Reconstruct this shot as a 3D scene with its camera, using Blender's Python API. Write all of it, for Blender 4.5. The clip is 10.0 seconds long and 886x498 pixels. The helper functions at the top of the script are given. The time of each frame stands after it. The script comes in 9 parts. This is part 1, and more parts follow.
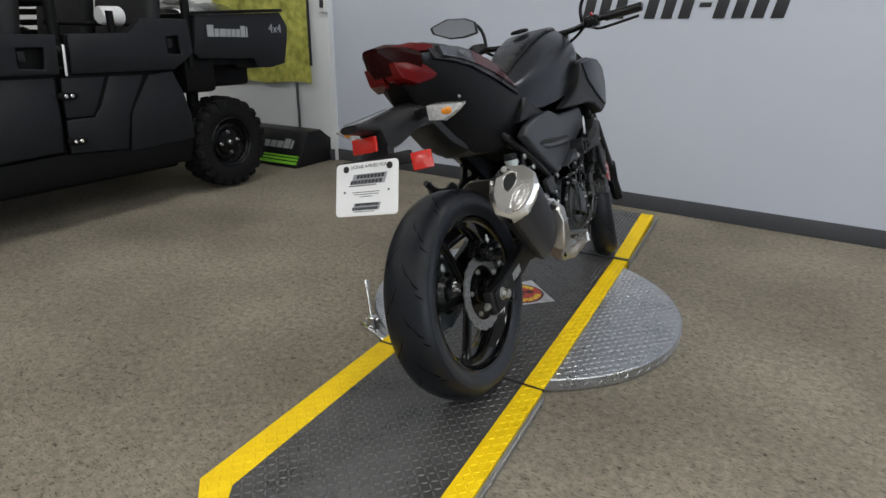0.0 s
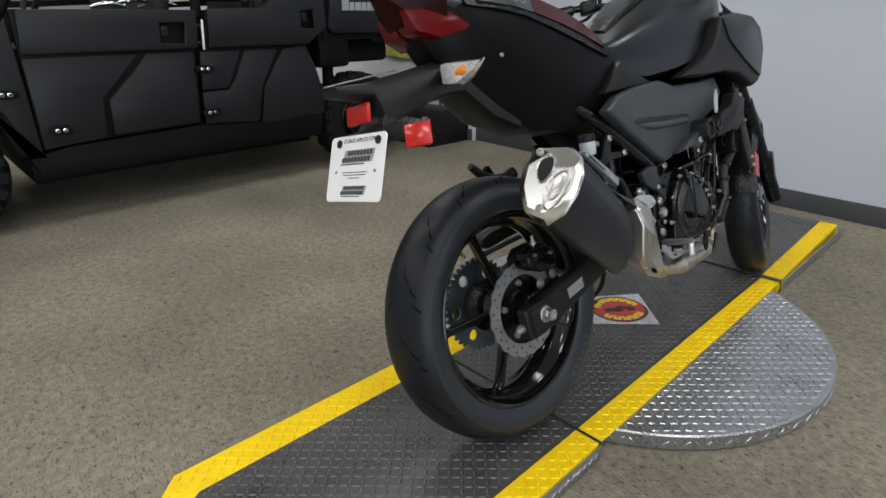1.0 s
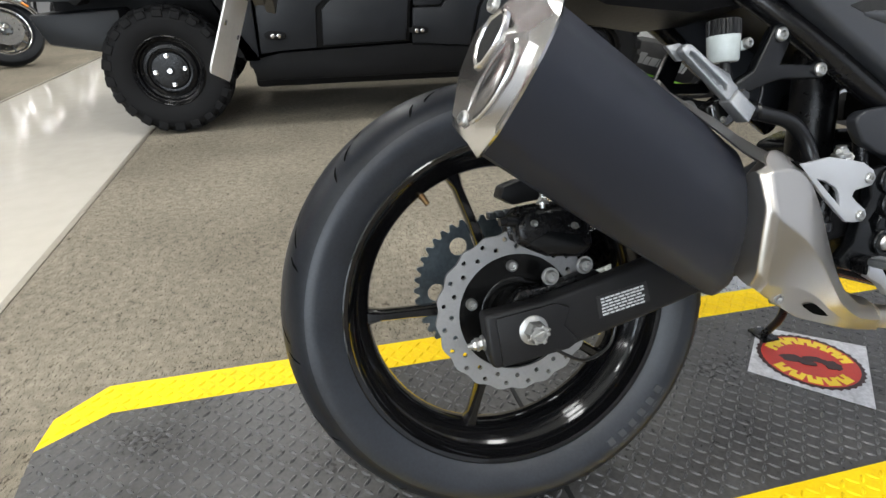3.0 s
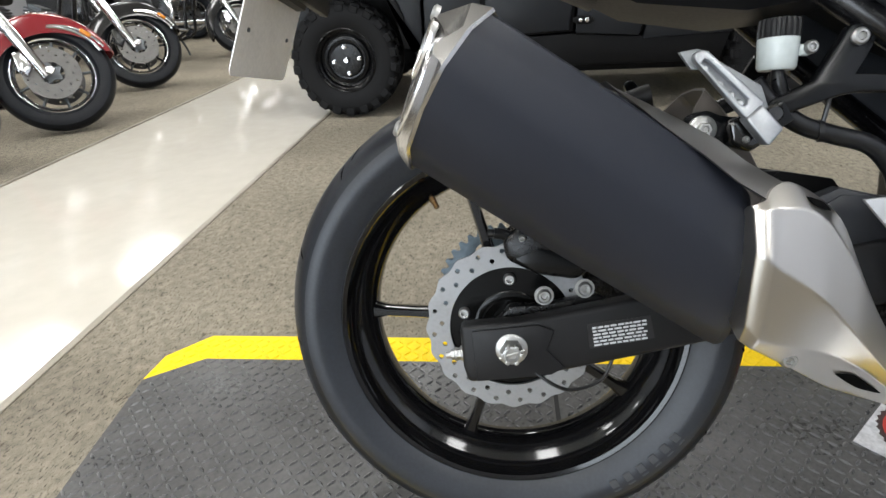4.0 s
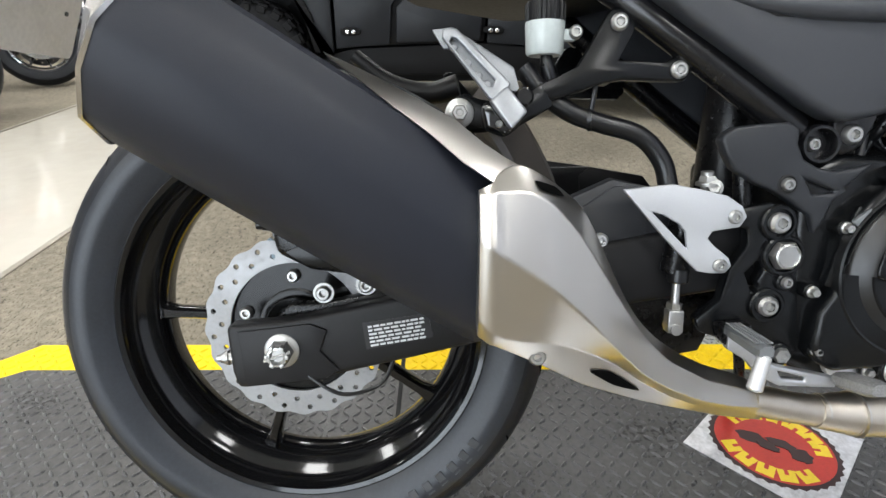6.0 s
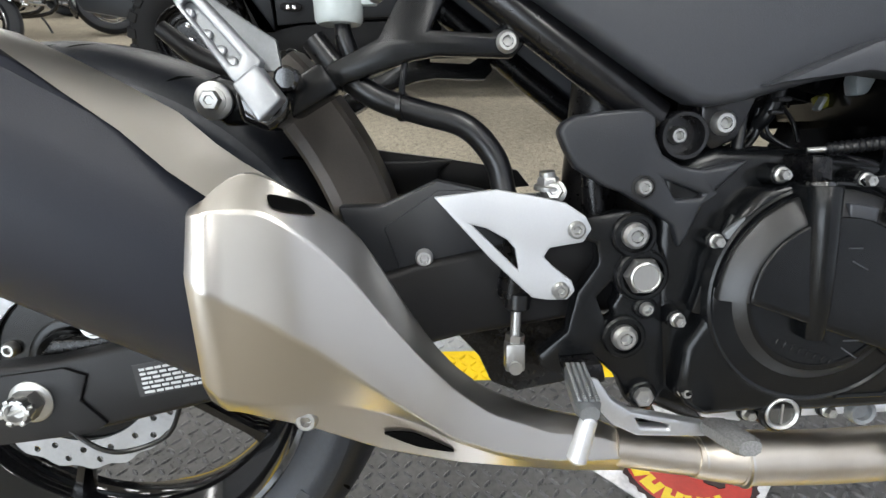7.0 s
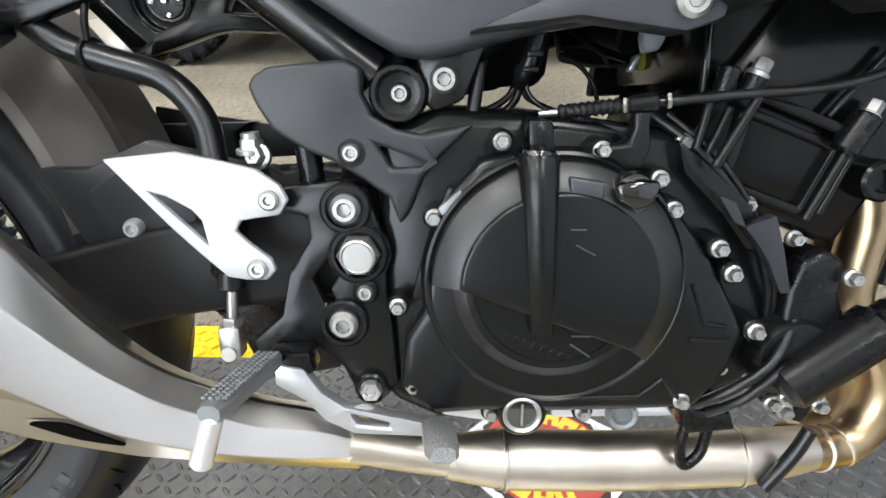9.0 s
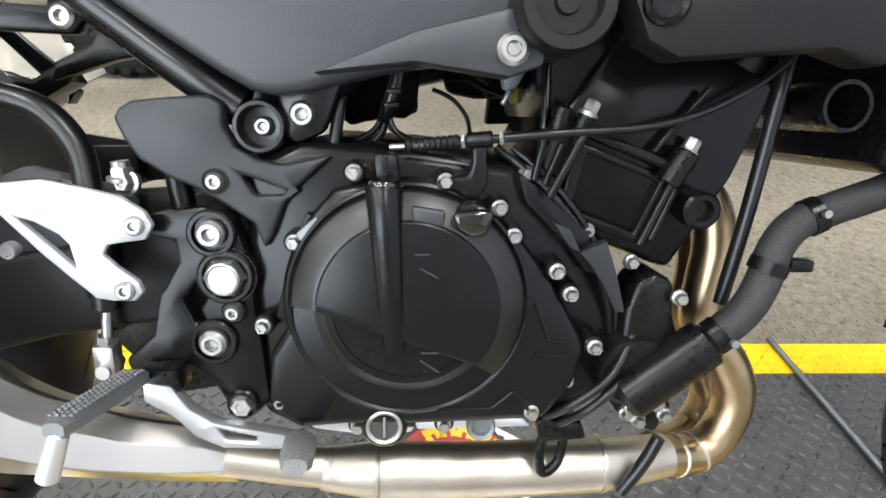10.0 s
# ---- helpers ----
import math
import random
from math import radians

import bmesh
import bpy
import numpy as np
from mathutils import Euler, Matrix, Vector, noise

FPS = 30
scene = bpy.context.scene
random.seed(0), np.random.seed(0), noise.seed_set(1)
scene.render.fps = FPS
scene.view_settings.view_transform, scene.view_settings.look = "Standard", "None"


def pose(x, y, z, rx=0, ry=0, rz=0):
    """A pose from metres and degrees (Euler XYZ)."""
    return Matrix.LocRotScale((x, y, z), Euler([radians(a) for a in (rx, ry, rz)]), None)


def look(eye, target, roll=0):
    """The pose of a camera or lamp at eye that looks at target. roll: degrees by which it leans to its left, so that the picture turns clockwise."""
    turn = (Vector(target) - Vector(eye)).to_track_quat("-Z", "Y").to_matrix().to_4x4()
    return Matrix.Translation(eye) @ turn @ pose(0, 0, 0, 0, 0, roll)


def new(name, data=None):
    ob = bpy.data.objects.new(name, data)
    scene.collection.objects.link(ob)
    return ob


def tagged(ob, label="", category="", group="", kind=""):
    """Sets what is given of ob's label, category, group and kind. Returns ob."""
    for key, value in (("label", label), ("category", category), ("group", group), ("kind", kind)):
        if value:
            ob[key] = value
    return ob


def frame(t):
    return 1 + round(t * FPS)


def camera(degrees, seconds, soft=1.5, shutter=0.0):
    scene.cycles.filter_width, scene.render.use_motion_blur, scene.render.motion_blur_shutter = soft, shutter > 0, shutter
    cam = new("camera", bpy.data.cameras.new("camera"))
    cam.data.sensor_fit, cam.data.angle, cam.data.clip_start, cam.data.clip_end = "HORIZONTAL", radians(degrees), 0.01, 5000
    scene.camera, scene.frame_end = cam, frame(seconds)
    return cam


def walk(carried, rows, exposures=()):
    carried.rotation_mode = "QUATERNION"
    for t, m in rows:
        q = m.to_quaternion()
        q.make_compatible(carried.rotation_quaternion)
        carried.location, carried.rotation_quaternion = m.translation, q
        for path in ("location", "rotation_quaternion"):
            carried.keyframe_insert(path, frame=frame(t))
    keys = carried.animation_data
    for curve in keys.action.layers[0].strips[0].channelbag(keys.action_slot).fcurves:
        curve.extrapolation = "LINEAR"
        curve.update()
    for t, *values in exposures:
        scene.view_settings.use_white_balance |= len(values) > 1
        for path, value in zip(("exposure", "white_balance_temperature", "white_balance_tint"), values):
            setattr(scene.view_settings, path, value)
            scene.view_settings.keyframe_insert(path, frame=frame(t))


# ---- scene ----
cam = camera(76.2, 10.0, soft=1.5, shutter=0.0)
PATH = [
    (0, (0.628, -1.332, 1.036), (-0.259, 0.321, 0.34), 0.9),
    (0.5, (0.66, -1.106, 0.997), (-0.442, 0.398, 0.272), 0.3),
    (1, (0.725, -0.894, 0.964), (-0.618, 0.384, 0.214), -0.6),
    (1.5, (0.692, -0.72, 0.893), (-0.739, 0.408, 0.069), 0.1),
    (2, (0.622, -0.512, 0.811), (-0.854, 0.487, -0.097), -0.0),
    (2.5, (0.625, -0.359, 0.777), (-0.991, 0.393, -0.13), -1.3),
    (3, (0.627, -0.242, 0.767), (-1.117, 0.192, -0.112), -0.5),
    (3.2, (0.614, -0.199, 0.761), (-1.161, 0.087, -0.115), -0.4),
    (4.3, (0.64, 0.034, 0.782), (-1.126, -0.231, -0.12), -3.2),
    (4.5, (0.634, 0.053, 0.779), (-1.128, -0.216, -0.128), -2.7),
    (5, (0.617, 0.079, 0.768), (-1.145, -0.171, -0.146), -2.7),
    (5.5, (0.608, 0.086, 0.753), (-1.18, -0.102, -0.123), -1.7),
    (6, (0.594, 0.172, 0.734), (-1.21, 0.166, -0.13), -0.2),
    (6.2, (0.585, 0.22, 0.728), (-1.229, 0.241, -0.115), -0.2),
    (7.3, (0.431, 0.37, 0.703), (-1.304, 0.444, -0.288), 0.1),
    (7.5, (0.411, 0.396, 0.694), (-1.302, 0.482, -0.335), 0.4),
    (8, (0.401, 0.467, 0.685), (-1.305, 0.551, -0.357), 0.3),
    (8.5, (0.417, 0.518, 0.685), (-1.296, 0.51, -0.348), -0.1),
    (9, (0.43, 0.564, 0.689), (-1.294, 0.553, -0.325), 0.2),
    (9.5, (0.442, 0.603, 0.699), (-1.292, 0.647, -0.296), 1.4),
    (10, (0.452, 0.642, 0.71), (-1.295, 0.737, -0.26), 2.0),
]
walk(cam, [(t, look(eye, target, roll)) for t, eye, target, roll in PATH],
     exposures=[(0.0, -0.44), (1.0, -0.30), (2.0, 0.0), (3.0, 0.40), (4.5, 0.45), (6.0, 0.57), (7.3, 0.75), (8.0, 0.89), (8.5, 1.0), (9.0, 1.08), (10.0, 1.10)])

# ---- world and light ----
world = bpy.data.worlds.new("world")
scene.world = world
world.use_nodes = True
world.node_tree.nodes["Background"].inputs[0].default_value = (0.75, 0.8, 0.9, 1)
world.node_tree.nodes["Background"].inputs[1].default_value = 0.1

CEILING = 3.3


def area_lamp(name, m, sx, sy, watts, colour):
    data = bpy.data.lights.new(name, "AREA")
    data.shape, data.size, data.size_y, data.energy, data.color = "RECTANGLE", sx, sy, watts, colour
    ob = new(name, data)
    ob.matrix_world = m
    return ob


# daylight through the shop window, in its opening
area_lamp("window_light", look((5.15, -3.9, 1.535), (0, -3.9, 1.4)), 5.7, 2.75, 145, (0.84, 0.93, 1.0))
TROFFERS = [(x, y) for x in (-7.0, -4.4, -1.6, 1.2, 3.6) for y in (-5.6, -3.2, -0.9, 1.4)]
for px, py in TROFFERS:
    area_lamp("ceiling_lamp", look((px, py, CEILING - 0.045), (px, py, 0)), 1.1, 0.5, 21.3, (0.968, 0.985, 0.995))
# ---- materials ----
def surface(name, colour, rough=0.5, metal=0.0, vary=0.12, fine=180.0, coarse=9.0, bump=0.0, bump_scale=300.0,
            coat=0.0, stretch=(1, 1, 1), rough_vary=0.12, spec=0.5, second=None, random_tint=0.0, transmission=0.0, ior=1.45):
    """A painted, plastic or metal surface: colour varied at two scales, roughness varied, fine relief."""
    m = bpy.data.materials.new(name)
    m.use_nodes = True
    nt = m.node_tree
    n, link = nt.nodes, nt.links.new
    b = n["Principled BSDF"]
    co = n.new("ShaderNodeTexCoord")
    mp = n.new("ShaderNodeMapping")
    mp.inputs["Scale"].default_value = stretch
    link(co.outputs["Object"], mp.inputs["Vector"])
    n1 = n.new("ShaderNodeTexNoise")
    n1.inputs["Scale"].default_value, n1.inputs["Detail"].default_value = fine, 3
    n2 = n.new("ShaderNodeTexNoise")
    n2.inputs["Scale"].default_value, n2.inputs["Detail"].default_value = coarse, 4
    link(mp.outputs[0], n1.inputs["Vector"])
    link(co.outputs["Object"], n2.inputs["Vector"])
    add = n.new("ShaderNodeMath")
    add.operation = "ADD"
    link(n1.outputs["Fac"], add.inputs[0])
    link(n2.outputs["Fac"], add.inputs[1])
    rng = n.new("ShaderNodeMapRange")
    rng.inputs["From Min"].default_value, rng.inputs["From Max"].default_value = 0.6, 1.4
    rng.inputs["To Min"].default_value, rng.inputs["To Max"].default_value = 0.0, 1.0
    link(add.outputs[0], rng.inputs["Value"])
    mix = n.new("ShaderNodeMix")
    mix.data_type = "RGBA"
    lo = [c * (1 - vary) for c in colour]
    hi = [min(1, c * (1 + vary)) for c in (second or colour)]
    mix.inputs[6].default_value = (*lo, 1)
    mix.inputs[7].default_value = (*hi, 1)
    link(rng.outputs[0], mix.inputs[0])
    out = mix.outputs[2]
    if random_tint:
        info = n.new("ShaderNodeObjectInfo")
        r2 = n.new("ShaderNodeMapRange")
        r2.inputs["To Min"].default_value, r2.inputs["To Max"].default_value = 1 - random_tint, 1 + random_tint
        link(info.outputs["Random"], r2.inputs["Value"])
        hsv = n.new("ShaderNodeHueSaturation")
        link(r2.outputs[0], hsv.inputs["Value"])
        link(out, hsv.inputs["Color"])
        out = hsv.outputs[0]
    link(out, b.inputs["Base Color"])
    rr = n.new("ShaderNodeMapRange")
    rr.inputs["From Min"].default_value, rr.inputs["From Max"].default_value = 0.6, 1.4
    rr.inputs["To Min"].default_value = max(0.02, rough * (1 - rough_vary))
    rr.inputs["To Max"].default_value = min(1, rough * (1 + rough_vary))
    link(add.outputs[0], rr.inputs["Value"])
    link(rr.outputs[0], b.inputs["Roughness"])
    b.inputs["Metallic"].default_value = metal
    b.inputs["Specular IOR Level"].default_value = spec
    b.inputs["Coat Weight"].default_value = coat
    b.inputs["Coat Roughness"].default_value = 0.04
    b.inputs["Transmission Weight"].default_value = transmission
    b.inputs["IOR"].default_value = ior
    if bump:
        n3 = n.new("ShaderNodeTexNoise")
        n3.inputs["Scale"].default_value, n3.inputs["Detail"].default_value = bump_scale, 4
        link(mp.outputs[0], n3.inputs["Vector"])
        bp = n.new("ShaderNodeBump")
        bp.inputs["Strength"].default_value, bp.inputs["Distance"].default_value = bump, 0.002
        link(n3.outputs["Fac"], bp.inputs["Height"])
        link(bp.outputs[0], b.inputs["Normal"])
    return m


def carpet_material(name="carpet_loop", light=(0.290, 0.257, 0.201), dark=(0.152, 0.134, 0.104)):
    """Short loop carpet: mottled taupe with short dark flecks."""
    m = surface(name, dark, rough=0.95, vary=0.25, fine=900, coarse=1.2, bump=0.9, bump_scale=420, second=light, spec=0.15)
    nt = m.node_tree
    n, link = nt.nodes, nt.links.new
    b = n["Principled BSDF"]
    old = b.inputs["Base Color"].links[0].from_socket
    co = next(x for x in n if x.bl_idname == "ShaderNodeTexCoord")
    mp = n.new("ShaderNodeMapping")
    mp.inputs["Scale"].default_value = (70, 190, 90)
    mp.inputs["Rotation"].default_value = (0, 0, 0.5)
    link(co.outputs["Object"], mp.inputs["Vector"])
    fl = n.new("ShaderNodeTexNoise")
    fl.inputs["Scale"].default_value, fl.inputs["Detail"].default_value, fl.inputs["Roughness"].default_value = 1.0, 4, 0.75
    link(mp.outputs[0], fl.inputs["Vector"])
    ramp = n.new("ShaderNodeValToRGB")
    ramp.color_ramp.elements[0].position, ramp.color_ramp.elements[1].position = 0.36, 0.45
    ramp.color_ramp.elements[0].color, ramp.color_ramp.elements[1].color = (0.20, 0.19, 0.18, 1), (1.06, 1.06, 1.06, 1)
    link(fl.outputs["Fac"], ramp.inputs[0])
    mp2 = n.new("ShaderNodeMapping")
    mp2.inputs["Scale"].default_value = (34, 56, 30)
    mp2.inputs["Rotation"].default_value = (0, 0, -0.35)
    link(co.outputs["Object"], mp2.inputs["Vector"])
    clump = n.new("ShaderNodeTexNoise")
    clump.inputs["Scale"].default_value, clump.inputs["Detail"].default_value, clump.inputs["Roughness"].default_value, clump.inputs["Distortion"].default_value = 1.0, 5, 0.72, 0.6
    link(mp2.outputs[0], clump.inputs["Vector"])
    ramp2 = n.new("ShaderNodeValToRGB")
    ramp2.color_ramp.elements[0].position, ramp2.color_ramp.elements[1].position = 0.33, 0.42
    ramp2.color_ramp.elements[0].color, ramp2.color_ramp.elements[1].color = (0.38, 0.36, 0.33, 1), (1.0, 1.0, 1.0, 1)
    link(clump.outputs["Fac"], ramp2.inputs[0])
    mul0 = n.new("ShaderNodeMix")
    mul0.data_type, mul0.blend_type = "RGBA", "MULTIPLY"
    mul0.inputs[0].default_value = 1.0
    link(old, mul0.inputs[6])
    link(ramp2.outputs[0], mul0.inputs[7])
    old = mul0.outputs[2]
    big = n.new("ShaderNodeTexNoise")
    big.inputs["Scale"].default_value, big.inputs["Detail"].default_value = 42, 4
    link(co.outputs["Object"], big.inputs["Vector"])
    br = n.new("ShaderNodeMapRange")
    br.inputs["From Min"].default_value, br.inputs["From Max"].default_value = 0.3, 0.7
    br.inputs["To Min"].default_value, br.inputs["To Max"].default_value = 0.76, 1.17
    link(big.outputs["Fac"], br.inputs["Value"])
    mul = n.new("ShaderNodeMix")
    mul.data_type, mul.blend_type = "RGBA", "MULTIPLY"
    mul.inputs[0].default_value = 1.0
    link(old, mul.inputs[6])
    link(ramp.outputs[0], mul.inputs[7])
    mul2 = n.new("ShaderNodeMix")
    mul2.data_type, mul2.blend_type = "RGBA", "MULTIPLY"
    mul2.inputs[0].default_value = 1.0
    link(mul.outputs[2], mul2.inputs[6])
    link(br.outputs[0], mul2.inputs[7])
    link(mul2.outputs[2], b.inputs["Base Color"])
    return m


def glow(name, colour, strength):
    m = bpy.data.materials.new(name)
    m.use_nodes = True
    b = m.node_tree.nodes["Principled BSDF"]
    b.inputs["Base Color"].default_value = (*colour, 1)
    b.inputs["Emission Color"].default_value = (*colour, 1)
    b.inputs["Emission Strength"].default_value = strength
    return m


CARPET = carpet_material()
TILE = surface("polished_floor_tile", (0.54, 0.505, 0.435), rough=0.10, vary=0.03, fine=12, coarse=1.4, spec=0.5, rough_vary=0.08, second=(0.57, 0.535, 0.465))
TRIM_METAL = surface("edge_trim", (0.30, 0.27, 0.22), rough=0.45, metal=0.4, vary=0.2)
WALL = surface("wall_paint", (0.53, 0.56, 0.64), rough=0.75, vary=0.03, fine=260, coarse=1.5, bump=0.15, bump_scale=500)
WALL_LIGHT = surface("wall_paint_light", (0.70, 0.715, 0.72), rough=0.7, vary=0.03, fine=260, coarse=1.5, bump=0.15, bump_scale=500)
WALL_FAR = surface("wall_paint_dark", (0.36, 0.365, 0.38), rough=0.75, vary=0.05, fine=260, coarse=1.5)
BASEBOARD = surface("rubber_base", (0.062, 0.064, 0.072), rough=0.5, vary=0.1)
CEILING_TILE = surface("ceiling_tile", (0.75, 0.74, 0.70), rough=0.9, vary=0.05, bump=0.4, bump_scale=120)
DECK = surface("black_tread_plate", (0.034, 0.033, 0.033), rough=0.34, vary=0.35, fine=120, coarse=9, second=(0.066, 0.064, 0.062), rough_vary=0.35, bump=0.12, bump_scale=240)
LUG = surface("worn_tread_lug", (0.060, 0.060, 0.063), rough=0.30, vary=0.35, fine=90, coarse=14, second=(0.105, 0.104, 0.105), metal=0.2, rough_vary=0.3)
YELLOW = surface("yellow_paint", (0.86, 0.56, 0.004), rough=0.46, vary=0.08, fine=160, coarse=18, second=(0.90, 0.63, 0.010), bump=0.1, bump_scale=200, rough_vary=0.3, spec=0.22)
TREAD_ALU = surface("tread_aluminium", (0.46, 0.47, 0.49), rough=0.32, metal=0.9, vary=0.12, fine=140, coarse=10, rough_vary=0.35, bump=0.08, bump_scale=200)
# black of real joints, also painted shade of holes, slots and vents
GAP = surface("black_joint_and_shade", (0.012, 0.012, 0.012), rough=0.8)
# near-black that paints the shade inside tyre cuts and shield slots
RECESS_SHADE = surface("recess_shade", (0.002, 0.002, 0.002), rough=0.95, spec=0.05)
RUBBER = surface("tyre_rubber", (0.0095, 0.0110, 0.0145), rough=0.40, vary=0.25, fine=240, coarse=16, bump=0.1, bump_scale=420, spec=0.26)
RUBBER_SIDE = surface("tyre_sidewall", (0.0185, 0.0215, 0.0275), rough=0.38, vary=0.25, fine=240, coarse=16, bump=0.08, bump_scale=420, spec=0.45)
RUBBER_PALE = surface("tyre_lettering", (0.048, 0.051, 0.057), rough=0.6, vary=0.2)
GLOSS_BLACK = surface("gloss_black_paint", (0.005, 0.005, 0.005), rough=0.08, vary=0.15, coat=1.0, rough_vary=0.2)
RIM_BLACK = surface("gloss_rim_paint", (0.004, 0.004, 0.0045), rough=0.10, vary=0.15, spec=0.40, coat=0.30, rough_vary=0.2)
SATIN_BLACK = surface("satin_black_paint", (0.0035, 0.0035, 0.0040), rough=0.28, vary=0.2, bump=0.05, rough_vary=0.25, spec=0.32)
MATT_PLASTIC = surface("matt_black_plastic", (0.009, 0.009, 0.0098), rough=0.44, vary=0.18, fine=500, bump=0.12, bump_scale=900, spec=0.3)
# brown base colour paints the warm sheen on this black plastic
GUARD_PLASTIC = surface("guard_plastic_with_sheen", (0.093, 0.084, 0.076), rough=0.34, vary=0.10, fine=400, coarse=14, spec=0.6, rough_vary=0.04)
GREY_PLASTIC = surface("charcoal_plastic", (0.033, 0.0355, 0.041), rough=0.42, vary=0.08, fine=600, bump=0.12, bump_scale=1100, spec=0.6)
COVER_PLASTIC = surface("dark_textured_plastic", (0.021, 0.0225, 0.026), rough=0.38, vary=0.10, fine=600, bump=0.12, bump_scale=1100, spec=0.42)
FRAME_BLACK = surface("frame_paint", (0.0050, 0.0050, 0.0058), rough=0.26, vary=0.15, coat=0.08, spec=0.45)
ENGINE_BLACK = surface("engine_case_paint", (0.0040, 0.0044, 0.0050), rough=0.25, vary=0.15, fine=350, bump=0.0, spec=0.34, rough_vary=0.06)
# mirrors more than the case paint, adding sheen to bevel and bowl ring
COVER_SHEEN = surface("boosted_case_sheen", (0.048, 0.048, 0.0485), rough=0.38, metal=0.9, vary=0.06, fine=500, coarse=12)
TAIL_BLACK = surface("tail_paint", (0.0035, 0.0035, 0.004), rough=0.36, vary=0.15, spec=0.14)
CYL_BLACK = surface("cylinder_paint", (0.003, 0.003, 0.003), rough=0.2, vary=0.2, spec=0.28)
TANK_PAINT = surface("graphite_metallic_paint", (0.045, 0.048, 0.055), rough=0.30, metal=0.9, vary=0.1, fine=1600, coarse=4, coat=0.12)
RED_PAINT = surface("red_paint", (0.36, 0.010, 0.012), rough=0.22, vary=0.06, coat=0.5)
DARK_LENS = surface("smoked_red_lens", (0.014, 0.0006, 0.0007), rough=0.35, vary=0.2, spec=0.10)
DEEP_RED = surface("deep_red_metallic", (0.065, 0.004, 0.006), rough=0.24, metal=0.5, vary=0.15, fine=900, coat=0.25)
BAND_GREY = surface("silver_grey_metallic", (0.10, 0.104, 0.112), rough=0.28, metal=0.8, vary=0.08, fine=1200, coat=0.3)
FOOT_ALU = surface("dull_cast_footrest", (0.27, 0.28, 0.295), rough=0.40, metal=0.7, vary=0.12, fine=300, coarse=20)
PEDAL_ALU = surface("satin_alloy", (0.48, 0.49, 0.51), rough=0.34, metal=0.8, vary=0.06, fine=400)
SIGHT_GLASS = surface("sight_glass", (0.05, 0.05, 0.048), rough=0.1, vary=0.1, coat=0.5)
DULL_ALU = surface("dull_alloy", (0.20, 0.21, 0.22), rough=0.45, metal=0.6, vary=0.15, fine=400)
RED_LENS = surface("red_lens", (0.095, 0.003, 0.004), rough=0.20, vary=0.2, fine=60, spec=0.22)
RED_REFLECTOR = surface("red_reflector", (0.44, 0.014, 0.008), rough=0.2, vary=0.3, fine=500, coarse=200, coat=0.4)
AMBER = surface("amber_lens", (0.60, 0.20, 0.015), rough=0.15, vary=0.1, coat=0.4)
CLEAR_LENS = surface("clear_lens", (0.74, 0.73, 0.70), rough=0.12, metal=0.55, vary=0.45, fine=160, coarse=90, coat=0.8)
MUFFLER_BLACK = surface("heatproof_black", (0.0150, 0.0170, 0.0240), rough=0.44, vary=0.08, fine=700, coarse=8, bump=0.12, bump_scale=1200, spec=0.36)
STAINLESS = surface("brushed_stainless", (0.565, 0.542, 0.505), rough=0.29, metal=1.0, vary=0.008, fine=6, coarse=2.5, stretch=(1, 1, 4), rough_vary=0.03)
CAP_STEEL = surface("polished_end_cap", (0.58, 0.57, 0.56), rough=0.22, metal=1.0, vary=0.02, fine=10, coarse=3)
TITAN = surface("heat_tinted_pipe", (0.50, 0.447, 0.375), rough=0.40, metal=1.0, vary=0.05, fine=30, coarse=7, second=(0.62, 0.575, 0.51), rough_vary=0.08)
HEADER = surface("amber_heat_tinted_pipe", (0.38, 0.275, 0.155), rough=0.32, metal=1.0, vary=0.12, fine=30, coarse=9, second=(0.43, 0.34, 0.215), rough_vary=0.1)
CAST_ALU = surface("satin_aluminium", (0.66, 0.67, 0.69), rough=0.38, metal=0.75, vary=0.05, fine=500, bump=0.08, bump_scale=900)
WHITE_ALU = surface("silver_lacquered_aluminium", (0.43, 0.44, 0.46), rough=0.42, metal=0.35, vary=0.04, fine=600, bump=0.06, bump_scale=900)
ZINC = surface("zinc_bolt", (0.41, 0.41, 0.40), rough=0.36, metal=0.9, vary=0.06, fine=300)
CHROME = surface("chrome", (0.75, 0.75, 0.76), rough=0.09, metal=1.0, vary=0.03)
DISC_STEEL = surface("brake_disc_steel", (0.33, 0.333, 0.34), rough=0.60, metal=1.0, vary=0.12, fine=200, coarse=20, rough_vary=0.4)
DARK_STEEL = surface("dark_steel", (0.13, 0.14, 0.15), rough=0.42, metal=0.8, vary=0.25)
SPROCKET = surface("plated_sprocket", (0.10, 0.122, 0.137), rough=0.35, metal=0.8, vary=0.3, coarse=25)
WHITE_PLATE = surface("white_plate", (0.80, 0.80, 0.80), rough=0.4, vary=0.02)
PLATE_BACK = surface("plate_back", (0.80, 0.78, 0.75), rough=0.34, metal=0.15, vary=0.1, coarse=20)
PRINT_DARK = surface("print_dark", (0.03, 0.03, 0.034), rough=0.5)
PRINT_GREY = surface("print_grey", (0.30, 0.31, 0.33), rough=0.5)
LABEL_BLACK = surface("label_black", (0.012, 0.012, 0.013), rough=0.4)
LABEL_TEXT = surface("label_text", (0.55, 0.56, 0.57), rough=0.5)
RESERVOIR = surface("milky_plastic", (0.43, 0.47, 0.465), rough=0.25, vary=0.08, coarse=30)
HOSE = surface("rubber_hose", (0.0055, 0.0058, 0.0068), rough=0.30, vary=0.2, spec=0.5)
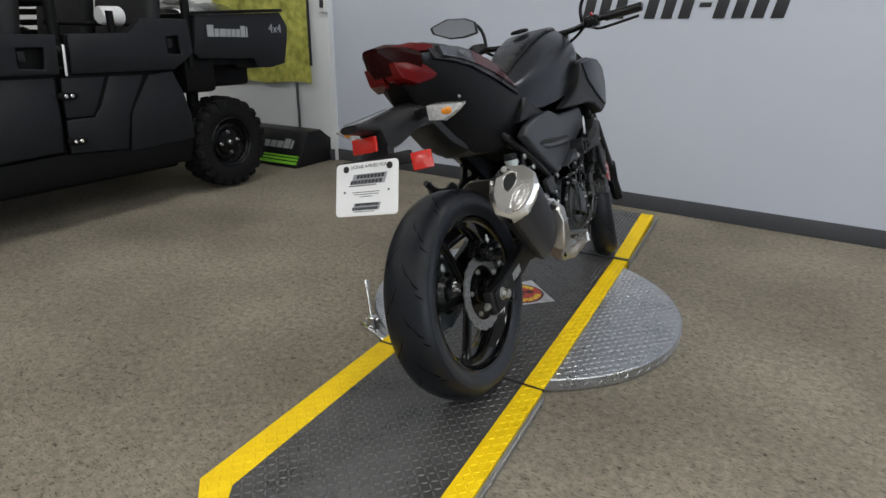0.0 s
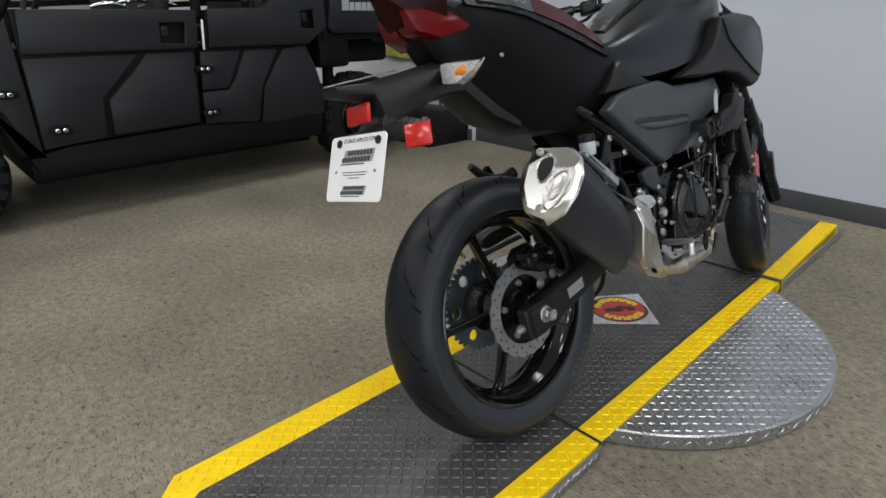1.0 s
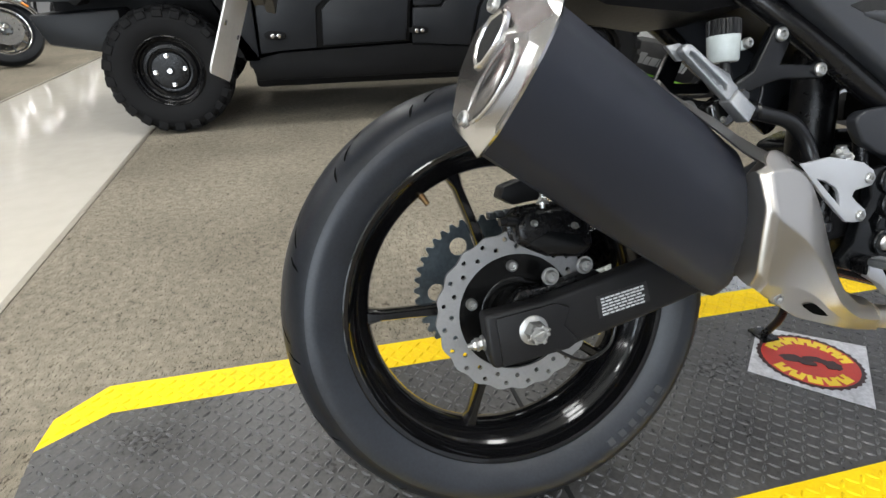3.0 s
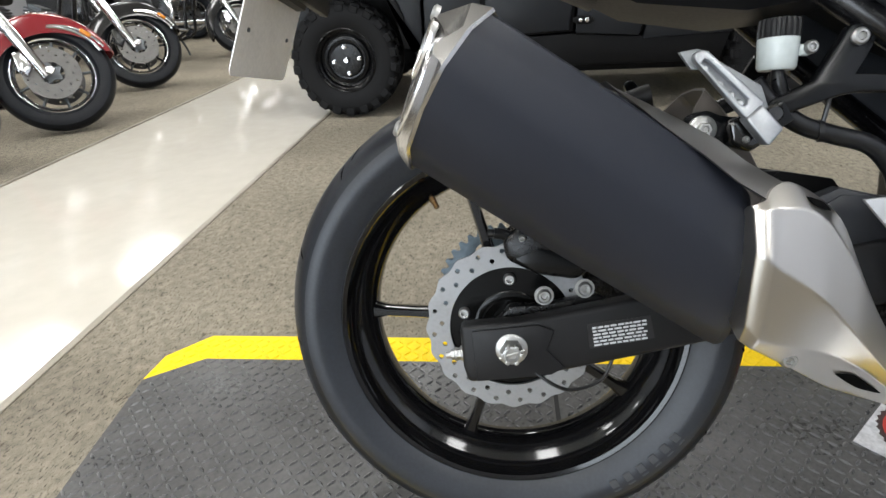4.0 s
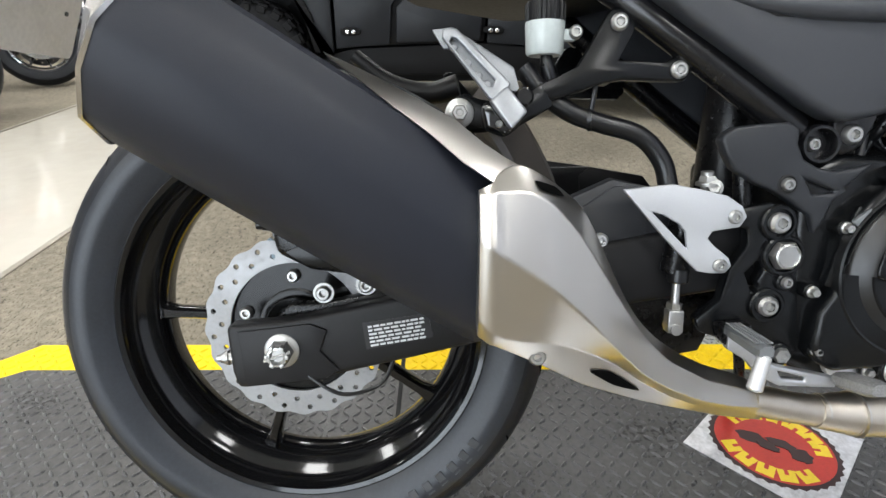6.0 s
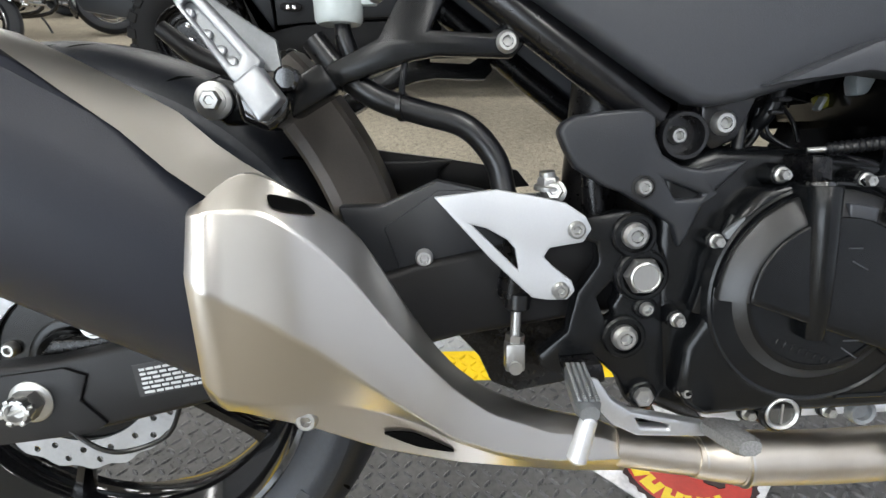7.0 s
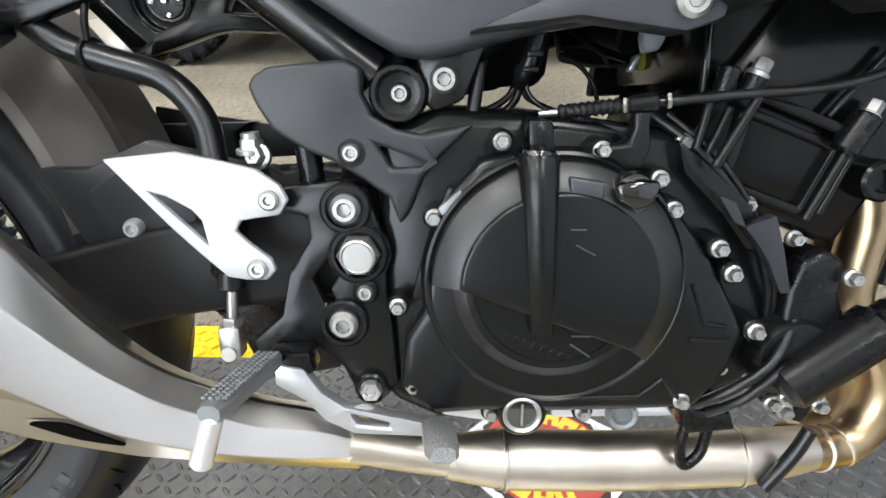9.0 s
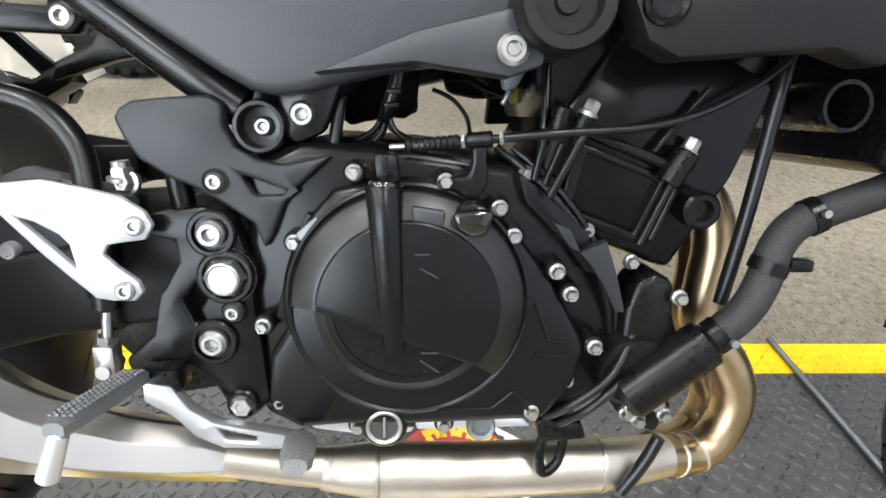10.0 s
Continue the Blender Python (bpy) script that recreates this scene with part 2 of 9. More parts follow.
HOSE_SLEEVE = surface("woven_sleeve", (0.020, 0.020, 0.021), rough=0.5, vary=0.5, fine=700, bump=0.5, bump_scale=800)
STICKER_SILVER = surface("sticker_silver", (0.52, 0.52, 0.54), rough=0.35, metal=0.5, vary=0.25, fine=130, coarse=40, second=(0.62, 0.62, 0.64))
STICKER_RED = surface("sticker_red", (0.44, 0.035, 0.025), rough=0.4, vary=0.15, coarse=30)
STICKER_YELLOW = surface("sticker_yellow", (0.75, 0.55, 0.03), rough=0.4, vary=0.08)
STICKER_BLACK = surface("sticker_black", (0.03, 0.012, 0.012), rough=0.45, vary=0.2)
UTV_BODY = surface("charcoal_body_panel", (0.0105, 0.0118, 0.0142), rough=0.45, vary=0.15, fine=500, coarse=4, bump=0.08, bump_scale=700, spec=0.30)
UTV_DARK = surface("black_moulding", (0.0025, 0.0025, 0.0028), rough=0.6, vary=0.2, spec=0.2)
UTV_TYRE = surface("knobbly_tyre", (0.0055, 0.0056, 0.0062), rough=0.72, vary=0.25, fine=200, bump=0.15, bump_scale=300, spec=0.25)
BADGE_GREY = surface("badge_grey", (0.30, 0.31, 0.32), rough=0.5, vary=0.06)
GREEN = surface("green_paint", (0.20, 0.55, 0.035), rough=0.45, vary=0.1)
DULL_BLACK = surface("dull_black_fill", (0.0025, 0.0025, 0.0027), rough=0.6, vary=0.2, spec=0.12)
POSTER = surface("poster_print", (0.24, 0.26, 0.03), rough=0.5, vary=0.3, fine=14, coarse=3.5, second=(0.52, 0.50, 0.12))
WHITE_PLASTIC = surface("white_plastic", (0.72, 0.72, 0.72), rough=0.45, vary=0.05)
FAR_RED = surface("dark_red_metallic", (0.20, 0.010, 0.016), rough=0.2, vary=0.1, coat=0.6)
FAR_BLACK = surface("black_gloss_body", (0.010, 0.010, 0.011), rough=0.18, vary=0.1, coat=0.4)
FAR_DISC = surface("worn_disc_steel", (0.13, 0.127, 0.122), rough=0.38, metal=0.9, vary=0.2, fine=120, coarse=20)
SEAT_VINYL = surface("seat_vinyl", (0.010, 0.010, 0.011), rough=0.7, vary=0.15, fine=400, bump=0.3, bump_scale=500)
LIGHT_PANEL = glow("lamp_diffuser", (1.0, 0.96, 0.88), 3.0)
GLASS_OUT = glow("bright_outdoors", (0.80, 0.88, 1.0), 1.5)
# ---- shape helpers ----
def bm_new():
    return bmesh.new()


def part(name, bm, material, parent=None, label="", sharp=38.0):
    """Link a bmesh as one mesh object under a thing or a part."""
    bmesh.ops.recalc_face_normals(bm, faces=bm.faces)
    limit = radians(sharp)
    for f in bm.faces:
        f.smooth = True
    for e in bm.edges:
        if len(e.link_faces) == 2 and e.calc_face_angle(0.0) > limit:
            e.smooth = False
    me = bpy.data.meshes.new(name)
    bm.to_mesh(me)
    bm.free()
    me.materials.append(material)
    ob = new(name, me)
    if parent is not None:
        ob.parent = parent
    if label:
        ob["label"] = label
    return ob


def thing(name, label, category, group="", kind="", m=None):
    ob = new(name)
    ob.empty_display_size = 0.05
    if m is not None:
        ob.matrix_world = m
    return tagged(ob, label, category, group, kind)


def bevel_all(bm, faces, offset, segments=2, angle=25.0):
    edges = {e for f in faces for e in f.edges if len(e.link_faces) == 2 and e.calc_face_angle(0.0) > radians(angle)}
    if offset > 0 and edges:
        bmesh.ops.bevel(bm, geom=list(edges), offset=offset, segments=segments, affect="EDGES", profile=0.5, clamp_overlap=True)


def box(bm, centre, size, m=None, bevel=0.0, segments=2):
    made = bmesh.ops.create_cube(bm, size=1.0)
    mat = Matrix.Translation(centre) @ (m or Matrix()) @ Matrix.Diagonal((*size, 1))
    bmesh.ops.transform(bm, matrix=mat, verts=made["verts"])
    faces = list({f for v in made["verts"] for f in v.link_faces})
    bevel_all(bm, faces, bevel, segments)


def plate(bm, outline, x0, x1, holes=(), bevel=0.0, segments=2, m=None):
    """A flat piece: outline in (y, z), with holes, from x0 to x1."""
    before = set(bm.verts)
    edges, first = [], None
    for loop in (outline, *holes):
        vs = [bm.verts.new((x0, y, z)) for y, z in loop]
        first = first or vs
        if holes:
            edges += [bm.edges.new((vs[i], vs[(i + 1) % len(vs)])) for i in range(len(vs))]
    if holes:
        got = bmesh.ops.triangle_fill(bm, use_beauty=True, use_dissolve=False, edges=edges)
        faces = [g for g in got["geom"] if isinstance(g, bmesh.types.BMFace)]
    else:
        faces = [bm.faces.new(first)]
    ext = bmesh.ops.extrude_face_region(bm, geom=faces)
    moved = [g for g in ext["geom"] if isinstance(g, bmesh.types.BMVert)]
    bmesh.ops.translate(bm, vec=(x1 - x0, 0, 0), verts=moved)
    own = [v for v in bm.verts if v not in before]
    allf = list({f for v in own for f in v.link_faces})
    bmesh.ops.recalc_face_normals(bm, faces=allf)
    if bevel:
        bevel_all(bm, allf, bevel, segments, 40)
    if m is not None:
        own = [v for v in bm.verts if v not in before]
        bmesh.ops.transform(bm, matrix=m, verts=own)


def circle(cy, cz, r, n=16, a0=0.0):
    return [(cy + r * math.cos(a0 + 2 * math.pi * i / n), cz + r * math.sin(a0 + 2 * math.pi * i / n)) for i in range(n)]


def chaikin(pts, times=2, closed=True):
    """Round a polygon's corners by cutting them."""
    pts = [Vector(p) for p in pts]
    for _ in range(times):
        out = []
        n = len(pts)
        for i in range(n if closed else n - 1):
            a, b = pts[i], pts[(i + 1) % n]
            out += [a * 0.75 + b * 0.25, a * 0.25 + b * 0.75]
        if not closed:
            out = [pts[0]] + out + [pts[-1]]
        pts = out
    return pts


def lathe(bm, profile, segs=48, m=None, closed=False):
    """Turn a profile of (x, r) round the x axis."""
    rings = []
    mm = m or Matrix()
    for x, r in profile:
        if r < 1e-6:
            rings.append([bm.verts.new(mm @ Vector((x, 0, 0)))])
        else:
            rings.append([bm.verts.new(mm @ Vector((x, r * math.cos(2 * math.pi * i / segs), r * math.sin(2 * math.pi * i / segs)))) for i in range(segs)])
    pairs = list(zip(rings, rings[1:]))
    if closed:
        pairs.append((rings[-1], rings[0]))
    for a, b in pairs:
        for i in range(segs):
            j = (i + 1) % segs
            if len(a) == 1 and len(b) == 1:
                continue
            if len(a) == 1:
                bm.faces.new((a[0], b[j], b[i]))
            elif len(b) == 1:
                bm.faces.new((a[i], a[j], b[0]))
            else:
                bm.faces.new((a[i], a[j], b[j], b[i]))


def loft(bm, rings, cap0=True, cap1=True):
    vr = [[bm.verts.new(p) for p in ring] for ring in rings]
    n = len(vr[0])
    for a, b in zip(vr, vr[1:]):
        for i in range(n):
            j = (i + 1) % n
            bm.faces.new((a[i], a[j], b[j], b[i]))
    if cap0:
        bm.faces.new(vr[0][::-1])
    if cap1:
        bm.faces.new(vr[-1])


def spline(pts, steps=6):
    """A smooth line through the points."""
    p = [Vector(q) for q in pts]
    p = [p[0] * 2 - p[1]] + p + [p[-1] * 2 - p[-2]]
    out = []
    for i in range(1, len(p) - 2):
        for s in range(steps):
            t = s / steps
            a, b, c, d = p[i - 1], p[i], p[i + 1], p[i + 2]
            out.append(0.5 * ((2 * b) + (c - a) * t + (2 * a - 5 * b + 4 * c - d) * t * t + (3 * b - a - 3 * c + d) * t ** 3))
    out.append(p[-2])
    return out


def tube(bm, pts, radius, segs=12, steps=6, cap=True, smooth=True):
    """A round bar along a line; radius a number or one for each point given."""
    line = spline(pts, steps) if smooth and len(pts) > 2 else [Vector(q) for q in pts]
    if isinstance(radius, (int, float)):
        radii = [radius] * len(line)
    else:
        m = (len(radius) - 1) / max(1, len(line) - 1)
        radii = []
        for i in range(len(line)):
            f = i * m
            k = min(int(f), len(radius) - 2)
            radii.append(radius[k] + (radius[k + 1] - radius[k]) * (f - k))
    up = Vector((0.3, 0.1, 1)).normalized()
    rings = []
    side = None
    for i, p in enumerate(line):
        d = (line[min(i + 1, len(line) - 1)] - line[max(i - 1, 0)]).normalized()
        if side is None:
            side = d.cross(up)
            if side.length < 0.1:
                side = d.cross(Vector((1, 0, 0)))
            side.normalize()
        side = (side - d * side.dot(d)).normalized()
        top = d.cross(side)
        rings.append([p + (side * math.cos(2 * math.pi * k / segs) + top * math.sin(2 * math.pi * k / segs)) * radii[i] for k in range(segs)])
    loft(bm, rings, cap, cap)


def rod(bm, a, b, r, segs=16, bevel=0.0, r2=None):
    a, b = Vector(a), Vector(b)
    d = b - a
    m = Matrix.Translation(a) @ Vector((1, 0, 0)).rotation_difference(d).to_matrix().to_4x4()
    q = r if r2 is None else r2
    L = d.length
    if bevel:
        lathe(bm, [(0, 0), (0, r - bevel), (bevel, r), (L - bevel, q), (L, q - bevel), (L, 0)], segs, m)
    else:
        lathe(bm, [(0, 0), (0, r), (L, q), (L, 0)], segs, m)


def socket_bolt(bm, c, r, h=0.006, out=(1, 0, 0), washer=False):
    """A button-head bolt with a hexagon socket, its seat at c."""
    m = Matrix.Translation(c) @ Vector((1, 0, 0)).rotation_difference(Vector(out)).to_matrix().to_4x4()
    if washer:
        lathe(bm, [(-0.001, 0), (-0.001, r * 1.35), (0.0012, r * 1.35), (0.0012, r)], 20, m)
    lathe(bm, [(-0.002, r), (h * 0.55, r), (h, r * 0.75), (h, r * 0.48)], 20, m)
    lathe(bm, [(h, r * 0.48), (h * 0.3, r * 0.42), (h * 0.3, 0)], 6, m)


def hex_bolt(bm, c, r, h=0.007, out=(1, 0, 0), flange=True):
    """A hexagon-head bolt with a flange, its seat at c."""
    m = Matrix.Translation(c) @ Vector((1, 0, 0)).rotation_difference(Vector(out)).to_matrix().to_4x4()
    if flange:
        lathe(bm, [(-0.002, r * 1.3), (0.001, r * 1.3), (0.002, r * 1.05), (0.002, 0)], 20, m)
    lathe(bm, [(0.001, r), (h * 0.8, r), (h, r * 0.86), (h, r * 0.5), (h * 0.85, r * 0.4), (h * 0.85, 0)], 6, m)


def bar_text(bm, x, rows, y0, z0, wy, wz, seed, m=None, depth=0.0006):
    """Rows of short bars in place of small print."""
    rnd = random.Random(seed)
    for i in range(rows):
        z = z0 - wz * (i + 0.5) / rows
        y = y0
        while y < y0 + wy * 0.96:
            w = wy * rnd.uniform(0.05, 0.16)
            w = min(w, y0 + wy - y)
            box(bm, (x, y + w / 2, z), (depth, w * 0.86, wz / rows * 0.5), None)
            y += w


def text_mesh(body, size, m, depth=0.0006):
    """A bmesh of written words in the built-in font."""
    cu = bpy.data.curves.new("words", "FONT")
    cu.body, cu.size, cu.extrude, cu.align_x, cu.align_y = body, size, depth, "CENTER", "CENTER"
    ob = new("words", cu)
    deps = bpy.context.evaluated_depsgraph_get()
    me = bpy.data.meshes.new_from_object(ob.evaluated_get(deps))
    bm = bm_new()
    bm.from_mesh(me)
    bpy.data.objects.remove(ob)
    bpy.data.curves.remove(cu)
    bpy.data.meshes.remove(me)
    bmesh.ops.transform(bm, matrix=m, verts=bm.verts)
    return bm
# ---- the showroom ----
def slab(name, x0, x1, y0, y1, z0, z1, material, label, bevel=0.0, kind="structure", category=""):
    bm = bm_new()
    box(bm, ((x0 + x1) / 2, (y0 + y1) / 2, (z0 + z1) / 2), (x1 - x0, y1 - y0, z1 - z0), bevel=bevel)
    return tagged(part(name, bm, material), label, category or name.split("_")[0], kind=kind)


TILE_NEAR, TILE_FAR = -1.045, -2.21
slab("floor_carpet", -10, 5.2, TILE_NEAR, 3.2, -0.1, 0.0, CARPET, "taupe short-loop showroom carpet with dark flecks", category="carpet")
slab("floor_carpet_far", -10, 5.2, -7.2, TILE_FAR, -0.1, 0.0, CARPET, "taupe short-loop carpet under the parked cruisers", category="carpet")
slab("floor_aisle", -10, 5.2, TILE_FAR, TILE_NEAR, -0.1, -0.002, TILE, "glossy cream polished floor aisle between carpets", category="floor")
for y in (TILE_NEAR, TILE_FAR):
    bm = bm_new()
    box(bm, (-2.4, y, 0.0), (15.2, 0.022, 0.008), bevel=0.002)
    tagged(part("trim", bm, TRIM_METAL), "brown metal edging strip between carpet and floor", "trim", kind="structure")

WALL_A, WALL_B = Vector((-2.62, 2.706, 0)), Vector((5.2, 2.05, 0))
WALL_DIR = (WALL_B - WALL_A).normalized()
WALL_M = Matrix.Translation(WALL_A) @ Matrix.Rotation(math.atan2(WALL_DIR.y, WALL_DIR.x), 4, "Z")
WALL_LEN = (WALL_B - WALL_A).length
bm = bm_new()
box(bm, (WALL_LEN / 2, 0.09, CEILING / 2), (WALL_LEN, 0.18, CEILING))
wall_north = tagged(part("wall_north", bm, WALL), "plain blue-grey painted showroom wall", "wall", kind="structure")
wall_north.matrix_world = WALL_M
bm = bm_new()
box(bm, (WALL_LEN / 2, -0.006, 0.05), (WALL_LEN, 0.012, 0.1), bevel=0.003)
ob = tagged(part("baseboard", bm, BASEBOARD), "dark grey rubber baseboard along the wall", "baseboard", kind="structure")
ob.matrix_world = WALL_M
# number on the wall, kept as plain slanted bars
sign = thing("wall_number", "row of dark slanted bars painted on the grey wall", "wall sign")
shear = Matrix(((1, 0, 0.18, 0), (0, 1, 0, 0), (0, 0, 1, 0), (0, 0, 0, 1)))
x = 2.22
for k in range(12):
    tall = 0.145 if k not in (3, 7) else 0.025
    bm = bm_new()
    box(bm, (x, -0.003, 1.243), (0.064, 0.004, tall), shear, bevel=0.0012)
    bmesh.ops.transform(bm, matrix=WALL_M, verts=bm.verts)
    part("bar", bm, PRINT_DARK, sign)
    x += 0.098 if tall > 0.1 else 0.09

# wall section that stands forward behind the utility vehicle
bm = bm_new()
box(bm, (-6.31, 2.72, CEILING / 2), (7.38, 0.14, CEILING))
tagged(part("wall_west_bay", bm, WALL_LIGHT), "pale grey wall section behind the utility vehicle", "wall", kind="structure")
bm = bm_new()
box(bm, (-6.31, 2.644, 0.05), (7.38, 0.012, 0.1), bevel=0.003)
tagged(part("baseboard", bm, BASEBOARD), "dark grey rubber baseboard behind the utility vehicle", "baseboard", kind="structure")
bm = bm_new()
box(bm, (-3.0, 2.636, 0.36), (0.022, 0.014, 0.6), bevel=0.003)
tagged(part("cable_duct", bm, BASEBOARD), "narrow dark vertical cable duct on the wall", "cable duct")
bm = bm_new()
box(bm, (-2.66, 2.635, 1.29), (0.07, 0.03, 0.115), bevel=0.004)
outlet = tagged(part("wall_outlet", bm, WHITE_PLASTIC), "small pale wall box with a dark insert", "outlet")
bm = bm_new()
box(bm, (-2.66, 2.618, 1.30), (0.04, 0.006, 0.07), bevel=0.002)
part("insert", bm, PRINT_DARK, outlet, "dark insert")
banner = thing("banner", "large yellow-green printed banner on the wall, slightly wrinkled", "banner")
bm = bm_new()
rings = []
for i in range(25):
    u = i / 24
    xx = -3.95 + 1.13 * u
    wob = 0.006 * math.sin(u * 17) + 0.004 * math.sin(u * 41 + 1)
    rings.append([Vector((xx, 2.628 + wob, 0.655 + 0.012 * math.sin(u * 9))), Vector((xx, 2.628 - wob, 2.35)), Vector((xx, 2.634 - wob, 2.35)), Vector((xx, 2.634 + wob, 0.655 + 0.012 * math.sin(u * 9)))])
loft(bm, rings)
part("print", bm, POSTER, banner)
bm = bm_new()
box(bm, (-2.812, 2.622, 1.58), (0.022, 0.012, 1.55), bevel=0.002)
part("edge_strip", bm, PRINT_DARK, banner, "dark edge strip")

slab("wall_west", -10.2, -10.0, -7.2, 3.2, 0, CEILING, WALL_FAR, "plain grey far wall of the showroom")
# street side at the east: wall with a wide shop window towards its south end
WY0, WY1, WZ0, WZ1 = -6.8, -1.0, 0.12, 2.95
slab("wall_south", -10.2, 5.4, -7.4, -7.2, 0, CEILING, WALL_FAR, "plain grey rear wall of the showroom")
slab("wall_east_low", 5.2, 5.4, -7.2, 3.2, 0, WZ0, WALL_FAR, "wall below the shop window")
slab("wall_east_high", 5.2, 5.4, -7.2, 3.2, WZ1, CEILING, WALL_FAR, "wall above the shop window")
slab("wall_east_rear", 5.2, 5.4, -7.2, WY0, WZ0, WZ1, WALL_FAR, "wall beside the shop window")
slab("wall_east_front", 5.2, 5.4, WY1, 3.2, WZ0, WZ1, WALL_FAR, "wall between shop window and corner")
window = thing("window_1", "wide shop window with dark metal frame and bright daylight", "window", kind="structure")
for k in range(5):
    bm = bm_new()
    box(bm, (5.29, WY0 + 0.03 + (WY1 - WY0 - 0.06) * k / 4, (WZ0 + WZ1) / 2), (0.08, 0.06, WZ1 - WZ0), bevel=0.004)
    part("mullion", bm, BASEBOARD, window)
for z in (WZ0 + 0.03, WZ1 - 0.03):
    bm = bm_new()
    box(bm, (5.295, (WY0 + WY1) / 2, z), (0.07, WY1 - WY0, 0.06), bevel=0.004)
    part("window_rail", bm, BASEBOARD, window)
slab("backdrop", 5.9, 5.95, -9, 1, -0.5, 4.0, GLASS_OUT, "bright daylight outside the shop window")
slab("ceiling", -10.2, 5.4, -7.4, 3.4, CEILING, CEILING + 0.1, CEILING_TILE, "pale showroom ceiling")
for px, py in TROFFERS:
    lamp = thing("ceiling_light", "flat rectangular ceiling light with white frame, switched on", "ceiling light", "ceiling lights", m=Matrix.Translation((px, py, CEILING)))
    bm = bm_new()
    for sx in (-1, 1):
        box(bm, (sx * 0.585, 0, -0.018), (0.03, 0.6, 0.036), bevel=0.003)
        box(bm, (0, sx * 0.285, -0.018), (1.138, 0.03, 0.036), bevel=0.003)
    part("frame", bm, WHITE_PLASTIC, lamp)
    bm = bm_new()
    box(bm, (0, 0, -0.016), (1.138, 0.538, 0.008))
    part("diffuser", bm, LIGHT_PANEL, lamp)

# ---- motorcycle turntable ----
PX0, PX1, PZ = -0.376, 0.214, 0.05
SL, SR = -0.293, 0.150
J1, J2 = 0.09, 1.320
PEND, PFAR = -0.742, 2.19


def lug_mesh(name, spots, material, parent, label, z, single=None):
    """Raised treads: low lens-shaped ridges, two directions in turn; single: centre and count of those built one by one."""
    if single:
        cx, cy, count = single
        spots = sorted(spots, key=lambda p: (p[0] - cx) ** 2 + (p[1] - cy) ** 2)
        near, spots = spots[:count], spots[count:]
        first = lug_mesh("tread_lug", [(0.0, 0.0, 0.0)], material, parent, "", 0.0)
        for k, (x, y, a) in enumerate(near):
            ob = first if k == 0 else new("tread_lug", first.data)
            ob.parent, ob.matrix_local = parent, Matrix.Translation((x, y, z)) @ Matrix.Rotation(a, 4, "Z")
    vs, fs = [], []
    for x, y, a in spots:
        c, s = math.cos(a), math.sin(a)
        n = len(vs)
        for u, v, w in ((-0.0096, 0, 0), (-0.0045, -0.0030, 0), (0.0045, -0.0030, 0), (0.0096, 0, 0), (0.0045, 0.0030, 0), (-0.0045, 0.0030, 0),
                        (-0.0066, 0, 0.0019), (0, -0.0011, 0.0024), (0, 0.0011, 0.0024), (0.0066, 0, 0.0019)):
            vs.append((x + c * u - s * v, y + s * u + c * v, z + w))
        fs += [(n, n + 1, n + 6), (n + 1, n + 7, n + 6), (n + 1, n + 2, n + 7), (n + 2, n + 9, n + 7), (n + 2, n + 3, n + 9),
               (n + 3, n + 4, n + 9), (n + 4, n + 8, n + 9), (n + 4, n + 5, n + 8), (n + 5, n + 6, n + 8), (n + 5, n, n + 6), (n + 6, n + 7, n + 8), (n + 7, n + 9, n + 8)]
    me = bpy.data.meshes.new(name)
    me.from_pydata(vs, [], fs)
    for p in me.polygons:
        p.use_smooth = False
    me.materials.append(material)
    ob = new(name, me)
    ob.parent = parent
    return ob if name == "tread_lug" else tagged(ob, label, kind="stuff")


def lug_grid(x0, x1, y0, y1, inside, pitch=0.0188):
    """Herringbone of ridges."""
    out = []
    i0, i1 = math.floor(x0 / pitch), math.ceil(x1 / pitch)
    j0, j1 = math.floor(y0 / pitch), math.ceil(y1 / pitch)
    for i in range(i0, i1 + 1):
        for j in range(j0, j1 + 1):
            x, y = i * pitch, j * pitch
            if inside(x, y):
                out.append((x, y, math.radians(45 if (i + j) % 2 else -45)))
    return out


def flat_prism(bm, outline, z0, z1, bevel=0.0):
    """Outline in (x, y), from z0 to z1."""
    lo = [bm.verts.new((x, y, z0)) for x, y in outline]
    hi = [bm.verts.new((x, y, z1)) for x, y in outline]
    n = len(lo)
    fs = [bm.faces.new(lo[::-1]), bm.faces.new(hi)]
    for i in range(n):
        fs.append(bm.faces.new((lo[i], lo[(i + 1) % n], hi[(i + 1) % n], hi[i])))
    bmesh.ops.recalc_face_normals(bm, faces=fs)
    bevel_all(bm, fs, bevel, 1, 60)


stand = thing("motorcycle_turntable", "low black tread-plate motorcycle turntable with yellow painted borders", "turntable")
DC, DR, DZ = (-0.081, 0.70), 0.612, 0.0455
bm = bm_new()
lathe(bm, [(0.002, 0), (0.002, DR - 0.004), (0.006, DR), (DZ - 0.004, DR), (DZ, DR - 0.004), (DZ, 0)], 96,
      Matrix.Translation((*DC, 0)) @ Matrix.Rotation(-math.pi / 2, 4, "Y"))
disc = part("turntable_disc", bm, TREAD_ALU, stand, "bare aluminium tread-plate disc")
lug_mesh("tread_rest", lug_grid(-0.7, 0.56, 0.07, 1.33, lambda x, y: math.hypot(x - DC[0], y - DC[1]) < DR - 0.012 and not PX0 - 0.004 < x < PX1 + 0.004), TREAD_ALU, disc, "raised aluminium treads", DZ, (0.42, 0.45, 250))
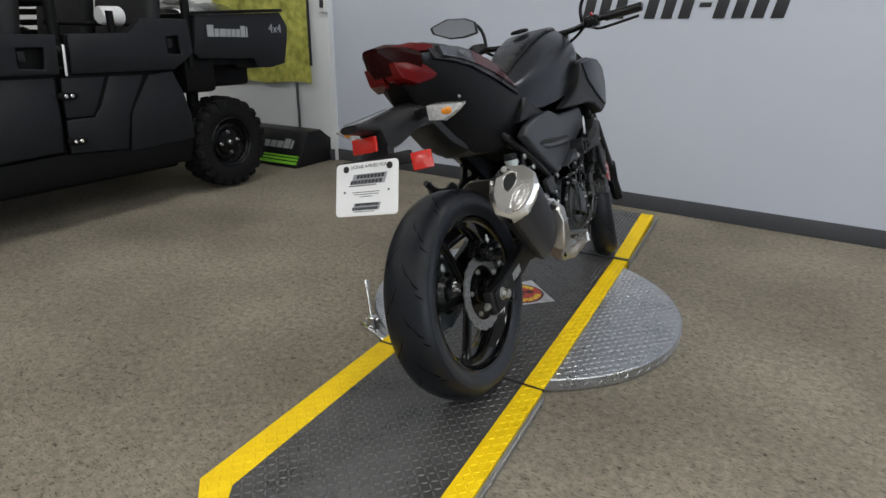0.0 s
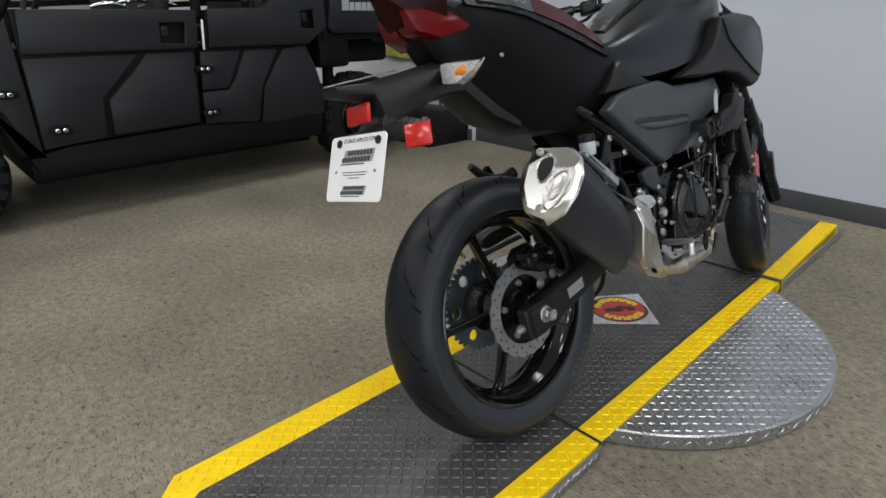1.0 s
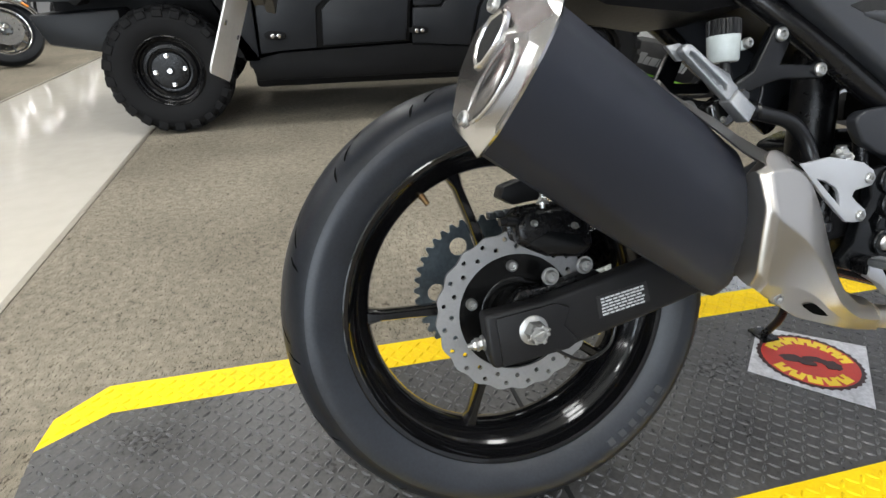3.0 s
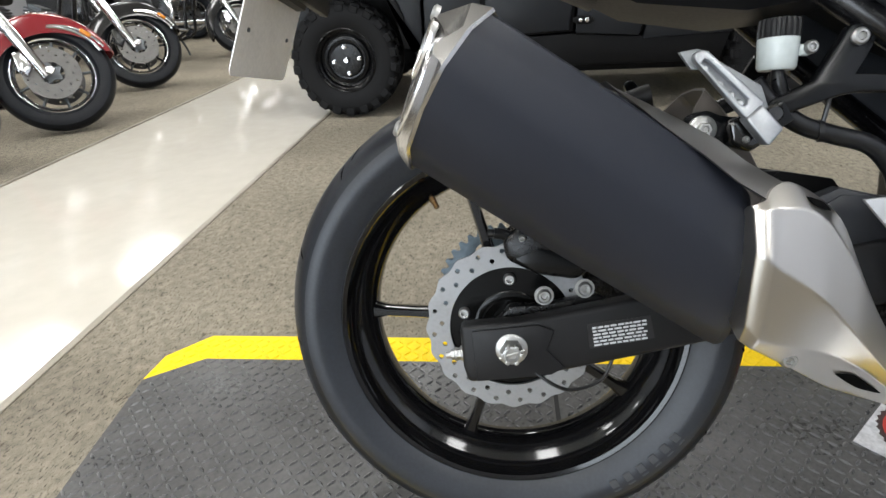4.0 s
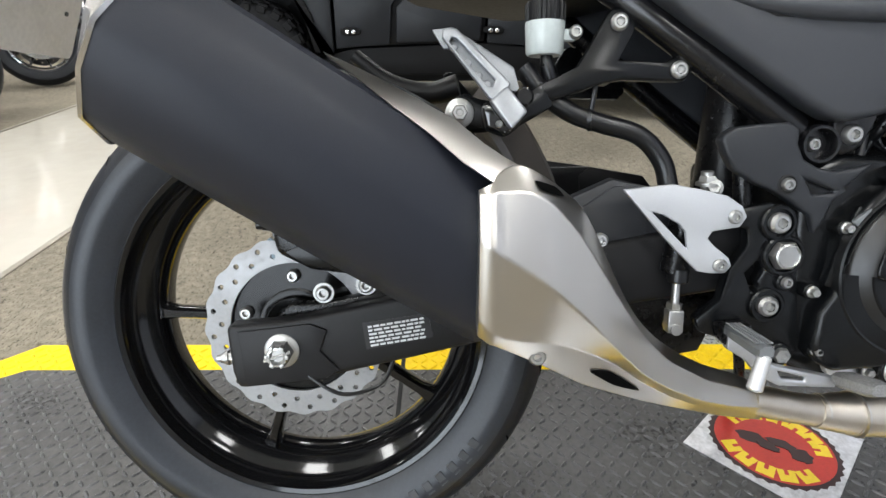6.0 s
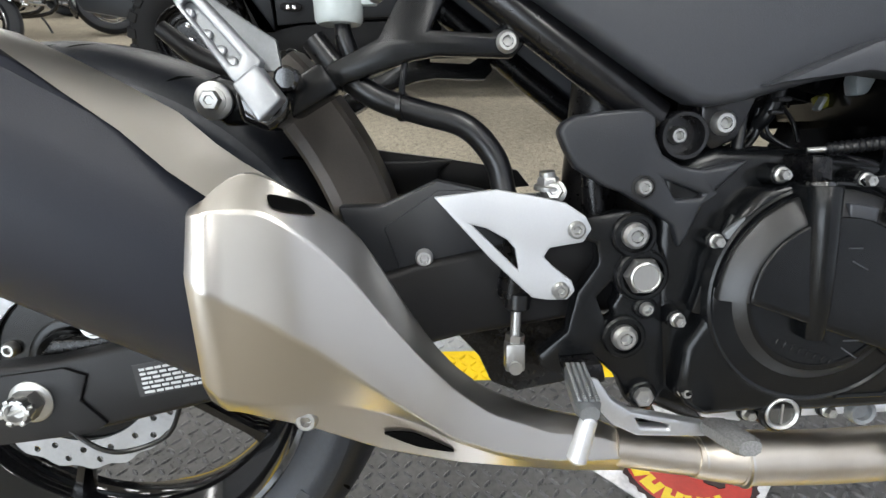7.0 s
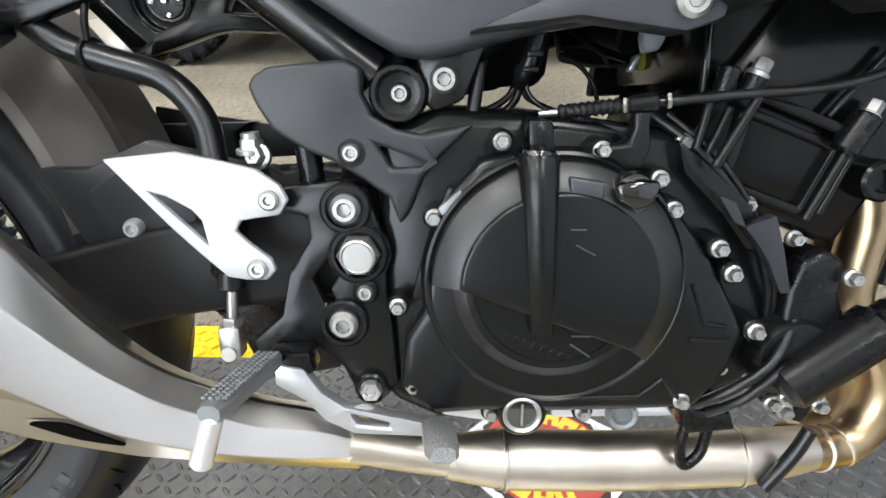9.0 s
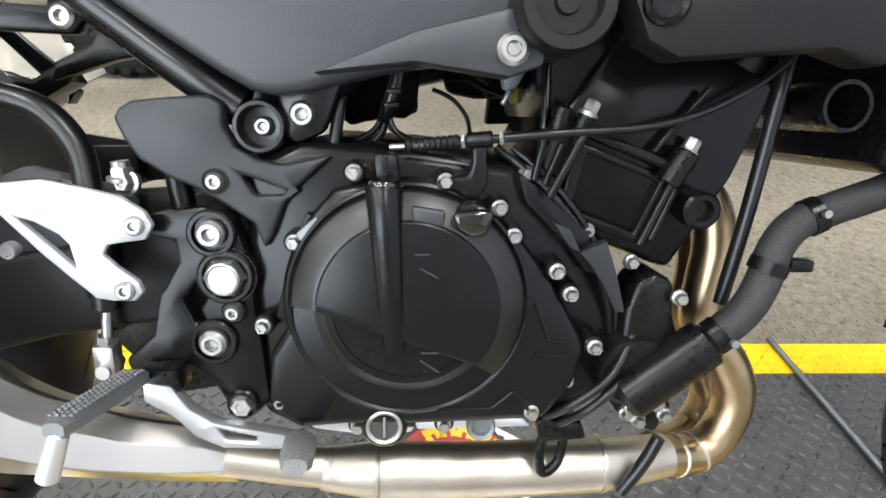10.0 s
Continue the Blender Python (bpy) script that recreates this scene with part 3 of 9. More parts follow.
# treads on the disc's rim
bm = bm_new()
for k in range(150):
    a = 2 * math.pi * k / 150
    c = Vector((DC[0] + DR * math.cos(a), DC[1] + DR * math.sin(a), 0.021))
    r = Matrix.Rotation(a, 4, "Z") @ Matrix.Rotation(radians(45 if k % 2 else -45), 4, "X")
    box(bm, c, (0.003, 0.022, 0.0045), r, bevel=0.0012, segments=1)
tagged(part("rim_tread", bm, TREAD_ALU, disc), kind="stuff")

SECTIONS = {
    "rear_plate": ([(SL, J1 - 0.004), (SL, -0.64), (-0.222, PEND), (0.120, -0.716), (SR, -0.665), (SR, J1 - 0.004)],
                   [[(PX0, J1 - 0.004), (PX0, -0.662), (-0.300, -0.735), (-0.222, PEND), (SL, -0.64), (SL, J1 - 0.004)],
                    [(SR, J1 - 0.004), (SR, -0.665), (0.120, -0.716), (0.168, -0.712), (PX1, -0.655), (PX1, J1 - 0.004)]]),
    "centre_plate": ([(SL, J1 + 0.004), (SR, J1 + 0.004), (SR, J2 - 0.004), (SL, J2 - 0.004)],
                     [[(PX0, J1 + 0.004), (SL, J1 + 0.004), (SL, J2 - 0.004), (PX0, J2 - 0.004)], [(SR, J1 + 0.004), (PX1, J1 + 0.004), (PX1, J2 - 0.004), (SR, J2 - 0.004)]]),
    "front_plate": ([(SL, J2 + 0.004), (SR - 0.006, J2 + 0.004), (SR - 0.03, PFAR), (SL, PFAR)],
                    [[(PX0, J2 + 0.004), (SL, J2 + 0.004), (SL, PFAR), (PX0, PFAR)], [(SR - 0.006, J2 + 0.004), (PX1 - 0.004, J2 + 0.004), (PX1 - 0.022, PFAR), (SR - 0.03, PFAR)]]),
}


def in_poly(poly, x, y, margin=0.009):
    inside = False
    n = len(poly)
    for i in range(n):
        (x0, y0), (x1, y1) = poly[i], poly[(i + 1) % n]
        if (y0 > y) != (y1 > y) and x < (x1 - x0) * (y - y0) / (y1 - y0) + x0:
            inside = not inside
        d = Vector((x1 - x0, y1 - y0))
        t = max(0, min(1, ((x - x0) * d.x + (y - y0) * d.y) / d.length_squared))
        if math.hypot(x - x0 - t * d.x, y - y0 - t * d.y) < margin:
            return False
    return inside


for name, (deck, stripes) in SECTIONS.items():
    bm = bm_new()
    flat_prism(bm, deck, 0.0465, PZ)
    d = part(name, bm, DECK, stand, "black painted tread plate")
    xs, ys = [p[0] for p in deck], [p[1] for p in deck]
    lug_mesh("tread_rest", lug_grid(min(xs), max(xs), min(ys), max(ys), lambda x, y: in_poly(deck, x, y, 0.004)), LUG, d, "worn raised treads", PZ, {"rear_plate": (0.02, -0.15, 280), "centre_plate": (0.06, 0.35, 280), "front_plate": (-0.1, 1.45, 120)}[name])
    for s in stripes:
        bm = bm_new()
        flat_prism(bm, s, 0.004 if name != "centre_plate" else 0.0462, PZ)
        st = part("painted_border", bm, YELLOW, d, "yellow painted border")
        # ridges of the border lie in the same mesh pattern
        xs, ys = [p[0] for p in s], [p[1] for p in s]
        spots = lug_grid(min(xs), max(xs), min(ys), max(ys), lambda x, y: in_poly(s, x, y, 0.006))
        lug_mesh("border_tread", spots, YELLOW, d, "", PZ)
# bare metal side edges
for x, sgn in ((PX1, 1), (PX0, -1)):
    for yc, ln in ((-0.286, 0.75), (1.76, 0.84)):
        bm = bm_new()
        box(bm, (x + sgn * 0.0035, yc, 0.024), (0.005, ln, 0.042), bevel=0.001)
        edge_bar = part("side_edge", bm, TREAD_ALU, stand, "bare aluminium side edge")
        if yc < 0:
            bm = bm_new()
            for k in range(62):
                y = -0.65 + k * 0.0118
                box(bm, (x + sgn * 0.0065, y, 0.024), (0.002, 0.016, 0.004), Matrix.Rotation(radians(45 if k % 2 else -45), 4, "X"))
            tagged(part("edge_tread", bm, TREAD_ALU, edge_bar), kind="stuff")
for j in (J1, J2):
    bm = bm_new()
    box(bm, ((PX0 + PX1) / 2, j, 0.0475), (PX1 - PX0 + 0.004, 0.0078, 0.008))
    part("joint_strip", bm, GAP, stand, "black joint between plates")

bm = bm_new()
rod(bm, (PX0 - 0.008, J2 - 0.004, 0.0565), (PX1 + 0.004, J2 - 0.004, 0.0565), 0.0055, 12, 0.001)
part("hinge_pin", bm, DARK_STEEL, stand, "dark steel hinge pin across the plates")

# round badge plate on the turntable
STK = [(-0.226, 0.691), (-0.104, 0.855), (0.052, 0.704), (-0.099, 0.559)]
badge = thing("turntable_badge", "square silver badge sheet with a round red and yellow emblem, worn", "badge")
bm = bm_new()
flat_prism(bm, STK, PZ + 0.002, PZ + 0.0036)
part("sheet", bm, STICKER_SILVER, badge)
bc = Vector((sum(p[0] for p in STK) / 4, sum(p[1] for p in STK) / 4, PZ + 0.0036))
bu = (Vector(STK[1]) - Vector(STK[0])).normalized()


def badge_point(u, v):
    """Along the sheet's side, and across it."""
    return (bc.x + bu.x * u + bu.y * v, bc.y + bu.y * u - bu.x * v)


def badge_piece(name, rim, z0, z1, material):
    bm = bm_new()
    flat_prism(bm, [badge_point(u, v) for u, v in rim], bc.z + z0, bc.z + z1)
    part(name, bm, material, badge)


scal = [((0.094 + 0.004 * (k % 2)) * math.cos(2 * math.pi * k / 72), (0.088 + 0.004 * (k % 2)) * math.sin(2 * math.pi * k / 72)) for k in range(72)]
badge_piece("dark_ring", scal, 0.0001, 0.0005, STICKER_BLACK)
badge_piece("red_field", [(0.088 * math.cos(2 * math.pi * k / 48), 0.082 * math.sin(2 * math.pi * k / 48)) for k in range(48)], 0.0005, 0.001, STICKER_RED)
# block marks in place of the maker's words, in two arcs
for span, count in (((195, 345), 7), ((30, 150), 5)):
    for k in range(count):
        a = radians(span[0] + (span[1] - span[0]) * (k + 0.5) / count)
        u, v = 0.071 * math.cos(a), 0.066 * math.sin(a)
        du, dv = Vector((-math.sin(a), math.cos(a))), Vector((math.cos(a), math.sin(a)))
        quad = [Vector((u, v)) + du * s * 0.0125 + dv * t * 0.012 for s, t in ((-1, -1), (-0.25, -1), (-0.25, -0.1), (0.25, -0.1), (0.25, -1), (1, -1), (1, 1), (-1, 1))]
        bm = bm_new()
        flat_prism(bm, [badge_point(q.x, q.y) for q in quad], bc.z + 0.001, bc.z + 0.0014)
        part("emblem_mark", bm, STICKER_YELLOW, badge)
bm = bm_new()
for i, (u, v, w, hh) in enumerate(((-0.03, 0.005, 0.045, 0.022), (0.01, -0.006, 0.04, 0.016), (0.04, 0.004, 0.03, 0.024), (-0.005, 0.012, 0.03, 0.014))):
    ring = [(u + w / 2 * math.cos(2 * math.pi * k / 14) * (1 + 0.2 * (k % 2)), v + hh / 2 * math.sin(2 * math.pi * k / 14) * (1 + 0.2 * (k % 3))) for k in range(14)]
    flat_prism(bm, [badge_point(a, b) for a, b in ring], bc.z + 0.001, bc.z + 0.0015 + 0.0004 * i)
part("emblem_shadow", bm, STICKER_BLACK, badge)
# ---- the motorcycle, in its own frame: x to its right, y ahead, z up, leaning on its side stand ----
BIKE_LEAN = 15.5
bike = thing("motorcycle", "black and graphite naked sport motorcycle leaning on its side stand", "motorcycle",
             m=Matrix.Translation((0.0765, 0, 0.05)) @ Matrix.Rotation(radians(-BIKE_LEAN), 4, "Y"))
WZ = 0.317


def mirror_x(bm):
    bmesh.ops.scale(bm, vec=(-1, 1, 1), verts=bm.verts)


def wheel_at(m, name, tyre_r, tyre_w, rim_r, rim_w, parent, spin, front=False, shift=0.0):
    """Tyre, rim and five forked spokes, axle along x at m."""
    r, w, q = tyre_r, tyre_w / 2, rim_r
    wheel = new(name)
    wheel.parent, wheel.matrix_local = parent, m
    wheel.empty_display_size = 0.05
    half = [(rim_w / 2 - 0.012, q - 0.012), (rim_w / 2 - 0.001, q - 0.004), (rim_w / 2 + 0.006, q + 0.002), (rim_w / 2 + 0.010, q + 0.012),
            (w * 0.97, q + (r - q) * 0.32), (w, q + (r - q) * 0.46), (w * 0.97, q + (r - q) * 0.60), (w * 0.88, q + (r - q) * 0.73),
            (w * 0.73, q + (r - q) * 0.85), (w * 0.5, q + (r - q) * 0.945), (w * 0.25, q + (r - q) * 0.99)]
    bm = bm_new()
    lathe(bm, half + [(0, r)] + [(-a, b) for a, b in half[::-1]], 120)
    tyre = part("tyre", bm, RUBBER, wheel, "black road tyre with short curved tread cuts", 60)
    tyre.data.materials.append(RUBBER_SIDE)
    for p in tyre.data.polygons:
        if math.hypot(p.center.y, p.center.z) < q + (r - q) * 0.56:
            p.material_index = 1
    tyre.matrix_local = Matrix.Translation((shift, 0, 0))
    # tread cuts: narrow near-black sickles laid on the crown paint the grooves' shade
    shoulder = sorted((x, y) for x, y in half[5:]) + [(w, q)]
    shoulder = [(0.0, r)] + shoulder

    def crown(a, x):
        f = abs(x)
        rr = r
        for (xa, ra), (xb, rb) in zip(shoulder, shoulder[1:]):
            if xa <= f <= xb:
                rr = ra + (rb - ra) * (f - xa) / max(1e-6, xb - xa)
                break
        rr += 0.0006
        return Vector((x + (0.0004 if x > 0 else -0.0004), rr * math.cos(a), rr * math.sin(a)))

    def cut(a0, a1, x0, x1, wide, bow):
        bm = bm_new()
        k = 7
        left, right = [], []
        for i in range(k):
            t = i / (k - 1)
            a, x = a0 + (a1 - a0) * t + bow * math.sin(math.pi * t), x0 + (x1 - x0) * t
            h = wide * math.sin(math.pi * (0.10 + 0.80 * t)) / r / 2
            left.append(bm.verts.new(crown(a - h, x)))
            right.append(bm.verts.new(crown(a + h, x)))
        for i in range(k - 1):
            bm.faces.new((left[i], left[i + 1], right[i + 1], right[i]))
        return bm

    n = 15
    pieces = []
    for sgn in (-1, 1):
        for a0, a1, x0, x1, wide, bow in ((0.0, 0.14, 0.006, 0.030, 0.0052, 0.025), (0.15, 0.235, 0.033, 0.054, 0.0056, 0.014), (0.28, 0.325, 0.046, 0.064, 0.0044, 0.0)):
            first = part("tread_cut", cut(a0, a1, sgn * x0 * w / 0.075, sgn * x1 * w / 0.075, wide, bow), RECESS_SHADE, tyre)
            pieces.append((first, sgn))
    for first, sgn in pieces:
        first.matrix_local = Matrix.Rotation(math.pi / n if sgn < 0 else 0.0, 4, "X")
        for i in range(1, n):
            ob = new("tread_cut", first.data)
            ob.parent, ob.matrix_local = tyre, Matrix.Rotation(2 * math.pi * i / n + (math.pi / n if sgn < 0 else 0.0), 4, "X")
    # raised sidewall marks: plain low blocks in place of the maker's letters
    if not front:
        for k in range(6):
            a = radians(-58 + k * 4.6)
            rr = q + (r - q) * 0.40
            c = Vector((w * 0.985, rr * math.cos(a), rr * math.sin(a)))
            rot = Matrix.Rotation(a - math.pi / 2, 4, "X")
            bm = bm_new()
            box(bm, c, (0.0016, 0.0105, 0.017), rot, bevel=0.0006, segments=1)
            part("sidewall_mark", bm, RUBBER_PALE, tyre)
    bm = bm_new()
    hw = rim_w / 2
    prof = [(hw + 0.004, q + 0.003), (hw + 0.006, q - 0.001), (hw + 0.004, q - 0.006), (hw - 0.003, q - 0.0080), (hw - 0.010, q - 0.0120), (hw - 0.018, q - 0.0190), (hw - 0.0195, q - 0.0215), (hw - 0.032, q - 0.0300), (hw - 0.034, q - 0.0330), (0.004, q - 0.037),
            (-0.010, q - 0.037), (-hw + 0.030, q - 0.034), (-hw + 0.022, q - 0.020), (-hw + 0.008, q - 0.014), (-hw - 0.004, q - 0.006), (-hw - 0.006, q), (-hw - 0.003, q + 0.003), (0, q - 0.024)]
    lathe(bm, prof, 120, closed=True)
    rim = part("rim", bm, RIM_BLACK, wheel, "gloss black cast rim", 44)
    rim.matrix_local = Matrix.Translation((shift, 0, 0))
    bm = bm_new()
    lathe(bm, [(0.050, 0), (0.050, 0.026), (0.044, 0.040), (0.02, 0.046), (-0.02, 0.046), (-0.05, 0.040), (-0.056, 0)], 40)
    part("hub", bm, GLOSS_BLACK, wheel)
    for k in range(5):
        a0 = radians(spin + 72 * k)
        bm = bm_new()
        for da, x0, x1, wd, th in ((0.0, 0.020, 0.004, 0.017, 0.026),):
            ri, ro = 0.036, q - 0.030
            a = Vector((x0, ri * math.cos(a0 + da * 0.3), ri * math.sin(a0 + da * 0.3)))
            b = Vector((x1, ro * math.cos(a0 + da), ro * math.sin(a0 + da)))
            d = (b - a).normalized()
            side = Vector((1, 0, 0)).cross(d).normalized()
            up = d.cross(side)
            rings = []
            for t, f in ((0, 1.35), (0.15, 1.0), (0.6, 0.78), (0.86, 0.8), (0.96, 1.2), (1.0, 1.9)):
                p = a + (b - a) * t
                sec = [(-1, -0.6), (-0.6, -1), (0.6, -1), (1, -0.6), (1, 0.6), (0.6, 1), (-0.6, 1), (-1, 0.6)]
                rings.append([p + side * (u * wd * f / 2) + up * (v * th / 2) for u, v in sec])
            loft(bm, rings)
        part("spoke", bm, RIM_BLACK, rim)
    return wheel, rim


def brake_disc(parent, x, outer, inner, lobes, name="brake_disc", cz=0.0):
    n = lobes * 6
    edge = [((outer - 0.0018 + 0.0018 * math.cos(2 * math.pi * k * lobes / n)) * math.cos(2 * math.pi * k / n),
             cz + (outer - 0.0018 + 0.0018 * math.cos(2 * math.pi * k * lobes / n)) * math.sin(2 * math.pi * k / n)) for k in range(n)]
    holes = [circle(0, cz, inner, 48)]
    for k in range(lobes * 2):
        a = 2 * math.pi * (k + 0.5) / (lobes * 2)
        rr = inner + (outer - inner) * (0.33 if k % 2 else 0.68)
        holes.append(circle(rr * math.cos(a), cz + rr * math.sin(a), 0.0032, 10))
    bm = bm_new()
    plate(bm, edge, x - 0.0022, x + 0.0022, holes)
    d = part(name, bm, DISC_STEEL, parent, "drilled wave-edged steel brake disc", 30)
    bm = bm_new()
    plate(bm, circle(0, cz, inner + 0.0015, 60), x - 0.014, x - 0.004, [circle(0, cz, 0.034, 40)], bevel=0.001, segments=1)
    part("disc_carrier", bm, CYL_BLACK, d)
    bm = bm_new()
    lathe(bm, [(x - 0.012, 0.046), (x - 0.004, 0.046), (x - 0.003, 0.044), (x - 0.003, 0.038), (x + 0.002, 0.036), (x + 0.002, 0.027), (x + 0.010, 0.026), (x + 0.011, 0.0)], 48, Matrix.Translation((0, 0, cz)))
    part("hub_cap", bm, CYL_BLACK, d)
    for k in range(5):
        a = 2 * math.pi * k / 5
        bm = bm_new()
        socket_bolt(bm, (x - 0.002, (inner - 0.016) * math.cos(a), cz + (inner - 0.016) * math.sin(a)), 0.0075, 0.006)
        part("disc_bolt", bm, ZINC, d)
    return d


# rear wheel
rear_wheel, rear_rim = wheel_at(Matrix.Translation((0, 0.002, WZ)) @ Matrix.Rotation(-0.02, 4, "Z"), "rear_wheel", 0.2995, 0.144, 0.222, 0.105, bike, 180, shift=-0.0185)
rear_disc = brake_disc(rear_wheel, 0.053, 0.1075, 0.077, 20)
rear_disc.rotation_euler = (0.35, 0, 0)
bm = bm_new()
rod(bm, (0.010, -0.1130, 0.1720), (0.020, -0.0960, 0.1440), 0.0036, 10)
rod(bm, (0.014, -0.1062, 0.1608), (0.017, -0.1011, 0.1524), 0.0046, 10)
part("valve", bm, surface("brass_valve", (0.12, 0.07, 0.03), 0.35, 0.9), rear_rim, "brass tyre valve")
bm = bm_new()
edge = []
for k in range(41 * 4):
    a = 2 * math.pi * k / (41 * 4)
    rr = 0.106 + (0.005 if k % 4 in (0, 1) else -0.003)
    edge.append((rr * math.cos(a), rr * math.sin(a)))
plate(bm, edge, -0.092, -0.086, [circle(0, 0, 0.052, 40)] + [circle(0.077 * math.cos(a), 0.077 * math.sin(a), 0.014, 12) for a in [2 * math.pi * k / 6 for k in range(6)]])
part("sprocket", bm, SPROCKET, rear_wheel, "blue-grey plated rear sprocket", 30)
bm = bm_new()
lathe(bm, [(-0.086, 0), (-0.086, 0.055), (-0.06, 0.062), (-0.045, 0.05), (-0.045, 0)], 32)
part("sprocket_carrier", bm, SATIN_BLACK, rear_wheel)

# swing arm
arm = [(-0.060, 0.336), (0.011, 0.343), (0.105, 0.363), (0.200, 0.385), (0.330, 0.423), (0.470, 0.450), (0.525, 0.440), (0.535, 0.405), (0.500, 0.380), (0.360, 0.358), (0.205, 0.317), (0.138, 0.301), (0.043, 0.279), (-0.050, 0.266), (-0.056, 0.285)]
for s in (1, -1):
    bm = bm_new()
    plate(bm, arm, 0.082, 0.110, bevel=0.006, segments=3)
    if s < 0:
        mirror_x(bm)
        bmesh.ops.translate(bm, vec=(-0.014, 0, 0), verts=bm.verts)
    sw = part("swing_arm", bm, MATT_PLASTIC if s > 0 else SATIN_BLACK, bike, "matt black box-section swing arm")
    if s > 0:
        swing = sw
bm = bm_new()
rod(bm, (-0.09, 0.36, 0.40), (0.09, 0.36, 0.40), 0.03, 20)
rod(bm, (-0.13, 0.504, 0.417), (0.136, 0.504, 0.417), 0.022, 20)
part("cross_tube", bm, SATIN_BLACK, swing)
# axle plate with its arrow-shaped end, nut and chain adjuster
bm = bm_new()
plate(bm, [(-0.046, 0.331), (0.030, 0.340), (0.048, 0.333), (0.040, 0.310), (0.060, 0.289), (0.046, 0.280), (-0.040, 0.270)], 0.1095, 0.1135, bevel=0.0012)
part("axle_plate", bm, MATT_PLASTIC, swing)
bm = bm_new()
lathe(bm, [(0.111, 0), (0.111, 0.0185), (0.1145, 0.0185), (0.116, 0.0165), (0.116, 0)], 32, Matrix.Translation((0, 0.0, 0.311)))
hex_bolt(bm, (0.116, 0.0, 0.311), 0.0135, 0.011, flange=False)
lathe(bm, [(0.120, 0.0105), (0.134, 0.0105), (0.1345, 0.008), (0.130, 0.006), (0.130, 0)], 12, Matrix.Translation((0, 0.0, 0.311)))
for k in range(6):
    a = 2 * math.pi * k / 6
    box(bm, (0.131, 0.0105 * math.cos(a), 0.311 + 0.0105 * math.sin(a)), (0.008, 0.0052, 0.004), Matrix.Rotation(a + math.pi / 2, 4, "X"), bevel=0.001)
rod(bm, (0.131, -0.014, 0.306), (0.131, 0.014, 0.316), 0.0018, 8)
part("axle_nut", bm, ZINC, swing, "castellated axle nut with split pin")
bm = bm_new()
rod(bm, (0.092, -0.078, 0.294), (0.092, -0.046, 0.298), 0.004, 12)
hex_bolt(bm, (0.092, -0.058, 0.2965), 0.0075, 0.007, out=(0, -1, -0.12))
hex_bolt(bm, (0.092, -0.066, 0.2955), 0.0065, 0.006, out=(0, -1, -0.12))
part("chain_adjuster", bm, ZINC, swing, "bright chain adjuster bolt")
bm = bm_new()
plate(bm, [(0.085, 0.340), (0.154, 0.351), (0.160, 0.325), (0.089, 0.311)], 0.1098, 0.1104)
warn = part("warning_label", bm, LABEL_BLACK, swing, "small black warning label with pale print")
bm = bm_new()
rnd = random.Random(3)
for i in range(6):
    f = (i + 0.7) / 6.6
    y0, z0 = 0.087 + 0.003 * f, 0.338 - 0.027 * f
    u = 0.003
    while u < 0.060:
        w = rnd.uniform(0.004, 0.011)
        w = min(w, 0.064 - u)
        box(bm, (0.1107, y0 + (u + w / 2) * 0.985, z0 + (u + w / 2) * 0.165), (0.0005, w * 0.8, 0.0021), Matrix.Rotation(0.165, 4, "X"))
        u += w
tagged(part("small_print", bm, LABEL_TEXT, warn), kind="stuff")

# rear brake caliper
cal = [(-0.006, 0.412), (-0.010, 0.434), (0.008, 0.452), (0.054, 0.455), (0.086, 0.436), (0.092, 0.402), (0.076, 0.388), (0.030, 0.394)]
bm = bm_new()
plate(bm, cal, 0.070, 0.098, bevel=0.008, segments=3)
plate(bm, cal, 0.034, 0.058, bevel=0.006, segments=2)
plate(bm, [(0.00, 0.446), (0.05, 0.449), (0.05, 0.432), (0.00, 0.432)], 0.05, 0.08, bevel=0.003)
calip = part("brake_caliper", bm, SATIN_BLACK, bike, "black rear brake caliper")
bm = bm_new()
plate(bm, [(0.004, 0.414), (0.030, 0.426), (0.070, 0.418), (0.080, 0.404), (0.066, 0.394), (0.026, 0.400)], 0.0965, 0.1000, bevel=0.0015)
part("caliper_face", bm, ENGINE_BLACK, calip)
bm = bm_new()
plate(bm, [(-0.02, 0.33), (0.0, 0.352), (0.035, 0.352), (0.10, 0.366), (0.125, 0.352), (0.10, 0.335), (0.03, 0.328)], 0.060, 0.078, bevel=0.003)
part("caliper_bracket", bm, SATIN_BLACK, calip)
for xx, y, z, rr in ((0.079, 0.039, 0.365, 0.0085), (0.079, 0.086, 0.374, 0.0085), (0.099, 0.012, 0.438, 0.004), (0.099, 0.064, 0.430, 0.004)):
    bm = bm_new()
    socket_bolt(bm, (xx, y, z), rr, 0.0065, washer=rr > 0.006)
    part("caliper_bolt", bm, ZINC, calip)
bm = bm_new()
rod(bm, (0.085, 0.030, 0.450), (0.085, 0.030, 0.476), 0.0035, 10)
hex_bolt(bm, (0.085, 0.030, 0.460), 0.006, 0.006, out=(0, 0, 1))
part("bleed_screw", bm, ZINC, calip)
bm = bm_new()
tube(bm, [(0.108, 0.012, 0.292), (0.116, 0.050, 0.268), (0.112, 0.075, 0.262), (0.104, 0.105, 0.272), (0.10, 0.118, 0.300)], 0.0022, 8)
part("sensor_wire", bm, HOSE, swing)
bm = bm_new()
tube(bm, [(0.083, 0.006, 0.432), (0.086, -0.008, 0.440), (0.088, -0.020, 0.442)], 0.0065, 12)
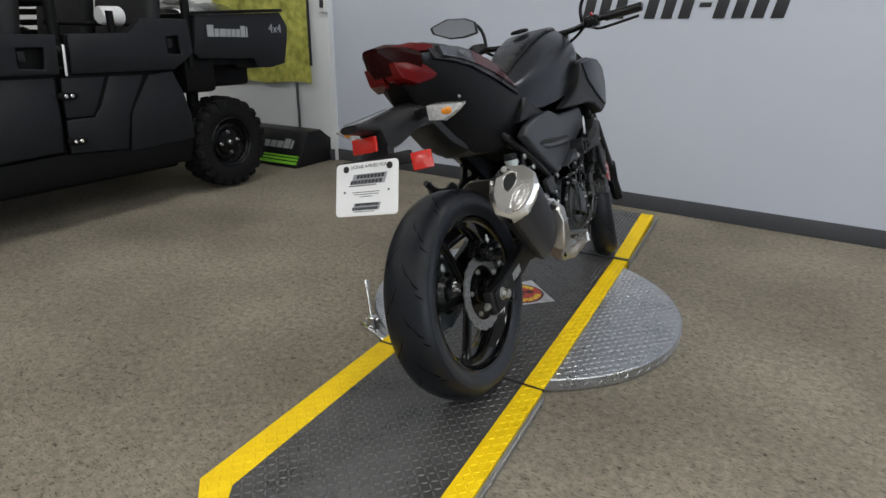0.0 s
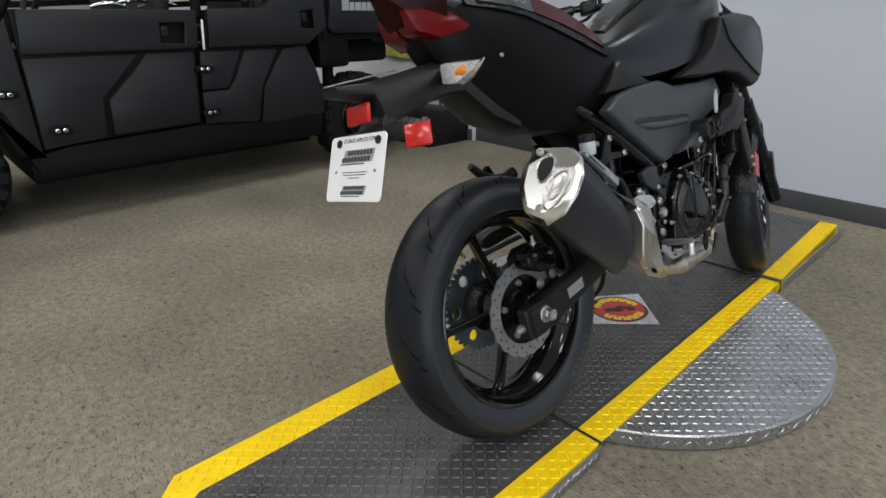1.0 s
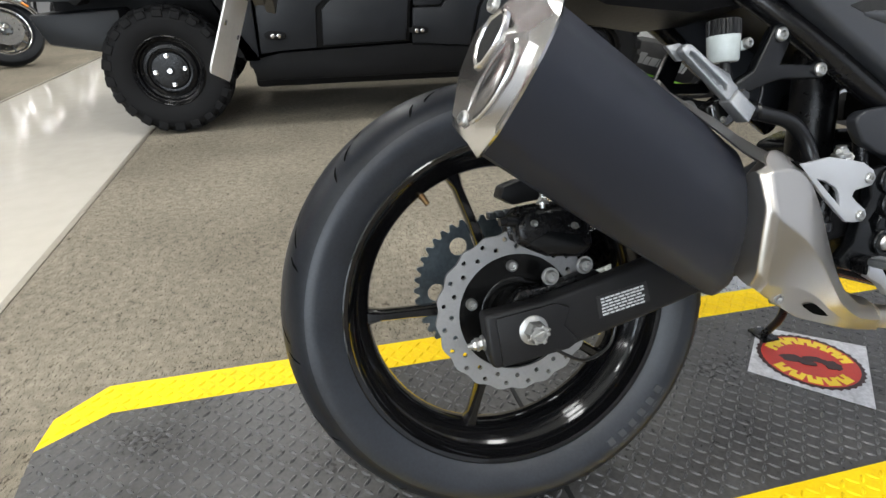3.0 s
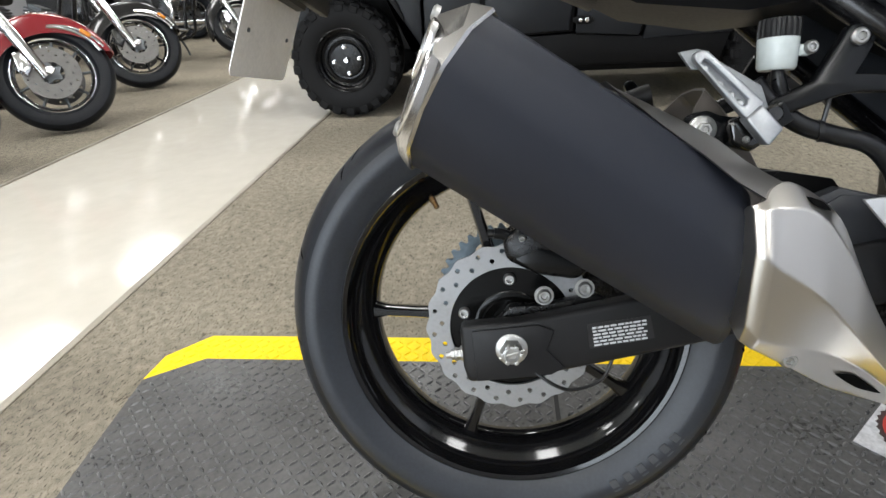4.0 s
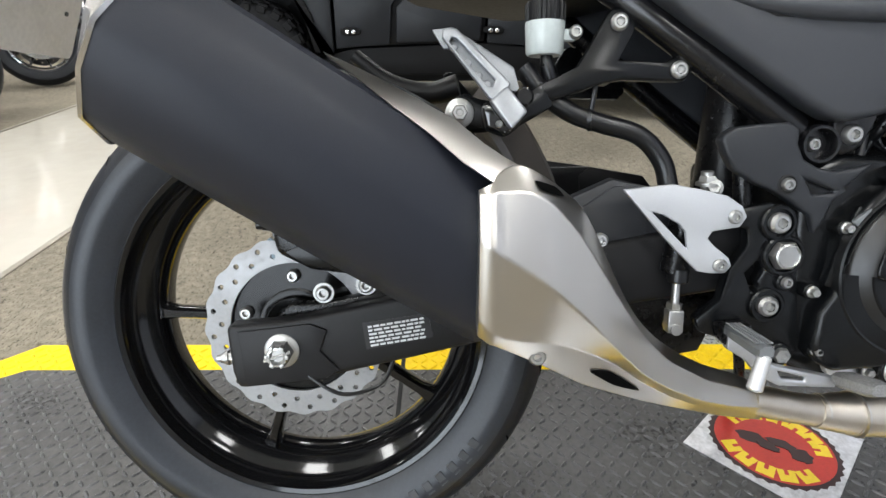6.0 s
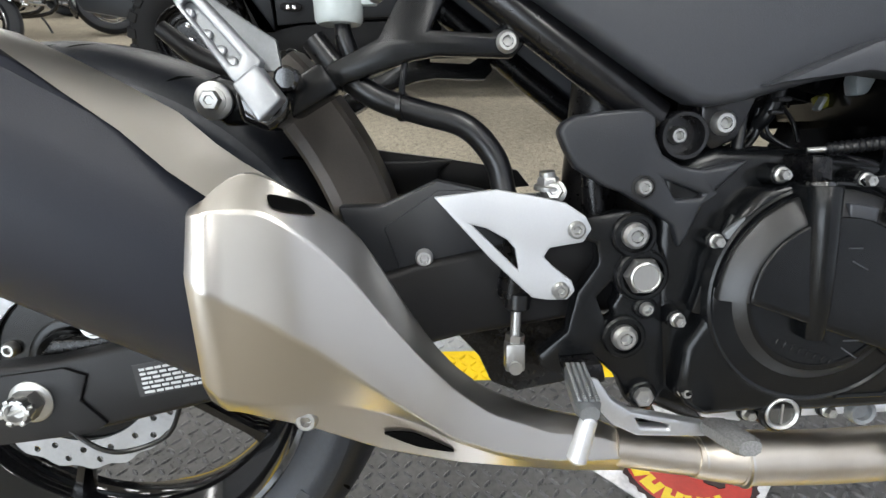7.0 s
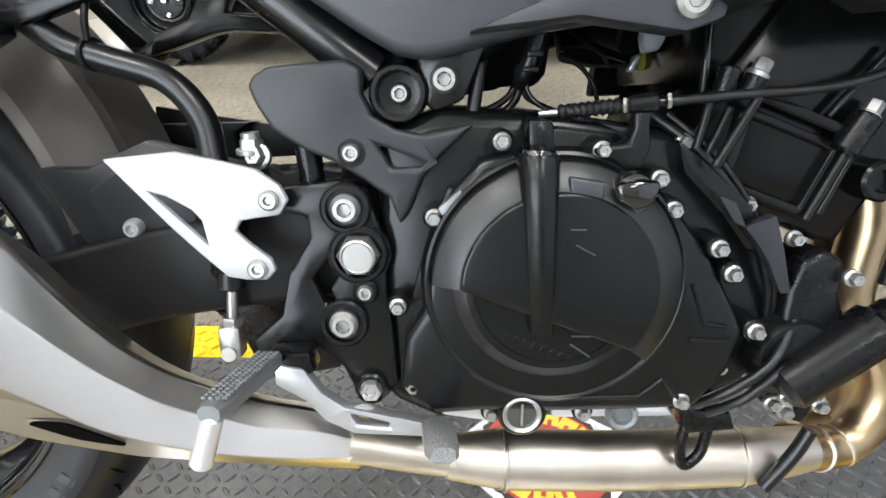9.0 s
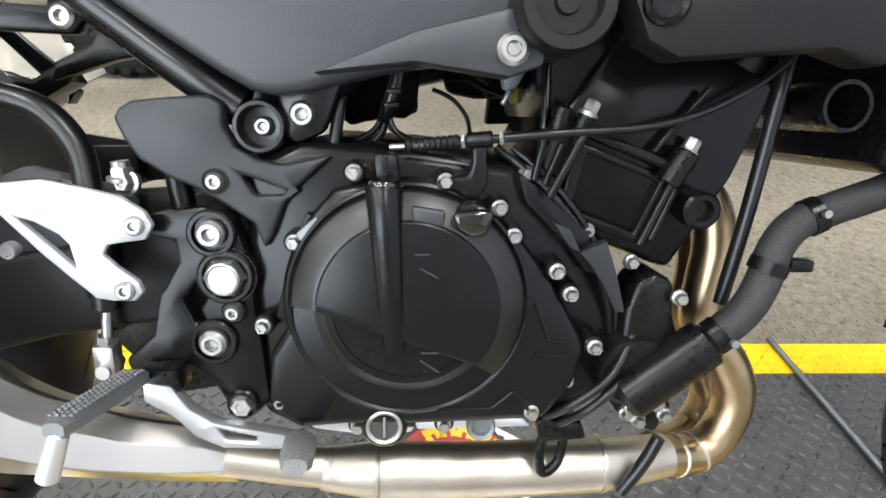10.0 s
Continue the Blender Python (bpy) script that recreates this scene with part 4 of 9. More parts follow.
rod(bm, (0.088, -0.018, 0.442), (0.088, -0.027, 0.4415), 0.0052, 10)
part("bleed_boot", bm, HOSE, calip)

# chain and chain guard on the far side
bm = bm_new()
for zz in (0.0, 1.0):
    for k in range(40):
        t = k / 39
        y = 0.02 + 0.50 * t
        z = (WZ + 0.108) + (0.455 - WZ - 0.108) * t if zz == 0 else (WZ - 0.106) + (0.375 - WZ + 0.106) * t
        box(bm, (-0.089, y, z), (0.016, 0.0128, 0.0105), bevel=0.002, segments=1)
tagged(part("drive_chain", bm, DARK_STEEL, bike, "dark roller drive chain"), kind="stuff")
bm = bm_new()
plate(bm, [(0.03, 0.452), (0.036, 0.468), (0.06, 0.475), (0.28, 0.495), (0.366, 0.497), (0.350, 0.486), (0.352, 0.456), (0.27, 0.462), (0.05, 0.440)], -0.108, -0.070, bevel=0.003)
part("chain_guard", bm, MATT_PLASTIC, bike, "black plastic chain guard")
bm = bm_new()
plate(bm, [(0.366, 0.4905), (0.402, 0.4871), (0.4217, 0.4681), (0.4065, 0.4605), (0.383, 0.464)], -0.104, -0.096, bevel=0.002)
part("guard_bracket", bm, DULL_ALU, bike, "dull alloy chain guard bracket")
bm = bm_new()
plate(bm, [(0.352, 0.430), (0.360, 0.452), (0.392, 0.457), (0.402, 0.449), (0.440, 0.455), (0.470, 0.450), (0.470, 0.400), (0.360, 0.405)], -0.066, -0.040, bevel=0.004)
part("pivot_cover", bm, MATT_PLASTIC, bike)
bm = bm_new()
tube(bm, [(-0.075, 0.19, 0.600), (-0.080, 0.15, 0.592), (-0.085, 0.10, 0.606), (-0.085, 0.055, 0.640)], [0.016, 0.014, 0.012, 0.009], 10)
part("mudguard_strut", bm, MATT_PLASTIC, bike)

# inner mudguard
bm = bm_new()
half = [(0.0, 0.342), (0.038, 0.339), (0.046, 0.335), (0.057, 0.3215), (0.066, 0.3105), (0.078, 0.3025), (0.0815, 0.2945)]
outer = [(-u, r) for u, r in reversed(half[1:])] + half
inner = [(u * 0.968, r - 0.0032) for u, r in reversed(outer)]
rings = []
for i in range(24):
    a = radians(20 + 32 * i / 23)
    grow = 0.0008 * (32 * i / 23 - 7)
    rings.append([Vector((u, (r + grow) * math.cos(a), WZ + (r + grow) * math.sin(a))) for u, r in outer + inner])
loft(bm, rings)
mud = part("inner_mudguard", bm, GUARD_PLASTIC, bike, "black plastic inner mudguard over the rear tyre", 18)
bm = bm_new()
plate(bm, [(0.262, 0.470), (0.268, 0.455), (0.300, 0.398), (0.326, 0.377), (0.374, 0.388), (0.420, 0.372), (0.440, 0.395), (0.430, 0.470), (0.372, 0.484), (0.345, 0.490), (0.300, 0.470)], 0.078, 0.100, bevel=0.004)
part("side_guard", bm, COVER_PLASTIC, mud)
bm = bm_new()
plate(bm, [(0.300, 0.452), (0.345, 0.482), (0.374, 0.482), (0.380, 0.440), (0.372, 0.395), (0.326, 0.379)], 0.0985, 0.1025, bevel=0.0015)
part("guard_panel", bm, COVER_PLASTIC, mud)
bm = bm_new()
socket_bolt(bm, (0.103, 0.333, 0.427), 0.0075, 0.007)
part("guard_bolt", bm, CAST_ALU, mud)
bm = bm_new()
plate(bm, [(0.262, 0.512), (0.299, 0.506), (0.363, 0.497), (0.440, 0.484), (0.455, 0.465), (0.30, 0.455), (0.262, 0.470)], -0.096, -0.088, bevel=0.002)
part("shock_guard", bm, MATT_PLASTIC, mud)

# ---- exhaust ----
MUF_AXIS = Vector((-0.055, -0.268, 0.172)).normalized()
MUF_UP = Vector((0, 0.50, 0.866))
MUF_UP = (MUF_UP - MUF_AXIS * MUF_UP.dot(MUF_AXIS)).normalized()
MUF_UP = -MUF_UP if MUF_UP.z < 0 else MUF_UP
MUF_OUT = Vector((1, 0, 0))
MUF_OUT = (MUF_OUT - MUF_AXIS * MUF_OUT.dot(MUF_AXIS) - MUF_UP * MUF_OUT.dot(MUF_UP)).normalized()
MUF_SEC = [(0.047, 0.012), (0.038, 0.046), (0.016, 0.071), (-0.026, 0.068), (-0.050, 0.030), (-0.052, -0.015), (-0.036, -0.060), (-0.004, -0.074), (0.026, -0.056), (0.042, -0.022)]
MUF_FRONT, MUF_REAR = Vector((0.180, 0.203, 0.424)), Vector((0.236, -0.052, 0.588))
MUF_AXIS = (MUF_REAR - MUF_FRONT).normalized()


def cut_corners(outline, f):
    """Each corner of a section becomes two points, f of the way along its sides."""
    pts = [Vector(p) for p in outline]
    out = []
    for i in range(len(pts)):
        a, b = pts[i], pts[(i + 1) % len(pts)]
        out += [a * (1 - f) + b * f, a * f + b * (1 - f)]
    return out


def muf_ring(t, scale=1.0, shift=(0, 0), slant=0.0, soft=0.25, yaw=0.0):
    """A ring of the silencer: t from its front (0) to its rear rim (1)."""
    c = MUF_FRONT + (MUF_REAR - MUF_FRONT) * t + MUF_OUT * shift[0] + MUF_UP * shift[1]
    sec = cut_corners(MUF_SEC, soft)
    return [c + MUF_OUT * (p.x * scale * (1 + 0.32 * t)) + MUF_UP * (p.y * scale) + MUF_AXIS * ((slant * p.y - yaw * p.x) * scale) for p in sec]


bm = bm_new()
loft(bm, [muf_ring(-0.03, 0.93, slant=0.6, soft=0.16), muf_ring(0.0, 1.0, slant=0.6, soft=0.16), muf_ring(0.03, 1.015, slant=0.55, soft=0.16), muf_ring(0.5, 1.02, soft=0.16), muf_ring(0.96, 0.99, soft=0.16), muf_ring(1.0, 0.985, soft=0.16)])
muffler = part("silencer", bm, MUFFLER_BLACK, bike, "matt black faceted exhaust silencer", 20)
# end cap: a band round the rim, a slanting face with the outlet, a pressed oval and two rivets
CAP_UP = Vector((0, 0.50, 0.866))
CAP_UP = (CAP_UP - MUF_AXIS * CAP_UP.dot(MUF_AXIS)).normalized()
CAP_OUT = Vector((1, 0, 0))
CAP_OUT = (CAP_OUT - MUF_AXIS * CAP_OUT.dot(MUF_AXIS) - CAP_UP * CAP_OUT.dot(CAP_UP)).normalized()


def cap_point(o, u, lift=0.0):
    """A point on the slanting face of the cap."""
    return MUF_REAR + CAP_OUT * o + CAP_UP * u + MUF_AXIS * (0.0335 + 0.2 * u - 0.07 * o + lift)


FACE_AXIS = (MUF_AXIS - CAP_UP * 0.2 + CAP_OUT * 0.07).normalized()
bm = bm_new()
shoulder = [(0.0550, 0.014, -0.006), (0.0470, 0.044, -0.016), (0.0190, 0.066, -0.020), (-0.0310, 0.064, -0.016), (-0.0620, 0.030, -0.012), (-0.0640, -0.014, -0.010), (-0.0480, -0.055, -0.008), (-0.0080, -0.0680, -0.006), (0.0300, -0.050, -0.006), (0.0480, -0.019, -0.006)]
face = [(0.0490, 0.0150, 0.0), (0.0450, 0.0225, 0.0), (0.0090, 0.0225, 0.0), (-0.0060, 0.0480, 0.0), (-0.0440, 0.0270, 0.0), (-0.0500, -0.0110, 0.0), (-0.0390, -0.0480, 0.0), (-0.0090, -0.0590, 0.0), (0.0240, -0.0430, 0.0), (0.0420, -0.0150, 0.0)]
loft(bm, [muf_ring(0.995, 1.0, soft=0.0)[::2], muf_ring(1.004, 1.016, soft=0.0)[::2], [cap_point(*p) for p in shoulder], [cap_point(*p) for p in face]])
bevel_all(bm, list(bm.faces), 0.0016, 2, 12)
cap = part("end_cap", bm, CAP_STEEL, muffler, "brushed stainless faceted end cap with outlet", 30)
outline = chaikin([Vector(p) for p in ((0.0035, 0.0440), (0.0075, 0.0200), (-0.0150, -0.0080), (-0.0270, 0.0060), (-0.0230, 0.0340))], 1)
mid = sum(outline, Vector((0, 0))) / len(outline)
bm = bm_new()
loft(bm, [[cap_point(*(mid + (p - mid) * g), e) for p in outline] for g, e in ((1.14, -0.002), (1.14, 0.0025), (1.06, 0.0040), (0.98, 0.0030), (0.92, 0.0006))], True, True)
part("outlet_rim", bm, CAP_STEEL, cap)
# black sheet on the cap's face paints the shade in the outlet
bm = bm_new()
loft(bm, [[cap_point(*(mid + (p - mid) * 0.955), e) for p in outline] for e in (0.0004, 0.0016)], True, True)
part("outlet", bm, GAP, cap, "black sheet painting the shade of the outlet hole")
bm = bm_new()
rings = []
for g, e in ((1.0, -0.001), (1.0, 0.0008), (0.94, 0.0022), (0.80, 0.0012), (0.5, 0.0024), (0.25, 0.0030)):
    ring = []
    for k in range(28):
        a = 2 * math.pi * k / 28
        la, sa = 0.0400 * g * math.cos(a), 0.0180 * g * math.sin(a)
        ring.append(cap_point(0.0135 + la * 0.48 + sa * 0.877, -0.0180 + la * 0.877 - sa * 0.48, e))
    rings.append(ring)
loft(bm, rings)
part("pressed_oval", bm, CAP_STEEL, cap, "polished oval pressing", 40)
for o, u in ((-0.0240, 0.0500), (-0.0150, -0.0500)):
    bm = bm_new()
    socket_bolt(bm, cap_point(o, u), 0.0072, 0.004, out=FACE_AXIS)
    part("cap_rivet", bm, ZINC, cap)

# stainless front shield: a folded shell from the silencer down to the pipe.
# Each fold is a line along y: heights, then distances out to the side.
FOLD_Z = {
    "top": ((0.199, 0.4885), (0.2100, 0.4945), (0.2140, 0.501), (0.224, 0.508), (0.234, 0.5085), (0.251, 0.500), (0.270, 0.487), (0.286, 0.474), (0.296, 0.460), (0.310, 0.434), (0.320, 0.414), (0.336, 0.386), (0.352, 0.363), (0.373, 0.342), (0.400, 0.323), (0.430, 0.307), (0.476, 0.290), (0.502, 0.273)),
    "shoulder": ((0.199, 0.486), (0.215, 0.488), (0.241, 0.488), (0.255, 0.480), (0.271, 0.465), (0.290, 0.441), (0.310, 0.411), (0.333, 0.378), (0.352, 0.354), (0.380, 0.326), (0.430, 0.296), (0.476, 0.280), (0.502, 0.265)),
    "ridge": ((0.199, 0.453), (0.219, 0.438), (0.242, 0.422), (0.266, 0.403), (0.290, 0.380), (0.319, 0.351), (0.351, 0.320), (0.387, 0.297), (0.420, 0.281), (0.460, 0.267), (0.502, 0.257)),
    "hem": ((0.199, 0.383), (0.214, 0.367), (0.251, 0.356), (0.280, 0.350), (0.304, 0.340), (0.330, 0.326), (0.351, 0.309), (0.387, 0.287), (0.420, 0.272), (0.460, 0.259), (0.502, 0.249)),
    "foot": ((0.199, 0.367), (0.207, 0.361), (0.253, 0.334), (0.300, 0.306), (0.352, 0.287), (0.410, 0.265), (0.450, 0.252), (0.502, 0.239)),
}
FOLD_X = {
    "top": ((0.199, 0.239), (0.2100, 0.236), (0.2140, 0.230), (0.228, 0.2225), (0.260, 0.221), (0.300, 0.203), (0.350, 0.176), (0.420, 0.147), (0.502, 0.122)),
    "shoulder": ((0.199, 0.2445), (0.259, 0.2410), (0.300, 0.223), (0.350, 0.197), (0.420, 0.164), (0.502, 0.130)),
    "ridge": ((0.199, 0.2560), (0.259, 0.2445), (0.300, 0.229), (0.350, 0.205), (0.420, 0.172), (0.502, 0.137)),
    "hem": ((0.199, 0.2465), (0.210, 0.2405), (0.253, 0.220), (0.300, 0.204), (0.350, 0.188), (0.420, 0.163), (0.502, 0.133)),
    "foot": ((0.199, 0.236), (0.253, 0.208), (0.300, 0.192), (0.357, 0.179), (0.420, 0.153), (0.502, 0.127)),
}


def along(table, y, soft=0.006):
    """The height or distance of a fold at y, its bends slightly eased."""
    if y < 0.214 or y > 0.495:
        soft = 0.0
    a, b = [p[0] for p in table], [p[1] for p in table]
    return sum(w * float(np.interp(y + d * soft, a, b)) for d, w in ((-1, 0.25), (0, 0.5), (1, 0.25)))


def shell_ring(y, tuck=0.0):
    v = {k: Vector((along(FOLD_X[k], y) - tuck, y, along(FOLD_Z[k], y))) for k in FOLD_Z}
    t, f = v["top"], v["foot"]
    d = max(0.02, t.z - f.z)
    w = 0.022 + 0.22 * d
    return [t + Vector((-0.006, 0, -0.002)), t, v["shoulder"], v["ridge"], v["hem"], f, f + Vector((-0.006, 0, 0.002)), f + Vector((-w, 0, 0.2 * d)), t + Vector((-w, 0, -0.3 * d))]


def shell_x(y, z):
    """How far out the shell's skin lies at (y, z)."""
    ring = shell_ring(y)[1:6]
    return float(np.interp(-z, [-p.z for p in ring], [p.x for p in ring]))


bm = bm_new()
rings = [cut_corners(shell_ring(0.199, 0.008), 0.05), cut_corners(shell_ring(0.1995, 0.0035), 0.05), cut_corners(shell_ring(0.209, -0.002), 0.05)]
rings += [cut_corners(shell_ring(0.214 + (0.502 - 0.214) * k / 44), 0.05) for k in range(45)]
loft(bm, rings, True, True)
shield = part("exhaust_shield", bm, STAINLESS, bike, "brushed stainless folded shield between silencer and pipe", 60)
wn = shield.modifiers.new("crisp_folds", "WEIGHTED_NORMAL")
wn.weight = 80


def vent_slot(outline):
    """Thin raised lip and near-black sheet on the shell, painting a slot's shade."""
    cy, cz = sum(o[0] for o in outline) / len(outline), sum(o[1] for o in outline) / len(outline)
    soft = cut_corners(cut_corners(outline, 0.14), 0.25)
    for name, grow, lift, mat in (("slot_lip", 1.09, 0.0002, STAINLESS), ("vent_slot", 1.0, 0.0024, RECESS_SHADE)):
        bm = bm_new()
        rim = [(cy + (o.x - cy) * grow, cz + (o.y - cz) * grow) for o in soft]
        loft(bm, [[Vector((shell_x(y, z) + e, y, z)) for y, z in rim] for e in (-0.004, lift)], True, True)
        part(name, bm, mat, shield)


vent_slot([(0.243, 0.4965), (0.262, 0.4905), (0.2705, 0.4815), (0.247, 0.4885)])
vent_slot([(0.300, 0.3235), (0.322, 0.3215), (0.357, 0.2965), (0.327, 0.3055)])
# the shield's long lip, folded over the silencer's upper edge
bm = bm_new()
rings = []
for y, z, y1, z1 in ((0.0775, 0.5955, 0.0785, 0.5975), (0.085, 0.589, 0.094, 0.5935), (0.108, 0.572, 0.122, 0.580), (0.131, 0.554, 0.150, 0.5655), (0.160, 0.533, 0.185, 0.546), (0.187, 0.510, 0.208, 0.527), (0.2105, 0.4945, 0.226, 0.5150), (0.228, 0.4915, 0.246, 0.5035)):
    lo, hi = Vector((0.2225 + 0.20 * max(0.0, y - 0.15), y, z)), Vector((0.193 + 0.21 * max(0.0, y - 0.15), y1 - 0.003, z1 - 0.002))
    back = Vector((-0.0025, 0.0012, -0.0018))
    rings.append([lo, lo + (hi - lo) * 0.5 + Vector((0.0008, 0.0002, 0.0004)), hi, hi + back, lo + back])
loft(bm, rings)
part("shield_lip", bm, STAINLESS, shield, "brushed lip along the silencer")
bm = bm_new()
socket_bolt(bm, (0.2095, 0.2526, 0.3415), 0.008, 0.006)
part("shield_bolt", bm, ZINC, shield)

# lower pipe, collector and headers
bm = bm_new()
tube(bm, [(0.112, 0.606, 0.239), (0.104, 0.70, 0.2325), (0.098, 0.808, 0.2335)], 0.0240, 28)
collector = part("collector_pipe", bm, TITAN, bike, "straw-tinted stainless collector pipe")
for pts, rr in ((((0.124, 0.490, 0.262), (0.118, 0.540, 0.249), (0.115, 0.572, 0.243)), 0.0165), (((0.116, 0.566, 0.244), (0.115, 0.578, 0.242), (0.112, 0.610, 0.239)), (0.0175, 0.019, 0.0238)), (((0.098, 0.804, 0.2335), (0.094, 0.835, 0.2335), (0.084, 0.872, 0.232)), (0.0240, 0.0215, 0.0190))):
    bm = bm_new()
    tube(bm, pts, rr, 24)
    part("pipe_section", bm, TITAN, collector)
for y, rr in ((0.574, 0.0182), (0.612, 0.0246), (0.806, 0.0248)):
    bm = bm_new()
    lathe(bm, [(-0.002, rr - 0.002), (-0.001, rr + 0.0006), (0.001, rr + 0.0006), (0.002, rr - 0.002)], 28, Matrix.Translation((0.115 - 0.078 * max(0, y - 0.59), y, 0.2432 if y < 0.60 else 0.2388 if y < 0.7 else 0.2335)) @ Matrix.Rotation(math.pi / 2, 4, "Z"))
    part("weld_seam", bm, STAINLESS, collector)
for pts in ([(0.086, 0.866, 0.2325), (0.074, 0.898, 0.226), (0.069, 0.922, 0.234), (0.066, 0.938, 0.257), (0.066, 0.942, 0.288), (0.066, 0.930, 0.317), (0.064, 0.911, 0.340), (0.062, 0.901, 0.362), (0.060, 0.9035, 0.393), (0.058, 0.907, 0.425), (0.055, 0.900, 0.460), (0.050, 0.872, 0.492)],
            [(0.075, 0.868, 0.232), (0.030, 0.910, 0.214), (0.004, 0.938, 0.210), (0.0, 0.951, 0.228), (0.0, 0.955, 0.254), (0.0, 0.945, 0.281), (0.0, 0.921, 0.337), (0.0, 0.922, 0.395), (0.0, 0.912, 0.450), (0.0, 0.872, 0.492)]):
    bm = bm_new()
    tube(bm, pts, 0.0185, 24, 8)
    header = part("header_pipe", bm, HEADER, bike, "gold heat-tinted header pipe")
for c, d in (((0.079, 0.885, 0.2285), (-0.38, 0.92, -0.12)), ((0.0715, 0.908, 0.2275), (-0.3, 0.9, 0.30))):
    bm = bm_new()
    lathe(bm, [(-0.0022, 0.0175), (-0.001, 0.0198), (0.001, 0.0198), (0.0022, 0.0175)], 28, Matrix.Translation(c) @ Vector((1, 0, 0)).rotation_difference(Vector(d)).to_matrix().to_4x4())
    part("weld_seam", bm, TITAN, collector)
# ---- engine ----
def bolt_part(c, r, parent, style="hex", h=0.007, label="", out=(1, 0, 0), washer=False):
    bm = bm_new()
    if style == "hex":
        hex_bolt(bm, c, r, h, out)
    else:
        socket_bolt(bm, c, r, h, out, washer)
    return part("bolt", bm, ZINC, parent, label)


bm = bm_new()
plate(bm, [(0.515, 0.500), (0.560, 0.515), (0.640, 0.512), (0.730, 0.500), (0.790, 0.440), (0.812, 0.380), (0.790, 0.315), (0.730, 0.285), (0.560, 0.282), (0.520, 0.300)], -0.125, 0.128, bevel=0.012, segments=3)
engine = part("engine_case", bm, ENGINE_BLACK, bike, "black twin-cylinder engine case")
bm = bm_new()
plate(bm, [(0.556, 0.305), (0.5692, 0.3057), (0.5948, 0.2995), (0.5973, 0.287), (0.562, 0.292)], 0.06, 0.136, bevel=0.003)
part("sump_edge", bm, CAST_ALU, engine, "bare alloy edge of the sump")
bm = bm_new()
plate(bm, [(0.6420, 0.3010), (0.7287, 0.3010), (0.7358, 0.2925), (0.6430, 0.2905)], 0.06, 0.136, bevel=0.003)
part("sump_edge", bm, CAST_ALU, engine, "bare alloy edge of the sump")
COVER = [(0.566, 0.462), (0.585, 0.484), (0.612, 0.490), (0.660, 0.490), (0.695, 0.470), (0.718, 0.448), (0.740, 0.420), (0.770, 0.368), (0.762, 0.338), (0.742, 0.308), (0.700, 0.306), (0.648, 0.304), (0.590, 0.304), (0.555, 0.301), (0.540, 0.312), (0.533, 0.326), (0.536, 0.362), (0.548, 0.380), (0.553, 0.426)]
bm = bm_new()
plate(bm, COVER, 0.118, 0.152, bevel=0.007, segments=3)
cover = part("clutch_cover", bm, ENGINE_BLACK, engine, "satin black round clutch cover")
CC = (0.637, 0.402)
bm = bm_new()
lathe(bm, [(0.146, 0.0905), (0.1525, 0.0875), (0.1535, 0.0855), (0.1525, 0.0835), (0.1470, 0.0800), (0.1462, 0.0775), (0.1472, 0.0745), (0.1490, 0.0715), (0.1568, 0.0605), (0.1580, 0.0575), (0.1580, 0.0545), (0.1570, 0.0540), (0.1570, 0)], 96, Matrix.Translation((0, *CC)))
part("cover_drum", bm, ENGINE_BLACK, cover, sharp=28)
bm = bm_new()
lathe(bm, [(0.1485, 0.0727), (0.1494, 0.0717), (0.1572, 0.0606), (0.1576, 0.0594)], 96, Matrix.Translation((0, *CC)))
part("bowl_ring", bm, COVER_SHEEN, cover, "dark ring in the cover's bowl, given extra sheen", 40)
# raised upper field, cut off by a slanting step above a shallow bowl
def above_step(r, lift):
    """The part of a circle above the slanting step."""
    out = [(CC[0] + r * math.cos(radians(a)), CC[1] + r * math.sin(radians(a))) for a in range(0, 360, 5)]
    keep = []
    for i, (y, z) in enumerate(out):
        line = 0.401 - (y - 0.559) * 0.365 + lift
        if z >= line:
            keep.append((y, z))
    first = max(range(len(keep)), key=lambda i: (keep[i][0] - keep[i - 1][0]) ** 2 + (keep[i][1] - keep[i - 1][1]) ** 2)
    return keep[first:] + keep[:first]


bm = bm_new()
plate(bm, above_step(0.0835, 0.0), 0.148, 0.1575, bevel=0.0035, segments=3)
part("cover_step", bm, ENGINE_BLACK, cover, sharp=50)
bm = bm_new()
arc = [a for a in range(-60, 240, 4) if CC[1] + 0.074 * math.sin(radians(a)) > 0.401 - (CC[0] + 0.074 * math.cos(radians(a)) - 0.559) * 0.365]
loft(bm, [[Vector((x, CC[0] + r * math.cos(radians(a)), CC[1] + r * math.sin(radians(a)))) for x, r in ((0.152, 0.0825), (0.1575, 0.0825), (0.1592, 0.0812), (0.1672, 0.0665), (0.1680, 0.0645), (0.1680, 0.0600), (0.152, 0.0600))] for a in arc], True, True)
part("cover_bevel", bm, COVER_SHEEN, cover, sharp=60)
bm = bm_new()
plate(bm, above_step(0.0640, 0.003), 0.160, 0.1705, bevel=0.0025, segments=3)
part("cover_field", bm, ENGINE_BLACK, cover, sharp=50)
bm = bm_new()
rings = []
